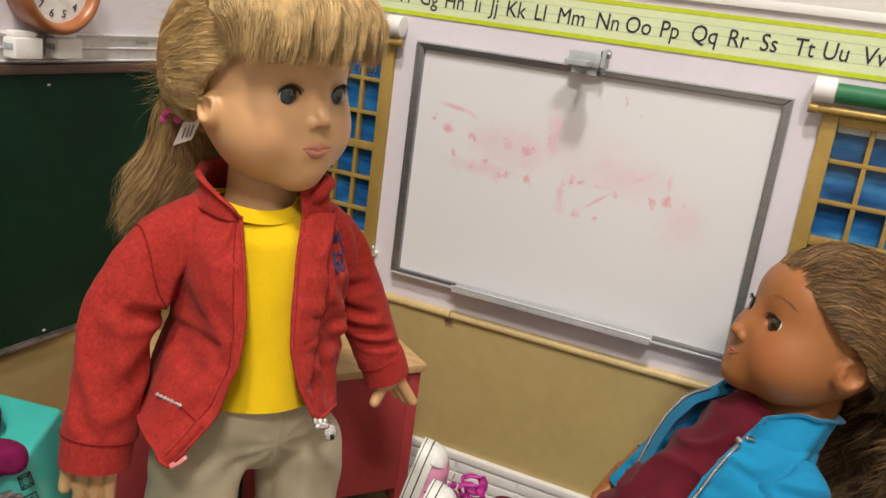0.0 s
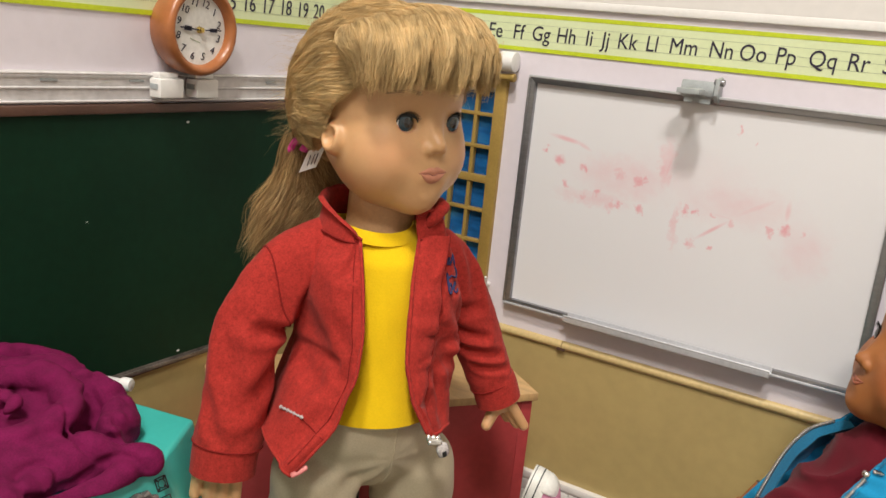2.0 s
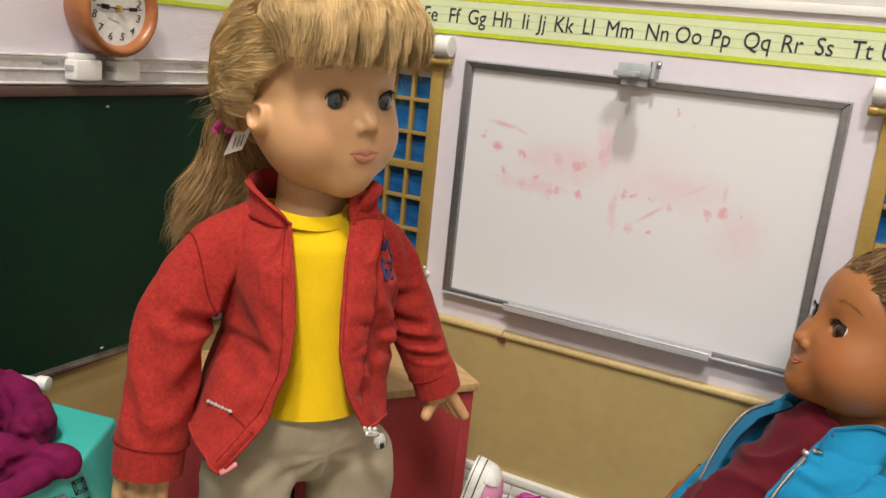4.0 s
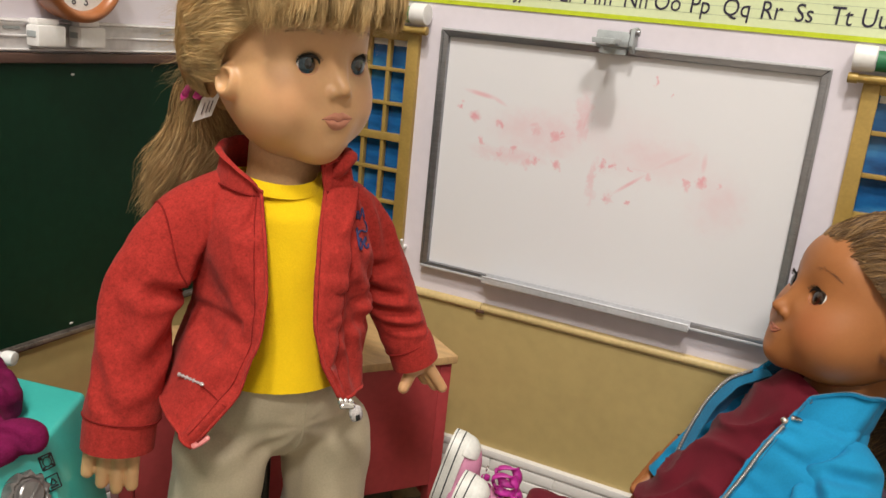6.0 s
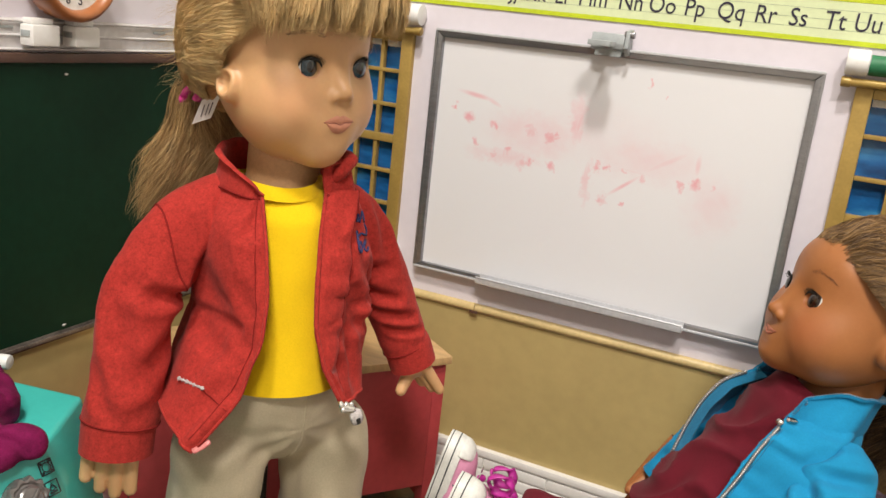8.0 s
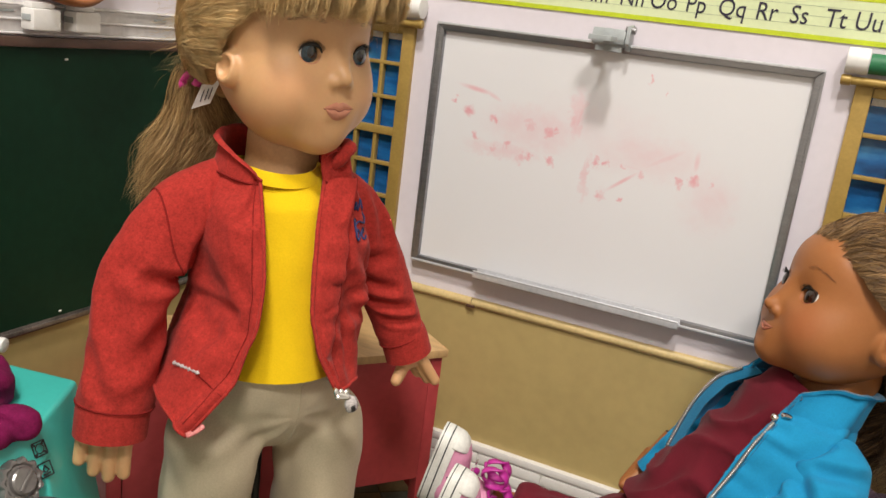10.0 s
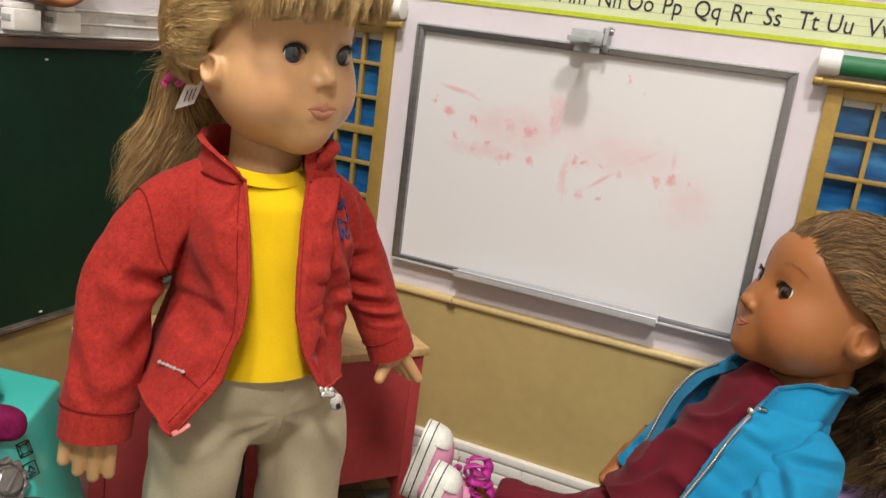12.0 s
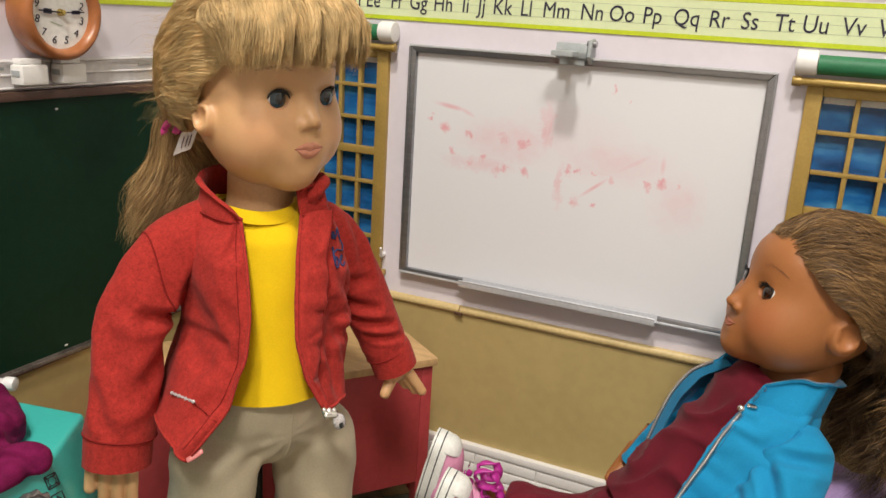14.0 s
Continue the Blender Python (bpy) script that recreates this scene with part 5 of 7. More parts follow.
def standing_doll():
    s = Sculpt()
    m = M1
    cx = 0.006
    hm = m @ pose(0.006, 0.000, 0.398, 1.0, 0, 13.0)
    fm = hm @ pose(0, 0, -0.0020) @ Matrix.Diagonal((0.90, 0.94, 1.05, 1))
    blushed(M_SKIN, [(fm @ Vector((x, 0.036, -0.014)), 0.024, 0.35) for x in (-0.027, 0.027)], (0.62, 0.270, 0.145))
    face(s, fm, M_SKIN, M_LIP, M_BROW, M_IRIS, (0.02, -0.02), MOULD, 35, 0.0186, 0.00011, 0.0006, 0.84, M_LIPLINE, 0.0108)
    # neck and trunk
    v, q = nets(lambda p: join(cap(p, (0.004, -0.003, 0.30), (0.004, -0.002, 0.36), 0.0225, 0.0205), ell(p, (cx, 0, 0.305), (0.040, 0.024, 0.024)), 0.012), (-0.05, -0.04, 0.27), (0.06, 0.04, 0.375), 0.002)
    s.add(v, q, M_BODY, m)
    # yellow shirt: closed loft with a neckband
    zz = np.linspace(0.3335, 0.218, 50)
    th = np.linspace(0, 2 * np.pi, 72, endpoint=False)
    a = lerp(-zz, [-0.3335, -0.326, -0.315, -0.26, -0.218], [0.0255, 0.029, 0.034, 0.0375, 0.0435])
    b = lerp(-zz, [-0.3335, -0.326, -0.315, -0.26, -0.218], [0.0255, 0.030, 0.036, 0.046, 0.0535])
    p = np.stack([cx + 0.002 + a[None] * np.sin(th)[:, None], 0.002 + b[None] * np.cos(th)[:, None], zz[None] + 0.004 * np.cos(2 * th)[:, None] * lerp(zz, [0.218, 0.32, 0.3335], [0.3, 0, -0.5])[None]], -1)
    p = folded(p, 0.0009, 0.022, 4, (1, 1, 0.3), True)
    shell(s, p, M_YELLOW, 0.001, True, m)
    ring = np.stack([cx + 0.006 + 0.0262 * np.sin(th), 0.003 + 0.0268 * np.cos(th), 0.3322 - 0.002 * np.cos(2 * th)], -1)
    band = np.stack([ring + np.array([0, 0, 0.0032]) - 0.0005 * np.stack([np.sin(th), np.cos(th), 0 * th], -1), ring + 0.0012 * np.stack([np.sin(th), np.cos(th), 0 * th], -1), ring + np.array([0, 0, -0.0042]) + 0.0028 * np.stack([np.sin(th), np.cos(th), 0 * th], -1)], 1)
    shell(s, band, M_YELLOW, 0.0012, True, m)
    # khaki trousers
    def slacks(p):
        d = ell(p, (cx + 0.000, 0.000, 0.208), (0.0500, 0.048, 0.053))
        for side, x0, x1 in ((1, 0.0400, 0.044), (-1, -0.0320, -0.0365)):
            leg = cap(p * np.array([1, 0.86, 1]), (x0, 0.004, 0.165), (x1, 0.0, 0.035), 0.0290, 0.027)
            d = join(d, leg, 0.009)
        crease = 1 - 2 * np.abs(vnoise(p * np.array([1, 1, 0.75]) + np.stack([0.5 * p[..., 2], 0 * p[..., 0], -0.4 * np.abs(p[..., 0])], -1), 0.034, 7))
        d = d + 0.0021 * crease
        fan = np.sin(np.arctan2(p[..., 0] - 0.005, 0.180 - p[..., 2] + 0.012) * 9 + 1.5 * vnoise(p, 0.04, 3))
        d = d + 0.0012 * fan * np.exp(-(((p[..., 2] - 0.165) / 0.030) ** 2)) * (p[..., 1] > 0)
        d = carve(d, cap(p, (0.005, 0.060, 0.225), (0.0035, 0.056, 0.160), 0.0070), 0.004)
        return np.maximum(np.maximum(d, p[..., 2] - 0.226), 0.022 - p[..., 2])

    v, q = nets(slacks, (-0.085, -0.07, 0.014), (0.09, 0.075, 0.242), 0.0020)
    s.add(v, q, M_KHAKI, m)
    line = np.stack([np.full(24, 0.0042), np.full(24, 0.07), np.linspace(0.214, 0.150, 24)], -1)
    for i in range(60):
        line[:, 1] -= 0.6 * slacks(line)
    tube(s, line, 0.0005, M_KHAKI, 6, m)
    for x in (0.041, -0.036):
        v, q = nets(lambda p: np.maximum(join(ell(p, (x, 0.022, 0.010), (0.020, 0.040, 0.020)), ell(p, (x, 0, 0.02), (0.019, 0.022, 0.02)), 0.01), 0.0005 - p[..., 2]), (x - 0.03, -0.035, -0.004), (x + 0.03, 0.07, 0.045), 0.0025)
        s.add(v, q, M_BLACKMETAL, m)
    # red jacket
    t5 = [0, 0.2, 0.4, 0.6, 0.8, 1.0]
    body = coat_body((0.331, 0.300, 0.214), ((t5, [0.031, 0.0335, 0.0355, 0.0405, 0.051, 0.0745]), (t5, [0.0295, 0.044, 0.054, 0.060, 0.061, 0.056])),
                     ((t5, [-0.006, 0.001, 0.006, 0.009, 0.005, -0.006]), (t5, [0.033, 0.043, 0.053, 0.060, 0.066, 0.0715])),
                     (t5, [0.036, 0.053, 0.050, 0.047, 0.058, 0.066]), (t5, [0.036, 0.051, 0.056, 0.056, 0.055, 0.053]), (t5, [0.026, 0.033, 0.037, 0.042, 0.046, 0.048]), cx, 44, 20,
                     hem=([0, 0.10, 0.22, 0.5, 0.85, 1], [-0.015, -0.004, 0.007, 0.0, 0.004, 0.002]))
    pinned = np.zeros(body.shape[:2], bool)
    pinned[:, :1] = pinned[:1] = pinned[-1:] = True
    hub = np.array([cx + 0.005, 0.0])
    first = np.linalg.norm(body[..., :2] - hub, axis=-1)

    def off_shirt(x):
        """Near the jacket's own outline, outside the shirt."""
        rel = x[..., :2] - hub
        d = np.linalg.norm(rel, axis=-1)
        out = x.copy()
        out[..., :2] = hub + rel * (np.clip(d, 0.965 * first, 1.05 * first) / d)[..., None]
        return out

    body = settle(body, 1.06, 1.06, pinned, off_shirt, False, 90, 0.0, 0.3, 0.0022, 0.030)
    body = refine(body, 90, 46)
    n = normals_of(body)
    w = np.exp(-(((body[..., 0] + 0.030) - 0.35 * (body[..., 2] - 0.25)) / 0.007) ** 2) * (body[..., 1] > 0) * lerp(body[..., 2], [0.21, 0.23, 0.27, 0.295], [0.6, 1, 1, 0])
    w = w + 0.9 * np.exp(-(((body[..., 0] - 0.046) - 0.05 * (body[..., 2] - 0.29)) / 0.0045) ** 2) * (body[..., 1] > 0.006) * lerp(body[..., 2], [0.245, 0.265, 0.295, 0.318], [0, 1, 1, 0])
    body = body - n * (0.0028 * w)[..., None]
    # drawn folds on the front panels: (x, z) to (x, z), width, depth
    for x0, z0, x1, z1, wide, deep in ((0.060, 0.305, 0.057, 0.262, 0.0064, 0.0026), (0.068, 0.266, 0.054, 0.244, 0.0055, 0.0036), (0.047, 0.280, 0.060, 0.240, 0.0080, 0.0022),
                                       (-0.020, 0.266, -0.050, 0.268, 0.0042, 0.0026), (-0.017, 0.257, -0.046, 0.248, 0.0042, 0.0028), (-0.015, 0.252, -0.026, 0.222, 0.0042, 0.0044), (-0.028, 0.292, -0.044, 0.270, 0.0045, 0.0026), (-0.012, 0.236, -0.024, 0.216, 0.0035, 0.0024)):
        dx, dz = x1 - x0, z1 - z0
        h = np.clip(((body[..., 0] - x0) * dx + (body[..., 2] - z0) * dz) / (dx * dx + dz * dz), 0, 1)
        d = np.hypot(body[..., 0] - x0 - h * dx, body[..., 2] - z0 - h * dz) / wide
        soft = np.sin(np.pi * np.clip(0.15 + 0.7 * h, 0, 1)) * np.clip((body[..., 1] - 0.004) / 0.012, 0, 1)
        body = body + n * (deep * soft * (0.5 * np.exp(-(((d - 1.7) / 0.8) ** 2)) - np.exp(-d * d)))[..., None]
    n = normals_of(body)
    fine_body = refine(body, 360, 184)
    shell(s, body, M_RED, 0.0014, False, m)
    for i, colour, r in ((0, M_RED, 0.0010), (-1, M_RED, 0.0013)):
        tube(s, body[i, ::2] + np.array([0, 0.0006, 0]), r, colour, 6, m)
    tube(s, body[3, ::2] + n[3, ::2] * 0.0001, 0.0003, M_REDSEAM, 5, m)
    tube(s, body[:, -1] + n[:, -1] * 0.0002, 0.0011, M_RED, 6, m)
    # wide placket on the left edge: a proud band with covered snaps, its foot turned out in a corner
    zt = np.linspace(0, 1, 46)
    edge = body[-1]
    side = body[-12] - body[-1]
    side /= np.linalg.norm(side, axis=1, keepdims=True)
    wide_ = lerp(zt, [0, 0.10, 0.62, 0.70, 0.80, 1], [0.0190, 0.0205, 0.0185, 0.0120, 0.0060, 0.0035])
    wob = 0.0009 * np.sin(zt * 19) + 0.0006 * np.sin(zt * 43 + 1)
    snaps = sum(np.exp(-(((zt - z) / 0.018) ** 2)) for z in (0.13, 0.27, 0.41, 0.55))
    rows = [edge + n[-1] * 0.0004]
    for k, up in ((0.10, 0.0024), (0.30, 0.0036), (0.50, 0.0042), (0.70, 0.0048), (0.90, 0.0054), (0.98, 0.0046), (1.0, 0.0004)):
        bump = 0.0018 * snaps * math.exp(-(((k - 0.5) / 0.25) ** 2))
        rows.append(edge + side * (wide_ * k)[:, None] + n[-max(2, int(2 + 10 * k))] * (up * lerp(zt, [0, 0.6, 0.8, 1], [1, 1, 0.7, 0.5]) + wob * k + bump)[:, None])
    strip_ = np.stack(rows, 0)
    shell(s, strip_[::-1], M_RED, 0.0009, False, m)
    tube(s, strip_[6, ::2] + n[-11, ::2] * 0.0002, 0.00035, M_REDSEAM, 5, m)
    # collar: stands on the jacket's neck line, its right front runs down into the edge
    u = np.linspace(0, 1, len(body))
    high = lerp(u, [0, 0.05, 0.24, 0.40, 0.60, 0.80, 0.94, 1], [0.02, 0.16, 0.92, 1.08, 1.08, 1.0, 0.95, 0.80])
    foot = body[:, 1]
    hub3 = np.array([cx + 0.004, 0.002, 0])
    inward = hub3 - foot
    inward[:, 2] = 0
    inward /= np.linalg.norm(inward, axis=1, keepdims=True)
    collar = np.stack([foot + np.array([0, 0, 1]) * (h * high)[:, None] + inward * (lean * high)[:, None] for h, lean in ((-0.003, -0.0008), (0.002, -0.0004), (0.008, 0.0010), (0.014, 0.0022), (0.0195, 0.0024), (0.0210, 0.0014), (0.0195, 0.0002))], 1)
    collar = folded(collar, 0.0009, 0.016, 21)
    shell(s, collar[::-1], M_RED, 0.0016, False, m)
    tube(s, collar[:, 1] - inward * 0.0006, 0.0007, M_REDSEAM, 6, m)
    # crumpled inside corner of the collar on the left
    knot = spline([(-0.012, 0.030, 0.338), (-0.016, 0.034, 0.345), (-0.022, 0.030, 0.349), (-0.027, 0.022, 0.346)], 12)
    tube(s, knot, [0.003, 0.0034, 0.004, 0.0042, 0.004, 0.0042, 0.004, 0.0045, 0.004, 0.0035, 0.003, 0.002], M_RED, 8, m)
    # sleeves and cuffs
    arm, arm_n = sleeve(s, [(0.034, -0.005, 0.3215), (0.059, -0.004, 0.3045), (0.0800, -0.003, 0.2775), (0.0895, 0.002, 0.250), (0.0945, 0.006, 0.222), (0.0985, 0.008, 0.199)], ([0, 0.15, 0.35, 0.6, 0.8, 1], [0.0165, 0.0215, 0.0208, 0.0203, 0.0200, 0.0210]), M_RED, m, 0.4,
                        ((-170, 0.39, -90, 0.46, 0.0052, 0.0040), (-90, 0.46, -40, 0.43, 0.0060, 0.0024), (-160, 0.56, -95, 0.76, 0.0065, 0.0030), (-30, 0.48, -75, 0.78, 0.0070, 0.0030), (-115, 0.12, -150, 0.38, 0.0048, 0.0036), (-45, 0.18, -100, 0.28, 0.0070, 0.0022), (-20, 0.74, -55, 0.94, 0.0050, 0.0020)))
    cuff_band(s, [(0.0985, 0.008, 0.206), (0.0998, 0.009, 0.194), (0.1012, 0.010, 0.1825)], ([0, 0.15, 0.5, 1], [0.0190, 0.0199, 0.0200, 0.0198]), M_RED, m)
    arm2, _ = sleeve(s, [(-0.026, -0.004, 0.319), (-0.046, -0.003, 0.303), (-0.0635, 0.0, 0.274), (-0.0765, 0.004, 0.244), (-0.0880, 0.008, 0.217)], ([0, 0.15, 0.4, 0.7, 1], [0.0145, 0.0195, 0.0185, 0.0172, 0.0160]), M_RED, m, 1.9,
                     ((-10, 0.40, -95, 0.50, 0.0038, 0.0042), (-15, 0.53, -85, 0.66, 0.0034, 0.0036), (-20, 0.66, -110, 0.80, 0.0034, 0.0030), (-140, 0.25, -95, 0.46, 0.0045, 0.0030), (-40, 0.80, -120, 0.90, 0.0030, 0.0022), (-60, 0.15, -40, 0.36, 0.0042, 0.0034)))
    cuff_band(s, [(-0.0870, 0.008, 0.223), (-0.0905, 0.009, 0.213), (-0.0935, 0.010, 0.2045)], ([0, 0.15, 0.5, 1], [0.0150, 0.0162, 0.0163, 0.0162]), M_RED, m)
    for band in (arm, arm2):
        tube(s, np.concatenate([band[:, -2], band[:1, -2]]), 0.0006, M_REDSEAM, 6, m)
    # shoulder seam on the right
    turn = np.linspace(0, 2 * np.pi, len(arm), endpoint=False)
    at = (19 + 9 * (1 - np.cos(turn))).astype(float)
    low = at.astype(int)
    mixin = (at - low)[:, None]
    ring = arm[np.arange(len(arm)), low] * (1 - mixin) + arm[np.arange(len(arm)), low + 1] * mixin + arm_n[np.arange(len(arm)), low] * 0.0001
    tube(s, np.concatenate([ring, ring[:1]]), 0.0006, M_REDSEAM, 5, m)
    hand(s, m, (0.1030, 0.009, 0.193), (0.1065, 0.012, 0.1585), (0.095, -0.005, 0.176), M_SKIN, (0.0074, -0.0031, 0))
    hand(s, m, (-0.0925, 0.009, 0.208), (-0.1065, 0.012, 0.1865), (-0.083, 0.014, 0.188), M_SKIN, (0.0030, -0.0058, 0.0005))
    ball(s, (0.0862, 0.0165, 0.1815), 0.0022, (0, 1, 0), ((100, M_BRASS),), m)
    # fly zip pull at the left edge's foot
    e = body[-1, -1] + np.array([0.001, 0.001, 0.003])
    for d in (0.0, 0.003, 0.006):
        tube(s, spline([e + (0.003 - d, 0.001, 0.003 - 0.3 * d), e + (0.002 - d, 0.0025, 0.0), e + (0.0015 - d, 0.002, -0.003)], 6), [0.0010, 0.0016, 0.0018, 0.0018, 0.0016, 0.0010], M_CHROME, 8, m)
    tube(s, spline([e + (0.003, 0.0035, -0.0005), e + (-0.001, 0.0045, -0.0010), e + (-0.0055, 0.004, -0.0020)], 6), 0.0024, M_CHROME, 8, m, 0.6)
    tube(s, spline([e + (-0.004, 0.005, -0.002), e + (-0.0060, 0.006, -0.006), e + (-0.0070, 0.006, -0.0105)], 8), [0.0022, 0.0034, 0.0040, 0.0042, 0.0042, 0.0040, 0.0036, 0.0026], M_GLITTER, 8, m, 0.35, ref=(0, 1, 0))
    tube(s, spline([e + (-0.0062, 0.0072, -0.0065), e + (-0.0068, 0.0076, -0.0095)], 5), 0.0014, M_BLACKMETAL, 8, m, 0.4, ref=(0, 1, 0))
    # glittering plastic pin at the pocket, and the right edge's zip foot
    bar = []
    for x, z in ((0.0790, 0.2310), (0.0740, 0.2305), (0.0690, 0.2300), (0.0650, 0.2295)):
        q0, nn = on_cloth(fine_body, x, z)
        bar.append(q0 + nn * 0.0018)
    tube(s, np.linspace(bar[0], bar[3] + np.array([0, 0.0008, 0.0004]), 15), [0.0003, 0.0014, 0.0005, 0.0012, 0.0004, 0.0014, 0.0005, 0.0011, 0.0004, 0.0015, 0.0004, 0.0010, 0.0005, 0.0013, 0.0003], M_GLITTER, 7, m)
    # pocket seam from the pin to the front edge
    welt = np.array([on_cloth(fine_body, x, z)[0] + on_cloth(fine_body, x, z)[1] * 0.0002 for x, z in zip(np.linspace(0.0665, 0.0560, 14), np.linspace(0.2290, 0.2190, 14))])
    welt[1:-1] = (welt[:-2] + welt[1:-1] + welt[2:]) / 3
    tube(s, welt, 0.0003, M_REDSEAM, 5, m)
    f0 = body[0, -1]
    tube(s, spline([f0 + (0, 0.001, 0.001), f0 + (-0.004, 0.002, 0.003), f0 + (-0.008, 0.003, 0.006)], 6), 0.0019, M_PALERED, 7, m, 0.4)
    # faded navy chest script, part of it lost under the placket
    a = np.linspace(0, 2 * np.pi, 13)
    bowl = [(0.5 + 0.42 * math.cos(w), 0.48 + 0.46 * math.sin(w)) for w in a]
    glyphs = {"w": [[(0, 1), (0.18, 0.05), (0.42, 0.85), (0.62, 0.05), (0.92, 1.0)]], "a": [bowl, [(0.92, 1.0), (0.94, 0.3), (1.1, 0.0)]], "y": [[(0.05, 1.0), (0.25, 0.15), (0.75, 0.35)], [(0.95, 1.0), (0.75, 0.1), (0.45, -0.9), (-0.3, -1.1), (-1.6, -0.75), (-2.4, -0.95)]],
              "b": [[(0.1, 1.0), (0.35, 1.9), (0.05, 1.7), (0.08, 0.4)], bowl], "e": [[(0.1, 0.45), (0.85, 0.6), (0.6, 1.0), (0.1, 0.6), (0.3, 0.02), (1.0, 0.2)]]}
    for text, x0, z0, step, high in (("way", -0.0262, 0.3165, 0.0058, 0.0062), ("be", -0.0245, 0.3005, 0.0068, 0.0058)):
        for i, ch in enumerate(text):
            for stroke in glyphs[ch]:
                pts = []
                for gx, gz in spline([(*g, 0) for g in stroke], 22)[:, :2]:
                    q0, nn = on_cloth(fine_body, x0 - step * i - 0.82 * step * gx, z0 + high * gz + 0.15 * (x0 - step * i))
                    pts.append(q0 + nn * 0.0004)
                tube(s, np.array(pts), 0.00062, M_NAVY, 5, m)
    # hair: base, combed-back sides, crown, fringe, pony tail, fly-aways
    size = (0.0500, 0.0550, 0.0535)
    cap_hair(s, hm, size, (-0.001, 0.98), M_HAIR_DEEP, -0.036)
    rng = np.random.default_rng(8)
    end = np.array([0.026, -0.052, -0.024])
    k = 16
    t = np.linspace(0, 1, k)[None, :, None]
    n_ = 11500
    pick = rng.random(n_)
    z = np.where(pick < 0.62, rng.uniform(-0.022, 0.044, n_), rng.uniform(0.042, 0.066, n_))
    y = np.where(pick < 0.62, -0.002 + 0.98 * z + 0.008 * np.clip((0.006 - z) / 0.012, 0, 1) * (z > -0.012) + rng.uniform(-0.006, 0.0055, n_), rng.uniform(-0.035, 0.030, n_))
    sx = np.where(rng.random(n_) < 0.72, 1, -1)
    yy, zz2 = (y + 0.008) / size[1], (z - 0.012) / size[2]
    x = sx * size[0] * np.sqrt(np.maximum(0.0, 1 - yy**2 - zz2**2)) * np.where(pick < 0.62, 1, rng.uniform(0.0, 1.0, n_))
    root = np.stack([x, y, z], -1)
    e = end + rng.normal(0, 1, (n_, 3)) * np.array([0.0045, 0.003, 0.0045])
    lock = vnoise(root, 0.007, 2)
    mid = root * 0.5 + e * 0.5 + np.stack([0.55 * x, -0.020 + 0 * x, 0.014 + 0.2 * z], -1)
    p = root[:, None] * (1 - t) ** 2 + 2 * mid[:, None] * t * (1 - t) + e[:, None] * t**2
    p = on_cap(p, size, (0.05 * np.sin(np.pi * t[..., 0]) * rng.uniform(0.1, 1, n_)[:, None]) + (0.020 + 0.035 * rng.random(n_) + 0.025 * lock)[:, None])
    p = frizz(p, 0.0028, 0.012, 30, 0.5)
    # crimped all along, in loose bundles
    bundle = 5 * vnoise(root, 0.004, 9)[:, None]
    p[..., 2] += 0.0013 * np.sin(t[..., 0] * 52 + bundle + rng.normal(0, 1.1, n_)[:, None]) * np.minimum(1, 4 * t[..., 0])
    p = wild(p, rng, 0.0009, 16)
    strands(s, p, rng.uniform(0.00008, 0.00016, n_), M_HAIR, hm)
    k = 12
    t = np.linspace(0, 1, k)[None, :, None]
    # short new hairs along the temple
    n_ = 900
    z = rng.uniform(-0.012, 0.036, n_)
    y = -0.001 + 0.98 * z + rng.uniform(0.0, 0.0075, n_) * rng.random(n_)
    yy, zz2 = (y + 0.008) / size[1], (z - 0.012) / size[2]
    x = np.where(rng.random(n_) < 0.8, 1, -1) * size[0] * np.sqrt(np.maximum(0.02, 1 - yy**2 - zz2**2))
    root = np.stack([x, y, z], -1)
    p = root[:, None] + ((end - root) * rng.uniform(0.18, 0.34, (n_, 1)))[:, None] * t
    p = on_cap(p, size, 0.01 + 0.035 * np.sin(np.pi * t[..., 0] * 0.6) * rng.uniform(0.2, 1, n_)[:, None])
    strands(s, wild(frizz(p, 0.0030, 0.008, 33), rng, 0.0012, 9), 0.00007, M_HAIR, hm)
    # thick base under the fringe
    pad = nets(lambda p: np.maximum(np.maximum(ell(p, (-0.004, 0.006, 0.034), (0.045, 0.047, 0.030)), 0.0325 + 0.0015 * vnoise(p, 0.006, 4) - p[..., 2]), 0.004 - p[..., 1]), (-0.055, 0.0, 0.026), (0.05, 0.06, 0.07), 0.0018)
    s.add(*pad, M_HAIR_DEEP, hm)
    # fringe in tapering locks
    n_ = 13500
    locks = 36
    lr = np.random.default_rng(12)
    lock = rng.integers(0, locks, n_)
    lx = np.linspace(-1, 0.84, locks) + lr.normal(0, 0.02, locks)
    ld, ls, lb = lr.uniform(0.50, 1.05, locks), lr.uniform(-0.004, 0.005, locks), lr.normal(0, 0.0022, locks)
    u = rng.normal(0, 0.042, n_)
    x = np.clip(lx[lock] + u, -1.08, 0.95)
    stray = (rng.random(n_) < 0.35) & (lx[lock] > 0.55)
    x = np.where(stray, np.clip(x + rng.uniform(0, 0.30, n_), -1.08, 1.12), x)
    depth = np.clip(ld[lock] + rng.normal(0, 0.16, n_), 0.25, 1.05)
    back = rng.uniform(-0.030, 0.024, n_)
    root = np.stack([0.034 * x, back, 0.0640 - 0.012 * x**2 - 0.004 * np.abs(back) / 0.03], -1)
    drop = 1 - 0.46 * x**2
    xt = lx[lock] + 0.55 * u
    stop = 0.5 * ls[lock] + rng.normal(0, 0.0036, n_) + 0.0035 * np.abs(u) / 0.036
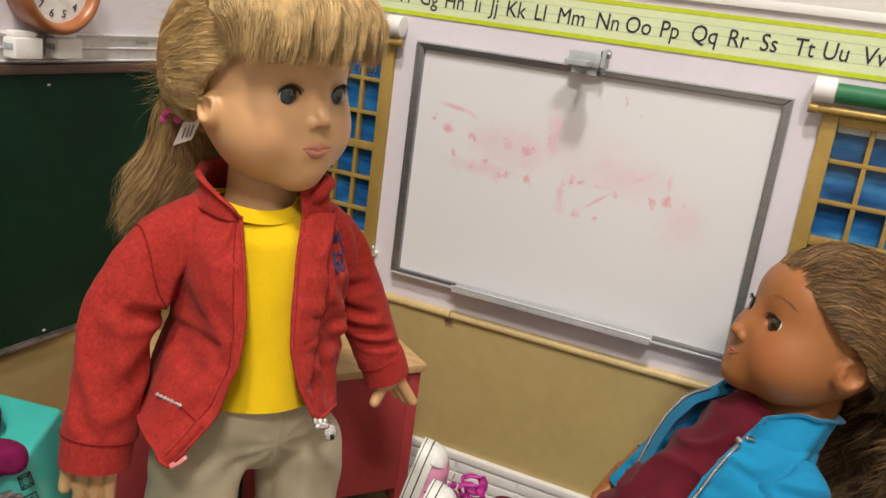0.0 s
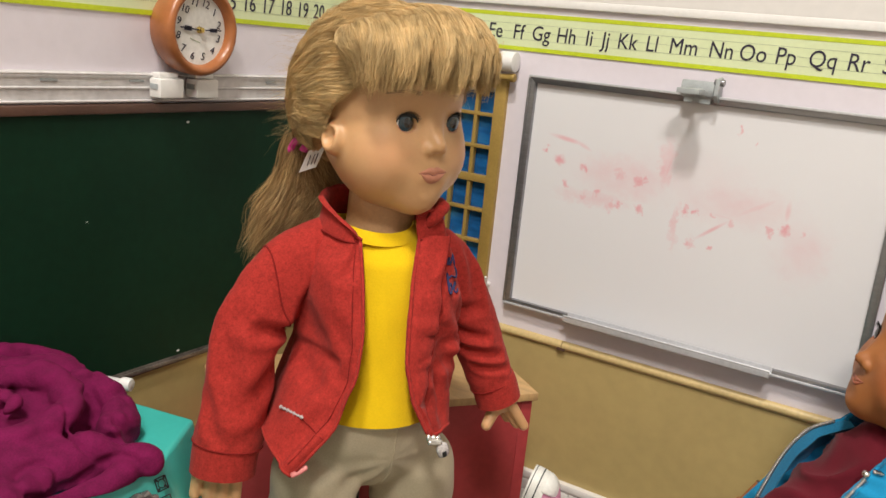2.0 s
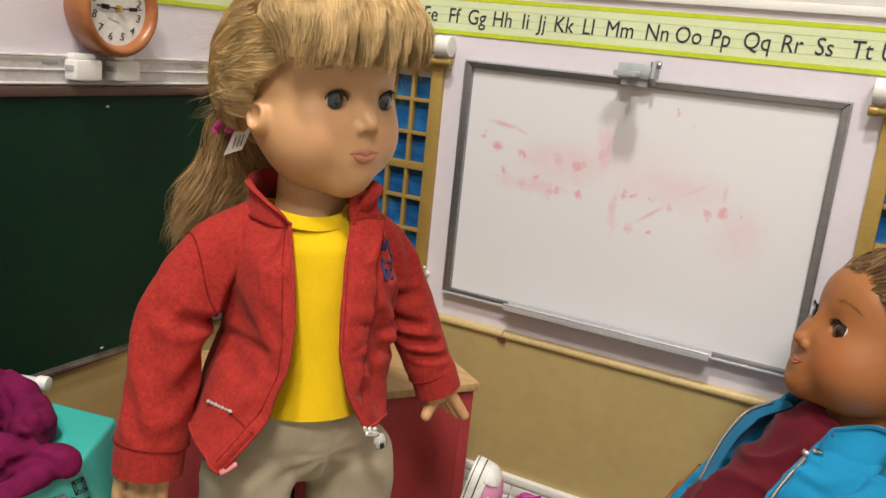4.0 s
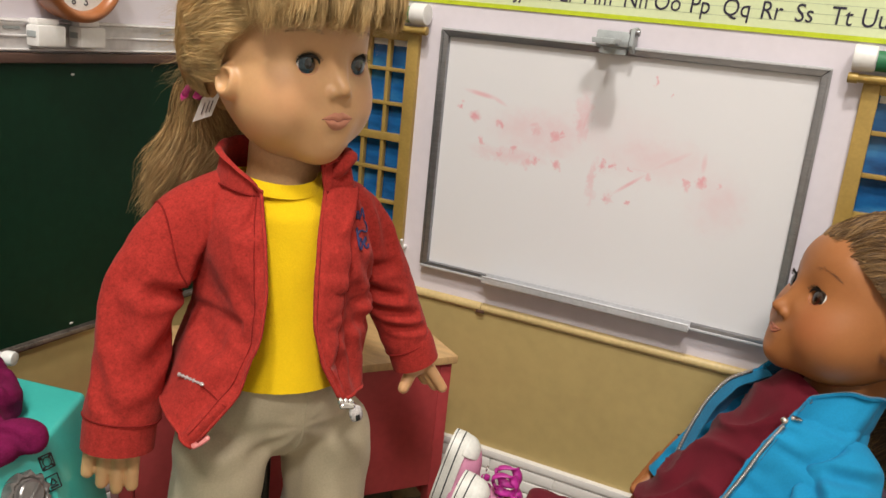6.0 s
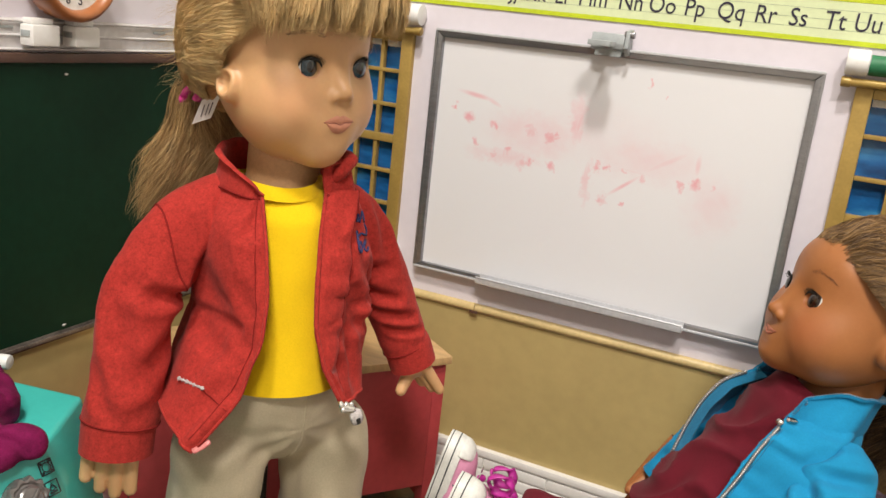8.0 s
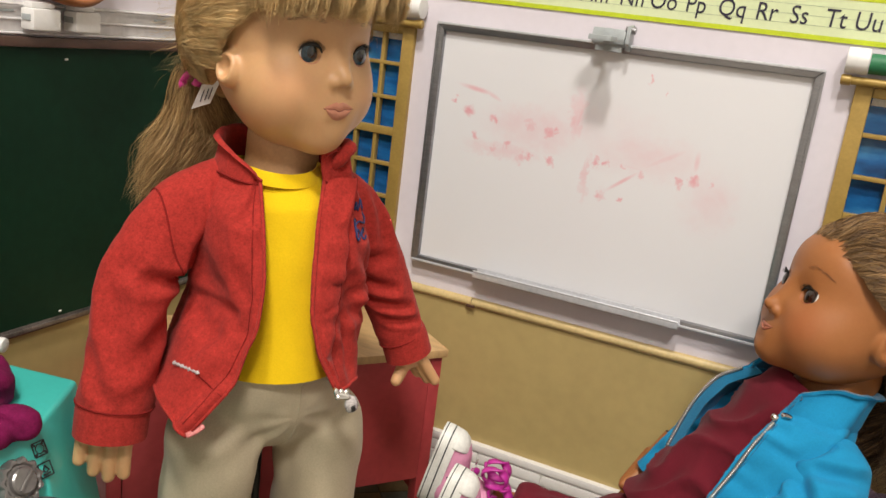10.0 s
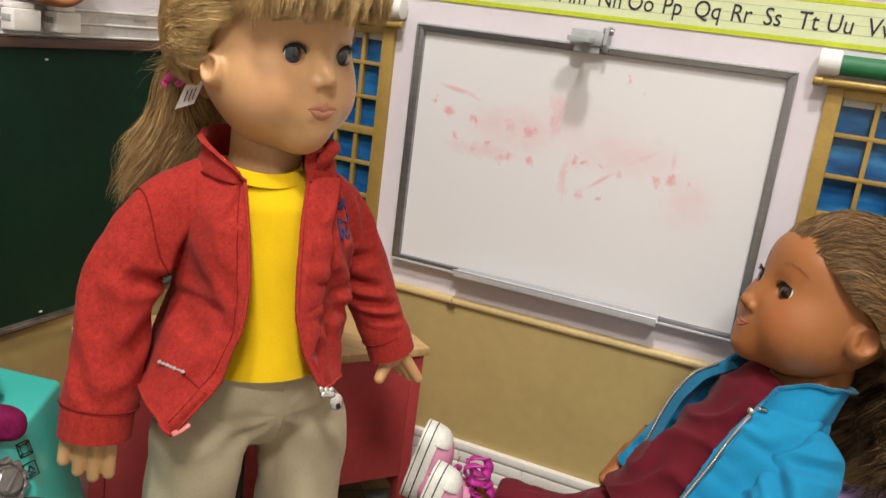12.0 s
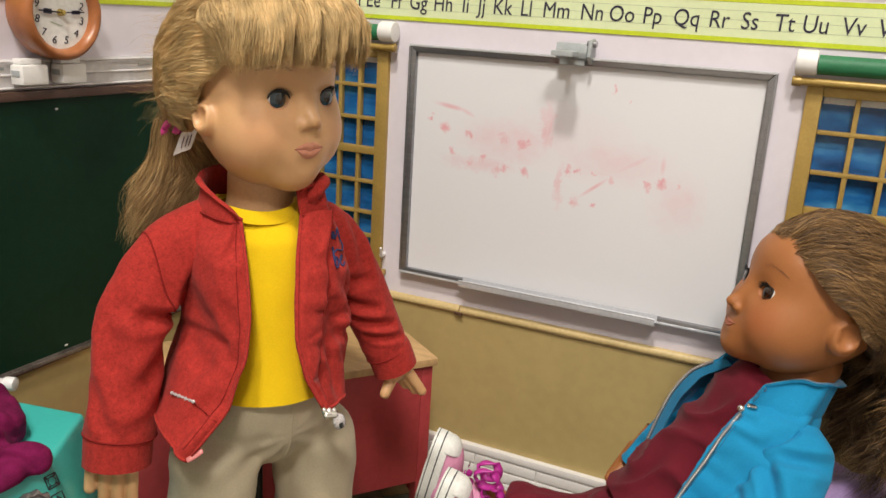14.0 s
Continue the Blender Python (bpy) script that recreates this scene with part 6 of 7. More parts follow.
    ctrl = np.stack([root, np.stack([0.044 * x, (0.036 * depth + 0.004) * drop, 0.0665 * (0.88 + 0.12 * depth) - 0.013 * x**2], -1),
                     np.stack([0.050 * x + 0.5 * lb[lock], (0.044 + 0.020 * depth) * drop, 0.050 - 0.010 * x**2 + 0.004 * depth], -1),
                     np.stack([0.052 * xt + lb[lock], (0.043 + 0.026 * depth) * drop, 0.0300 - 0.002 * x**2 - 0.0012 * x + stop], -1),
                     np.stack([0.051 * xt + lb[lock], (0.039 + 0.022 * depth) * drop, 0.0262 - 0.002 * x**2 - 0.0012 * x + 0.8 * stop], -1)], 1)
    tt = np.linspace(0, 4 - 1e-6, k)
    i = tt.astype(int)
    f = (tt - i)[None, :, None]
    ext = np.concatenate([2 * ctrl[:, :1] - ctrl[:, 1:2], ctrl, 2 * ctrl[:, -1:] - ctrl[:, -2:-1]], 1)
    c0, c1, c2, c3 = ext[:, i], ext[:, i + 1], ext[:, i + 2], ext[:, i + 3]
    p = 0.5 * (2 * c1 + (c2 - c0) * f + (2 * c0 - 5 * c1 + 4 * c2 - c3) * f**2 + (3 * c1 - c0 - 3 * c2 + c3) * f**3)
    p = frizz(p, 0.0024, 0.012, 50)
    p = wild(p, rng, 0.0006, 12)
    strands(s, p, rng.uniform(0.00008, 0.00017, n_), M_HAIR, hm)
    # pony tail, most of it in the blond darkened for shade
    n_ = 11000
    k = 12
    g = np.clip(rng.normal(0, 1, (n_, 3)), -2.2, 2.2)
    centre = spline([tuple(end), (0.023, -0.057, -0.042), (0.025, -0.063, -0.060), (0.033, -0.068, -0.080), (0.042, -0.070, -0.097)], k)
    wide = lerp(np.linspace(0, 1, k), [0, 0.15, 0.5, 0.8, 1], [0.0045, 0.0058, 0.0074, 0.0082, 0.0060])
    p = centre[None] + g[:, None] * wide[None, :, None]
    cut = rng.uniform(0.70, 1.0, n_)
    p = p[:, :1] + (p - p[:, :1]) * (cut[:, None, None] ** np.linspace(0, 1.4, k)[None, :, None])
    inner = (rng.random(n_) < 0.30)[:, None, None] * np.array([-0.013, 0.010, 0.002]) * np.minimum(1, 2 * np.linspace(0, 1, k))[None, :, None]
    p = p + inner
    p = frizz(p, 0.0050, 0.020, 60)
    bend = np.linspace(0, 1, k)[None, :]
    swing = 7 * vnoise(g * 0.01, 0.012, 3)[:, None]
    p[..., 0] += 0.0030 * bend * np.sin(9 * bend + swing)
    p[..., 1] += 0.0030 * bend * np.cos(8 * bend + swing)
    p = wild(p, rng, 0.0010, 10)
    strands(s, p[:6400], rng.uniform(0.00008, 0.00015, 6400), M_HAIR_SHADED, hm)
    strands(s, p[6400:9200], rng.uniform(0.00008, 0.00015, 2800), M_HAIR_SHADED, hm)
    strands(s, p[9200:], rng.uniform(0.00008, 0.00015, 1800), M_HAIR, hm)
    k = 12
    n_ = 600
    d = rng.normal(0, 1, (n_, 3)) * np.array([1, 1, 0.8]) + np.array([0.4, -0.5, 0.4])
    root = on_cap(d * 0.05 + np.array([0, -0.008, 0.012]), size, np.full(n_, 0.03))
    root = root[(root[:, 1] < -0.002 + 0.75 * root[:, 2]) & (root[:, 2] > -0.03)]
    n_ = len(root)
    out = (root - np.array([0, -0.008, 0.012])) * rng.uniform(0.08, 0.26, (n_, 1)) + np.array([0.002, -0.010, -0.008]) * rng.uniform(0.3, 1.5, (n_, 1))
    p = root[:, None] + out[:, None] * t
    strands(s, frizz(p, 0.006, 0.010, 70), 0.00005, M_HAIR, hm)
    # hair band and paper tag
    tube(s, np.stack([end[0] + 0.0085 * np.cos(np.linspace(0, 6.28, 20)), end[1] + 0.002 + 0.006 * np.sin(np.linspace(0, 6.28, 20)), end[2] + 0.008 * np.sin(np.linspace(0, 6.28, 20))], -1), 0.0028, M_PINK, 8, hm)
    o = np.array([0.0360, -0.0250, -0.0280])
    ux, uz = np.array([-0.0068, 0.0040, 0.0030]), np.array([0.0022, -0.0040, -0.0108])
    g = np.linspace(-0.65, 0.65, 6)
    sheet = o + ux * g[:, None, None] + uz * g[None, :, None] + np.array([0.0008, 0.0016, 0]) * (g**2)[:, None, None]
    shell(s, sheet, M_PAPER, 0.0003, False, hm)
    for w in (-0.25, 0.05, 0.30):
        tube(s, np.stack([o + ux * (w + 0.10 * h) + uz * h + np.array([0.0006, 0.0012, 0]) for h in (-0.30, 0.0, 0.35)]), 0.00025, M_INK, 4, hm)
    tube(s, np.stack([o + np.array([0.003, -0.006, 0.004]), o + np.array([-0.001, -0.008, 0.008]), o + np.array([-0.006, -0.012, 0.009])]), 0.0026, M_PINK, 8, hm, 0.4)
    ob = new("standing_doll", s.mesh("standing_doll"))
    tagged(ob, "standing blond play doll in red jacket, yellow shirt, khaki trousers", "doll")


standing_doll()


# ---- wire stand behind the doll ----
def doll_stand():
    o = M1 @ Vector((0.006, -0.018, 0))
    k = thing("doll_stand", "black metal doll stand behind the standing doll", "stand", tuple(o))
    part("base", rod((o.x, o.y, 0.0), (o.x, o.y, 0.004), 0.045, seg=40, bevel=0.001), M_BLACKMETAL, k)
    for dx in (-0.006, 0.008):
        b = M1 @ Vector((0.006 + dx, -0.018, 0))
        part("post", rod((b.x, b.y, 0.003), (b.x, b.y, 0.19), 0.0035, seg=14), M_BLACKMETAL, k)


doll_stand()


# ---- reclining doll ----
SEAT = Matrix(((-0.4311, -0.9023, 0, 0.353), (0.9023, -0.4311, 0, -0.117), (0, 0, 1, 0), (0, 0, 0, 1)))   # x its right, y ahead, z up
TRUNK = SEAT @ pose(0, 0, 0.215, 33.5)
CROWN = SEAT @ pose(0, -0.016, 0.274, 0, 0, -1) @ pose(0, 0, 0, 17)
VISAGE = CROWN @ Matrix.Diagonal((0.90, 0.94, 1, 1))


def shoe(s, m):
    """Canvas shoe with the sole in the xz plane, toe up, sole facing +y; origin at the sole's middle."""
    th = np.linspace(0, 2 * np.pi, 48, endpoint=False)
    c, d = np.cos(th), np.sin(th)
    ring = np.stack([0.0165 * np.sign(c) * np.abs(c) ** 0.8 * (1 + 0.10 * d), 0 * th, 0.0365 * np.sign(d) * np.abs(d) ** 0.85], -1)

    def band(y0, y1, f0, f1, material):
        rows = np.stack([ring * np.array([f, 1, f]) + np.array([0, y, 0]) for y, f in ((y0, f0), ((y0 + y1) / 2, (f0 + f1) / 2), (y1, f1))], 1)
        s.add(rows, grid_faces(48, 3, True), material, m)

    band(0.0065, 0.0048, 0.985, 0.995, M_SOLE)
    band(0.0048, 0.0040, 0.995, 0.995, M_BLACKPRINT)
    band(0.0040, -0.0015, 0.995, 1.0, M_SOLE)
    band(-0.0015, -0.0026, 1.0, 1.0, M_BLACKPRINT)
    band(-0.0026, -0.0085, 1.0, 0.97, M_SOLE)
    for y, turn in ((0.0065, 1), (-0.0085, -1)):
        f = np.linspace(0.99, 0.02, 6)
        rows = np.stack([ring * np.array([k, 1, k]) + np.array([0, y, 0]) for k in f], 1)
        s.add(rows, grid_faces(48, 6, True)[:, ::turn], M_SOLE, m)

    def upper(p):
        d = ell(p, (0, -0.008, 0.004), (0.0148, 0.0165, 0.031))
        d = join(d, cap(p, (0, -0.018, -0.016), (0, -0.042, -0.017), 0.0165, 0.0165), 0.010)
        d = carve(d, cap(p, (0, -0.030, -0.017), (0, -0.060, -0.017), 0.0135), 0.002)
        return np.maximum(d, p[..., 1] + 0.006)

    v, q = nets(upper, (-0.022, -0.062, -0.038), (0.022, 0.0, 0.040), 0.0014)
    s.add(v, q, M_SHOE, m)
    toe = nets(lambda p: np.maximum(np.maximum(ell(p, (0, -0.007, 0.019), (0.0156, 0.0135, 0.0170)), p[..., 1] + 0.006), 0.021 - p[..., 2] + 18 * p[..., 0] ** 2), (-0.02, -0.03, 0.01), (0.02, 0.0, 0.04), 0.0012)
    s.add(*toe, M_SOLE, m)
    patch = nets(lambda p: np.maximum(ell(p, (0, -0.0085, 0.004), (0.0154, 0.0171, 0.0316)), np.maximum(np.abs(p[..., 2] + 0.010) - 0.011, np.maximum(p[..., 1] + 0.009, 0.009 - np.abs(p[..., 0])))), (-0.02, -0.034, -0.03), (0.02, 0.0, 0.01), 0.0014)
    s.add(*patch, M_CHECK, m)
    for i in range(4):
        z = 0.011 - 0.0075 * i
        y = -0.026 - 0.0030 * i
        for sx in (-1, 1):
            a = np.linspace(0, 2 * np.pi, 14)
            tube(s, np.stack([sx * 0.0075 + 0.0022 * np.cos(a), y - 0.0022 + 0 * a, z + 0.0022 * np.sin(a)], -1), 0.0006, M_CHROME, 6, m)
        tube(s, spline([(-0.0075, y - 0.001, z), (-0.003, y - 0.0060, z - 0.002), (0.003, y - 0.0062, z - 0.0045), (0.0075, y - 0.003, z - 0.007)], 12), 0.0024, M_LACE, 8, m, 0.45, ref=(0, 1, 0))
    for x, y, z, r, turn in ((-0.009, -0.046, 0.014, 0.0085, 0.3), (-0.010, -0.056, 0.000, 0.0080, 1.4), (-0.008, -0.050, -0.014, 0.0078, 2.6), (0.008, -0.046, 0.012, 0.0085, 0.6), (0.010, -0.053, -0.006, 0.0080, 2.0)):
        a = np.linspace(0, 5.6, 20) + turn
        r = 1.25 * r
        loop = np.stack([x + 0.0012 * a - 0.003, y + r * np.cos(a), z + 0.8 * r * np.sin(a)], -1)
        tube(s, loop, 0.0046, M_LACE, 8, m, 0.35, ref=(0, 1, 0.3))


def teeth(s, path, m, n=130):
    p = spline(path, n)
    tube(s, p, np.where(np.arange(n) % 3 == 0, 0.0006, 0.0016), M_ZIP, 6, m)


def reclining_doll():
    s = Sculpt()
    blushed(M_SKIN2, [(VISAGE @ Vector((x, 0.036, -0.014)), 0.024, 0.5) for x in (-0.027, 0.027)], (0.37, 0.105, 0.045))
    face(s, VISAGE, M_SKIN2, M_LIP2, M_BROW2, M_IRIS2, (-0.02, 0.0), MOULD2, 47, 0.0190, smile=0.0022, full=0.42)
    v, q = nets(lambda p: cap(p, (0, -0.008, -0.025), (0, -0.010, 0.030), 0.0225, 0.0205), (-0.04, -0.045, -0.05), (0.04, 0.03, 0.045), 0.002)
    s.add(v, q, M_SKIN2, TRUNK)
    # maroon shirt
    zz = np.linspace(0.006, -0.130, 60)
    th = np.linspace(0, 2 * np.pi, 80, endpoint=False)
    a = lerp(-zz, [-0.006, 0.004, 0.016, 0.06, 0.130], [0.0265, 0.031, 0.0360, 0.0400, 0.046])
    b = lerp(-zz, [-0.006, 0.004, 0.016, 0.06, 0.130], [0.0260, 0.029, 0.0325, 0.0350, 0.040])
    wider = 1 + (0.17 * np.clip(np.sin(th), 0, 1) - 0.07 * np.clip(-np.sin(th), 0, 1))[:, None] * lerp(zz, [-0.13, -0.03, -0.005], [0.6, 1, 0])[None]
    p = np.stack([a[None] * wider * np.sin(th)[:, None], -0.004 + b[None] * np.cos(th)[:, None], zz[None] + 0 * th[:, None]], -1)
    w = 0.8 - 1.6 * np.abs(np.sin(82 * (zz[None] + 0.42 * p[..., 0]) + 0.9 * np.sin(p[..., 0] * 60) + 2.2 * vnoise(p, 0.035, 4))) ** 0.6 * lerp(zz, [-0.13, -0.10, -0.03, 0.0], [0.6, 1, 1, 0.1])[None] * (p[..., 1] > 0)
    p = p + normals_of(p, True) * (0.0038 * w)[..., None]
    p = folded(p, 0.0016, 0.020, 14, (0.5, 1, 1.2), True)
    shell(s, p, M_MAROON, 0.001, True, TRUNK)
    # skirt over the lap
    def skirt(p):
        d = ell(p, (0.0, 0.076, 0.078), (0.052, 0.050, 0.044))
        d = join(d, cap(p, (0.004, 0.090, 0.072), (0.042, 0.158, 0.072), 0.040, 0.029), 0.015)
        fold = 1 - 2 * np.abs(vnoise(p * np.array([1.3, 0.6, 1]), 0.020, 8))
        d = d + 0.0036 * fold - 0.002 * vnoise(p, 0.012, 6)
        return np.maximum(np.maximum(d, p[..., 1] * 0.94 + p[..., 0] * 0.33 - 0.176), 0.020 - p[..., 2])

    v, q = nets(skirt, (-0.07, 0.02, 0.016), (0.09, 0.195, 0.145), 0.0020)
    s.add(v, q, M_MAROON, SEAT)
    for x0, x1, z in ((0.052, 0.070, 0.072), (0.024, 0.036, 0.062)):
        v, q = nets(lambda p: cap(p, (x0, 0.150, z), (x1, 0.205, z - 0.004), 0.0150, 0.0125), (x0 - 0.03, 0.12, z - 0.03), (x1 + 0.03, 0.225, z + 0.03), 0.002)
        s.add(v, q, M_SKIN2, SEAT)
    shoe(s, SEAT @ pose(0.069, 0.2290, 0.0985, 13, 0, -14) @ Matrix.Scale(0.93, 4))
    shoe(s, SEAT @ pose(0.036, 0.2215, 0.0830, 14, 0, -18) @ Matrix.Scale(0.93, 4))
    # blue jacket, wide open
    t5 = [0, 0.2, 0.4, 0.6, 0.8, 1.0]
    body = coat_body((0.0, -0.02, -0.118), ((t5, [0.034, 0.044, 0.0455, 0.0440, 0.0410, 0.0385]), (t5, [0.020, 0.0265, 0.0270, 0.0230, 0.0170, 0.0100])),
                     ((t5, [-0.029, -0.0365, -0.0400, -0.0430, -0.0450, -0.0455]), (t5, [0.0200, 0.0255, 0.0265, 0.0240, 0.0215, 0.0200])),
                     (t5, [0.037, 0.053, 0.057, 0.059, 0.061, 0.063]), (t5, [0.037, 0.053, 0.057, 0.060, 0.062, 0.063]), (t5, [0.027, 0.034, 0.038, 0.041, 0.043, 0.045]), 0.0, 44, 20, puff=(0.007, 0.0075), side_out=0.88)
    pinned = np.zeros(body.shape[:2], bool)
    pinned[:, :1] = pinned[:1] = pinned[-1:] = True
    body[..., 2] += lerp(body[..., 1], [-0.030, -0.012, 0.018], [0.012, 0.009, -0.007]) * (np.linspace(1, 0, body.shape[1]) ** 1.5)[None]
    first = np.hypot(body[..., 0], body[..., 1] + 0.004)

    def off_chest(x):
        d = np.hypot(x[..., 0], x[..., 1] + 0.004)
        k = np.clip(d, 0.97 * first, 1.06 * first) / d
        out = x.copy()
        out[..., 0] = x[..., 0] * k
        out[..., 1] = (x[..., 1] + 0.004) * k - 0.004
        return out

    body = settle(body, 1.07, 1.08, pinned, off_chest, False, 80, 0.0, 0.3, 0.0030, 0.024)
    body = refine(body, 90, 46)
    shell(s, body, M_BLUE, 0.0016, False, TRUNK, M_BLUEDARK)
    n = normals_of(body)
    # facing tapes and zip teeth on both edges
    for i, sgn in ((0, 1), (-1, -1)):
        e = body[i]
        tube(s, e[::2], 0.0013, M_BLUE, 6, TRUNK)
    teeth(s, spline(body[-10, 6::8] + n[-10, 6::8] * 0.0014, 60), TRUNK, 150)
    tube(s, body[-13, 6::2] + n[-13, 6::2] * 0.0001, 0.0003, M_BLUEDARK, 5, TRUNK)
    teeth(s, spline(body[0, 3::7] + np.array([0.0, 0.0022, 0]), 60), TRUNK, 150)
    tape = np.stack([body[0] + np.array([-0.0085, -0.0020, 0]), body[0] + np.array([-0.0035, 0.0005, 0]), body[0] + np.array([0.0, 0.0012, 0])], 0)
    shell(s, tape, M_BLUEDARK, 0.0010, False, TRUNK)
    # snap and zip end at the near edge's top
    ball(s, body[-6, 5] + n[-6, 5] * 0.0016, 0.0026, (0, 1, 0), ((100, M_CHROME),), TRUNK)
    tube(s, spline([body[-11, 4] + n[-11, 4] * 0.002, body[-17, 3] + n[-17, 3] * 0.002], 12), [0.001, 0.002, 0.001, 0.002, 0.001, 0.0022, 0.001, 0.002, 0.0012, 0.0016, 0.001, 0.0008], M_CHROME, 7, TRUNK)
    # collar
    u = np.linspace(0, 1, len(body))
    high = lerp(u, [0, 0.08, 0.3, 0.5, 0.7, 0.92, 1], [0.45, 0.8, 1.1, 1.3, 1.25, 0.6, 0.15])
    foot = body[:, 1]
    inward = np.array([0, -0.006, 0]) - foot
    inward[:, 2] = 0
    inward /= np.linalg.norm(inward, axis=1, keepdims=True)
    rows = [foot + np.array([0, 0, 1]) * (h * high)[:, None] + inward * (lean * high)[:, None] for h, lean in ((-0.003, -0.0008), (0.002, -0.0004), (0.008, 0.0012), (0.014, 0.0026), (0.0172, 0.0030), (0.0180, 0.0026), (0.0176, 0.0018))]
    shell(s, folded(np.stack(rows, 1), 0.0009, 0.014, 12)[::-1], M_BLUE, 0.0020, False, TRUNK, M_BLUEDARK)
    # sleeves and far forearm
    sleeve(s, [(-0.032, -0.018, -0.008), (-0.047, -0.022, -0.024), (-0.063, -0.020, -0.054), (-0.069, -0.011, -0.088), (-0.069, 0.004, -0.122)], ([0, 0.15, 0.4, 0.7, 1], [0.014, 0.0215, 0.0235, 0.0235, 0.0225]), M_BLUE, TRUNK, 0.9,
           ((-200, 0.24, -110, 0.32, 0.0046, 0.0040), (-85, 0.34, -165, 0.58, 0.0046, 0.0056), (-215, 0.46, -150, 0.66, 0.0050, 0.0040), (-80, 0.58, -150, 0.76, 0.0046, 0.0044), (-120, 0.10, -80, 0.26, 0.0046, 0.0040), (-190, 0.72, -130, 0.88, 0.0046, 0.0032), (-60, 0.20, -70, 0.48, 0.0045, 0.0044)))
    sleeve(s, [(0.034, -0.012, -0.006), (0.048, -0.013, -0.024), (0.058, -0.012, -0.054), (0.062, -0.007, -0.085), (0.061, -0.004, -0.106)], ([0, 0.15, 0.4, 0.7, 1], [0.017, 0.0235, 0.0235, 0.0215, 0.0200]), M_BLUE, TRUNK, 2.1, ((-170, 0.3, -80, 0.5, 0.004, 0.003), (-160, 0.6, -60, 0.8, 0.004, 0.0025)))
    hand(s, TRUNK, (0.063, 0.006, -0.104), (0.056, 0.004, -0.156), (0.052, 0.016, -0.140), M_SKIN2, (0.0045, 0.0040, 0))
    hand(s, TRUNK, (-0.066, 0.008, -0.118), (-0.060, 0.036, -0.158), (-0.050, 0.026, -0.150), M_SKIN2, (0.0045, 0.0040, 0))
    # hair: combed back from the brow, wavy and long behind
    size = (0.0500, 0.0545, 0.0530)
    cap_hair(s, CROWN, size, (-0.0245, 1.72), M_HAIR2_DEEP, -0.030, 5)
    rng = np.random.default_rng(21)
    k = 14
    t = np.linspace(0, 1, k)[None, :, None]
    n_ = 10500
    z = rng.uniform(0.000, 0.042, n_)
    y = -0.0265 + 1.72 * z + rng.uniform(-0.006, 0.005, n_)
    back = rng.random(n_) < 0.35
    y = np.where(back, rng.uniform(-0.03, 0.03, n_), y)
    z = np.where(back, 0.060, z)
    sx = np.where(rng.random(n_) < 0.35, 1, -1)
    yy, zz2 = (y + 0.008) / size[1], (z - 0.012) / size[2]
    x = sx * size[0] * np.sqrt(np.maximum(0.0, 1 - yy**2 - zz2**2)) + np.where(z > 0.036, rng.uniform(-0.012, 0.012, n_), 0) + np.where(back, rng.uniform(-0.036, 0.036, n_), 0)
    root = np.stack([x, y, z], -1)
    e = np.array([0.0, -0.064, -0.006]) + rng.normal(0, 1, (n_, 3)) * np.array([0.024, 0.004, 0.016])
    e[:, 0] += 0.4 * x
    mid = root * 0.5 + e * 0.5 + np.stack([0.6 * x, -0.012 + 0 * x, 0.020 + 0.5 * np.maximum(z, 0)], -1)
    p = root[:, None] * (1 - t) ** 2 + 2 * mid[:, None] * t * (1 - t) + e[:, None] * t**2
    lift = rng.uniform(0.005, 0.05, n_)[:, None] + 0.05 * np.sin(np.pi * np.minimum(1, t[..., 0] * 1.1))
    p = on_cap(p, size, lift)
    phase = 6 * vnoise(root, 0.02, 3)[:, None]
    p[..., 2] += 0.0016 * np.sin(t[..., 0] * 22 + phase)
    p = frizz(p, 0.0022, 0.012, 80)
    p = frizz(p, 0.0007, 0.0035, 82)
    third = n_ // 3
    strands(s, p[:third], rng.uniform(0.00012, 0.00024, third), M_HAIR2_DEEP, CROWN)
    strands(s, p[third:], rng.uniform(0.00012, 0.00024, n_ - third), M_HAIR2, CROWN)
    # long curls down the back
    n_, k = 5200, 22
    t = np.linspace(0, 1, k)[None, :]
    lock = rng.integers(0, 46, n_)
    lr = np.random.default_rng(5)
    lx, ly, lp, lf, ll = lr.uniform(-0.066, 0.050, 46), lr.uniform(-0.016, 0.018, 46), lr.uniform(0, 6.28, 46), lr.uniform(16, 26, 46), lr.uniform(0.11, 0.160, 46)
    x0, y0, ph, fr, ln = lx[lock] + rng.normal(0, 0.0030, n_), ly[lock] + rng.normal(0, 0.0030, n_), lp[lock] + rng.normal(0, 0.25, n_), lf[lock], ll[lock] * rng.uniform(0.85, 1.05, n_)
    amp = 0.0058 * np.minimum(1, t * 3)
    p = np.stack([x0[:, None] * (0.75 + 0.35 * t) + amp * np.sin(fr[:, None] * t + ph[:, None]), -0.066 + y0[:, None] * (0.5 + t) - 0.010 * np.sin(2.6 * t) + amp * np.cos(fr[:, None] * t + ph[:, None]), 0.300 - ln[:, None] * t + 0 * x0[:, None]], -1)
    p[..., 1] -= 0.012
    p = frizz(p, 0.0015, 0.006, 90)
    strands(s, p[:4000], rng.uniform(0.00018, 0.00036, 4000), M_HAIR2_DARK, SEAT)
    strands(s, p[4000:], rng.uniform(0.00018, 0.00036, 1200), M_HAIR2, SEAT)
    ob = new("reclining_doll", s.mesh("reclining_doll"))
    tagged(ob, "reclining brown-haired play doll in blue jacket and maroon dress", "doll")


reclining_doll()


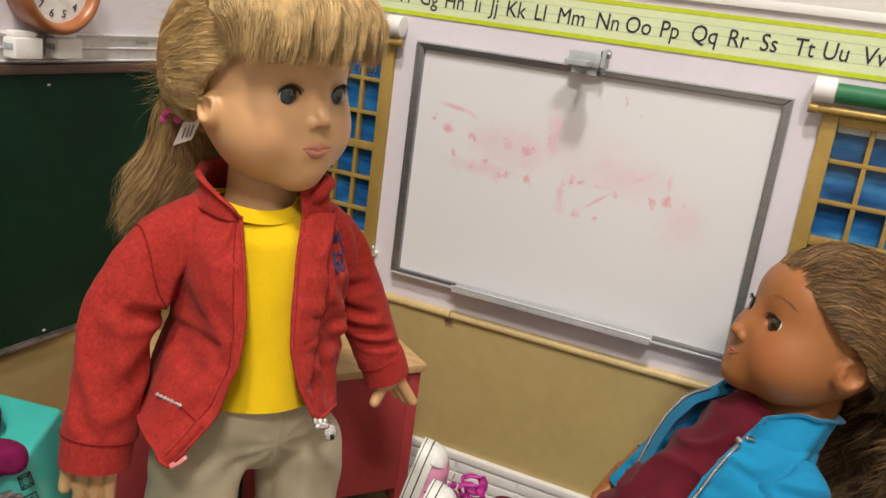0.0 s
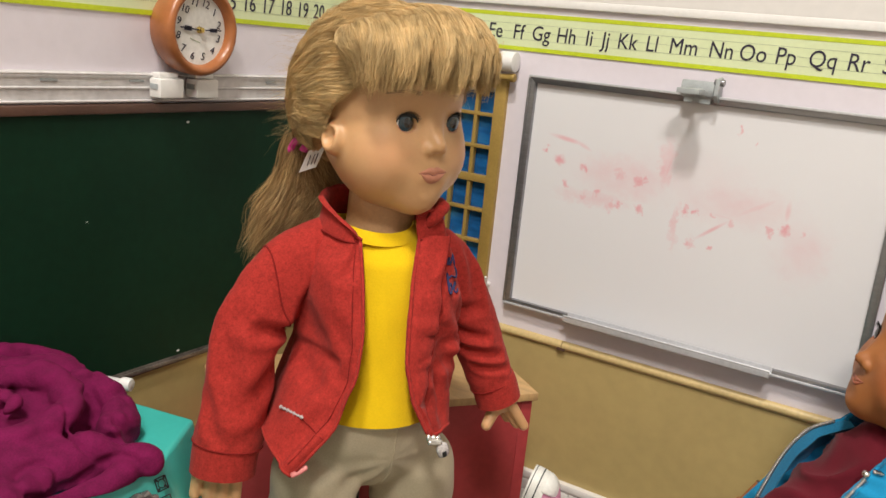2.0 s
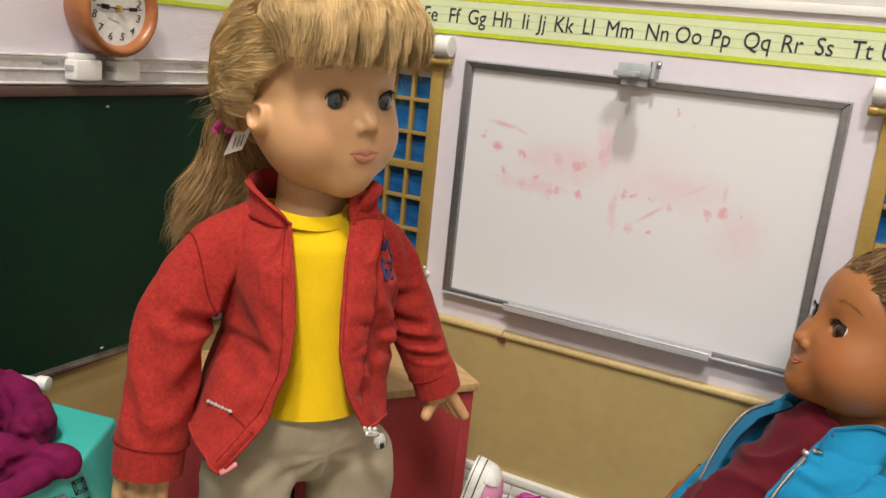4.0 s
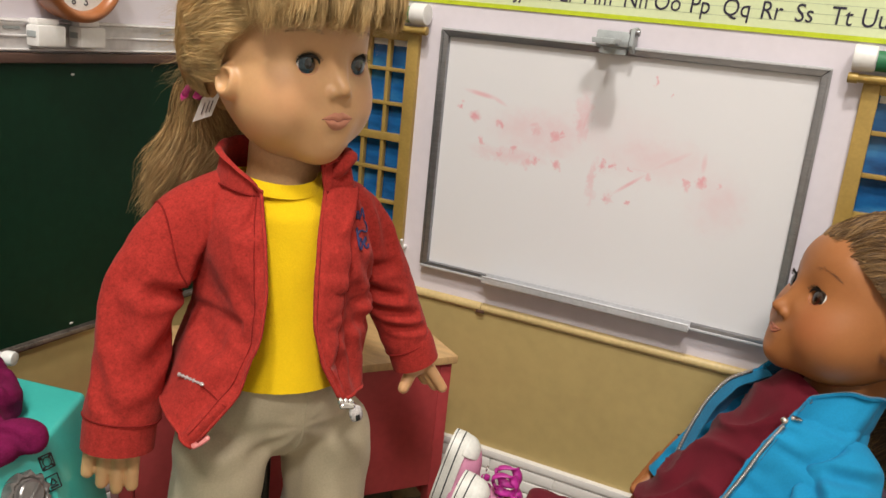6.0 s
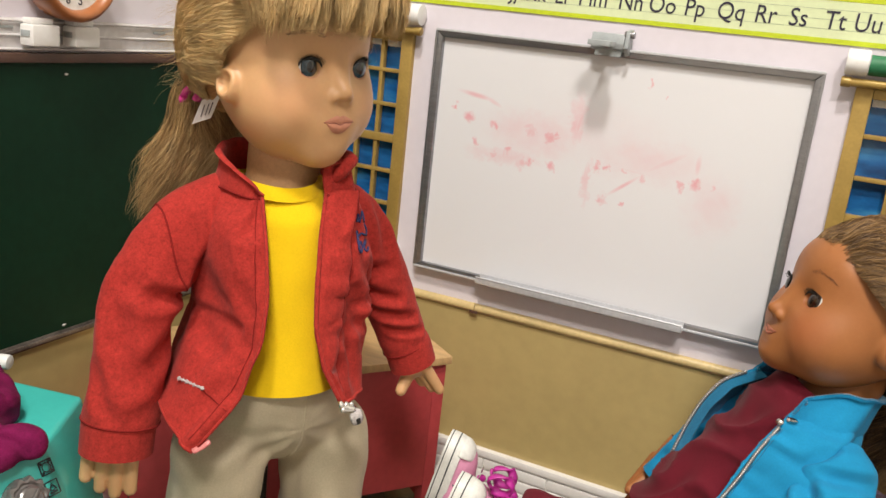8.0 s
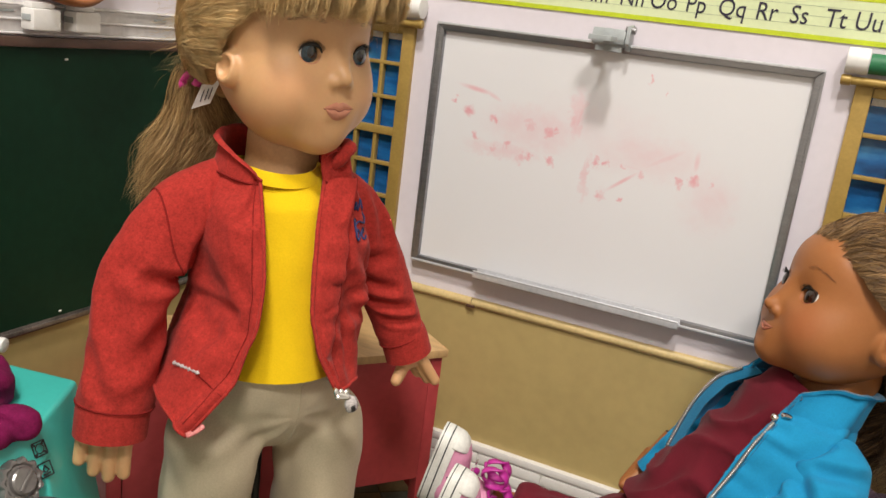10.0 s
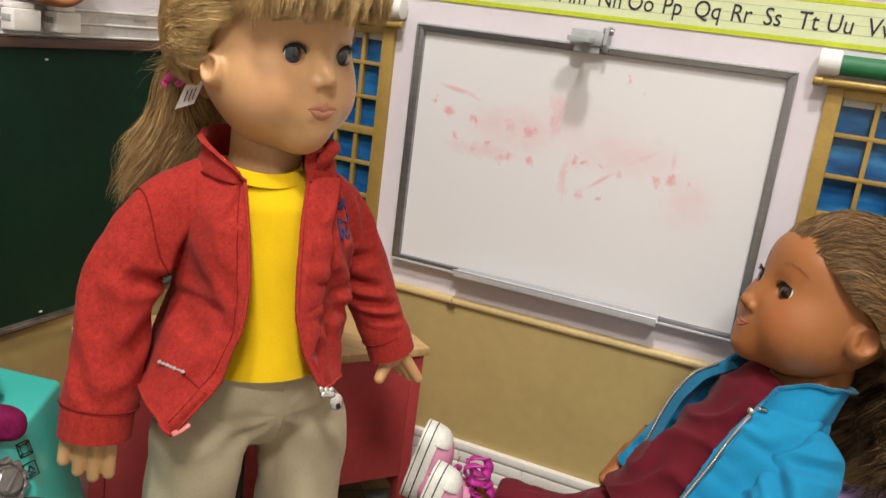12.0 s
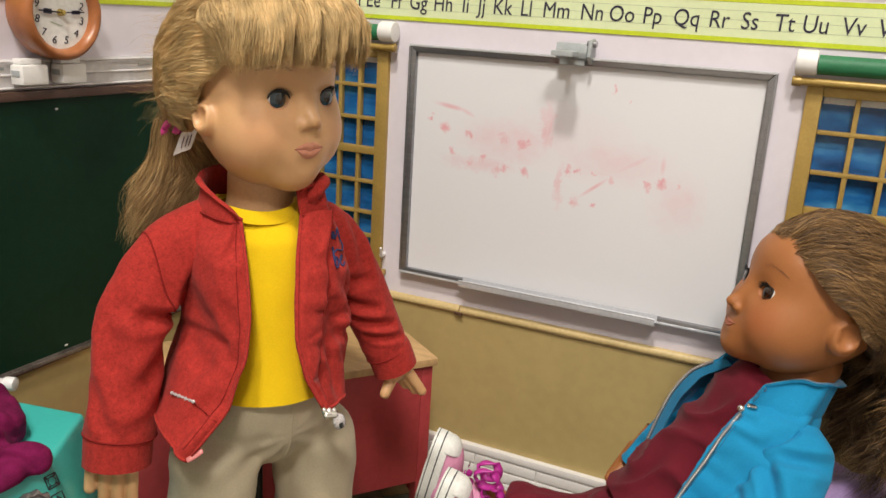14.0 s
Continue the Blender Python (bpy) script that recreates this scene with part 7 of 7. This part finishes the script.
# ---- lavender plush seat under the reclining doll ----
def plush_seat():
    def f(p):
        d = ell(p, (0.0, 0.045, 0.026), (0.075, 0.080, 0.030))
        for x, y, z, r in ((-0.055, -0.070, 0.085, 0.045), (0.0, -0.085, 0.095, 0.050), (0.055, -0.075, 0.085, 0.045), (-0.050, -0.060, 0.055, 0.052), (0.050, -0.060, 0.055, 0.052), (0.0, -0.070, 0.06, 0.055), (-0.066, -0.060, 0.135, 0.022), (-0.060, -0.092, 0.150, 0.022)):
            d = join(d, np.linalg.norm(p - np.array((x, y, z)), axis=-1) - r, 0.012)
        d = d - 0.002 * vnoise(p, 0.014, 3) - 0.0008 * vnoise(p, 0.004, 6)
        return np.maximum(d, 0.0004 - p[..., 2])

    v, q = nets(f, (-0.12, -0.16, -0.004), (0.12, 0.14, 0.20), 0.003)
    a = np.array(SEAT)
    ob = sculpted("plush_seat", v @ a[:3, :3].T + a[:3, 3], q, M_LAVENDER)
    tagged(ob, "lumpy lavender plush seat behind the reclining doll", "seat")


plush_seat()


# ---- magenta fleece heaped on the toy machine, and a clear marker ----
def fleece():
    """Soft heap: rolled and looped folds of one thick garment, run together over a mound."""
    rolls = (
        # rolled sleeve along the back, tapering to its end
        (((-0.190, -0.490, 0.200), (-0.165, -0.436, 0.212), (-0.134, -0.408, 0.216), (-0.108, -0.395, 0.2125), (-0.084, -0.389, 0.2075)), 0.0140, 0.0040, 0.002),
        # big outer loop
        (((-0.125, -0.455, 0.226), (-0.098, -0.424, 0.227), (-0.066, -0.410, 0.221), (-0.040, -0.414, 0.214), (-0.022, -0.432, 0.211), (-0.016, -0.466, 0.210), (-0.026, -0.505, 0.210), (-0.05, -0.55, 0.208)), 0.0110, 0.0115, 0.0035),
        # inner loops
        (((-0.110, -0.474, 0.233), (-0.080, -0.445, 0.235), (-0.052, -0.438, 0.229), (-0.038, -0.456, 0.223), (-0.044, -0.488, 0.221), (-0.07, -0.525, 0.219)), 0.0085, 0.0090, 0.0030),
        (((-0.090, -0.484, 0.236), (-0.066, -0.466, 0.235), (-0.055, -0.478, 0.230), (-0.064, -0.502, 0.226)), 0.0065, 0.0060, 0.0030),
        # end hanging out to the front corner, hem along the front
        (((-0.040, -0.457, 0.207), (-0.016, -0.442, 0.207), (0.006, -0.430, 0.2060)), 0.0115, 0.0080, 0.005),
        (((0.002, -0.446, 0.205), (0.005, -0.470, 0.2040), (0.001, -0.520, 0.2040), (-0.01, -0.58, 0.205)), 0.0070, 0.0085, 0.004),
        (((-0.016, -0.455, 0.210), (-0.008, -0.490, 0.209), (-0.014, -0.550, 0.209)), 0.0085, 0.0090, 0.003),
        (((-0.036, -0.480, 0.214), (-0.028, -0.515, 0.213), (-0.036, -0.560, 0.211)), 0.0080, 0.0085, 0.003),
        # slack at the far side
        (((-0.160, -0.462, 0.212), (-0.148, -0.505, 0.218), (-0.120, -0.555, 0.216)), 0.0150, 0.0160, 0.004),
        (((-0.120, -0.488, 0.232), (-0.100, -0.520, 0.230), (-0.075, -0.554, 0.220)), 0.0090, 0.0100, 0.004))

    def f(p):
        q = p + 0.0060 * np.stack([vnoise(p, 0.034, 11 + i) for i in range(3)], -1)
        d = ell(q, (-0.078, -0.484, 0.203), (0.076, 0.078, 0.0255))
        for path, r0, r1, soft in rolls:
            pts = spline(path, 9)
            rr = np.linspace(r0, r1, 9)
            one = None
            for a, b, ra, rb in zip(pts, pts[1:], rr, rr[1:]):
                c = cap(q, a, b, ra, rb)
                one = c if one is None else np.minimum(one, c)
            d = join(d, one, soft)
        # deep valleys between the rolls
        for path, r in ((((-0.165, -0.452, 0.222), (-0.128, -0.424, 0.229), (-0.098, -0.405, 0.222), (-0.082, -0.399, 0.214)), 0.0048), (((-0.104, -0.462, 0.240), (-0.084, -0.434, 0.239), (-0.056, -0.426, 0.230), (-0.031, -0.440, 0.219), (-0.030, -0.474, 0.217), (-0.040, -0.510, 0.217)), 0.0040),
                        (((-0.092, -0.474, 0.243), (-0.072, -0.456, 0.242), (-0.050, -0.458, 0.232), (-0.054, -0.486, 0.229)), 0.0046), (((-0.006, -0.450, 0.211), (-0.001, -0.482, 0.209), (-0.006, -0.530, 0.209)), 0.0028), (((-0.022, -0.444, 0.215), (-0.010, -0.436, 0.214)), 0.0030)):
            pts = spline(path, 8)
            for a, b in zip(pts, pts[1:]):
                d = carve(d, cap(q, a, b, r), 0.0025)
        # pinched creases, long ones and short ones
        over = np.clip((p[..., 2] - 0.204) / 0.01, 0, 1)
        long_ = np.exp(-((vnoise(q * np.array([1, 0.5, 0.8]), 0.030, 4) / 0.14) ** 2))
        short = np.exp(-((vnoise(q * np.array([0.6, 1, 0.8]), 0.018, 9) / 0.14) ** 2))
        d = d + (0.0034 * long_ + 0.0028 * short - 0.0014) * over - 0.0006 * vnoise(p, 0.009, 2) + 0.0009 * (np.exp(-((vnoise(q, 0.0085, 21) / 0.22) ** 2)) - 0.3) * over
        return np.maximum(d, 0.2008 - p[..., 2])

    v, q = nets(f, (-0.200, -0.606, 0.197), (0.026, -0.362, 0.262), 0.0017)
    ob = sculpted("fleece_jacket", v, q, M_FLEECE)
    tagged(ob, "crumpled magenta fleece garment heaped on the toy machine", "clothing")


fleece()
pen = thing("marker_pen", "clear marker pen with white cap lying under the fleece", "pen", (-0.11, -0.380, 0.2))
part("barrel", rod((-0.132, -0.3875, 0.2045), (-0.092, -0.3725, 0.2045), 0.0036, seg=16, bevel=0.0006), M_CLEAR, pen, "milky clear barrel")
part("pen_cap", rod((-0.092, -0.3725, 0.2048), (-0.085, -0.3698, 0.2048), 0.0046, seg=16, bevel=0.0014), M_WHITE, pen, "white cap")


# ---- floor ----
floor = tagged(part("floor", boxed((XW - 0.012, -0.80, -0.02), (0.80, 0.012, -0.0022), 0.0), M_GROUT, smooth=False), "diamond-laid slate tile floor in olive and blue-grey", "floor", kind="structure")


def tiles():
    """Diamond-laid tiles sharing one mesh; those beside the desk are parts, the rest one sheet."""
    a, gap = 0.034, 0.0010
    bm = boxed((-a / 2 + gap / 2, -a / 2 + gap / 2, -0.0021), (a / 2 - gap / 2, a / 2 - gap / 2, 0.0), 0.0006)
    one = bpy.data.meshes.new("tile")
    bm.to_mesh(one)
    bm.free()
    one.materials.append(M_TILE)
    rest = bmesh.new()
    turn = pose(0, 0, 0, 0, 0, 42)
    for i in range(-34, 34):
        for j in range(-34, 34):
            c = turn @ Vector((i * a, j * a, 0)) + Vector((0.30, -0.40, 0))
            if not (XW + 0.024 < c.x < 0.776 and -0.776 < c.y < -0.024):
                continue
            if -0.15 < c.x < 0.42 and -0.45 < c.y:
                t = new("tile", one)
                t.matrix_basis = Matrix.Translation(c) @ turn
                t.parent = floor
            else:
                box(rest, (-a / 2 + gap / 2, -a / 2 + gap / 2, -0.0021), (a / 2 - gap / 2, a / 2 - gap / 2, 0.0), m=Matrix.Translation(c) @ turn)
    tagged(part("tile_field", rest, M_TILE, floor, smooth=False), kind="stuff")


tiles()
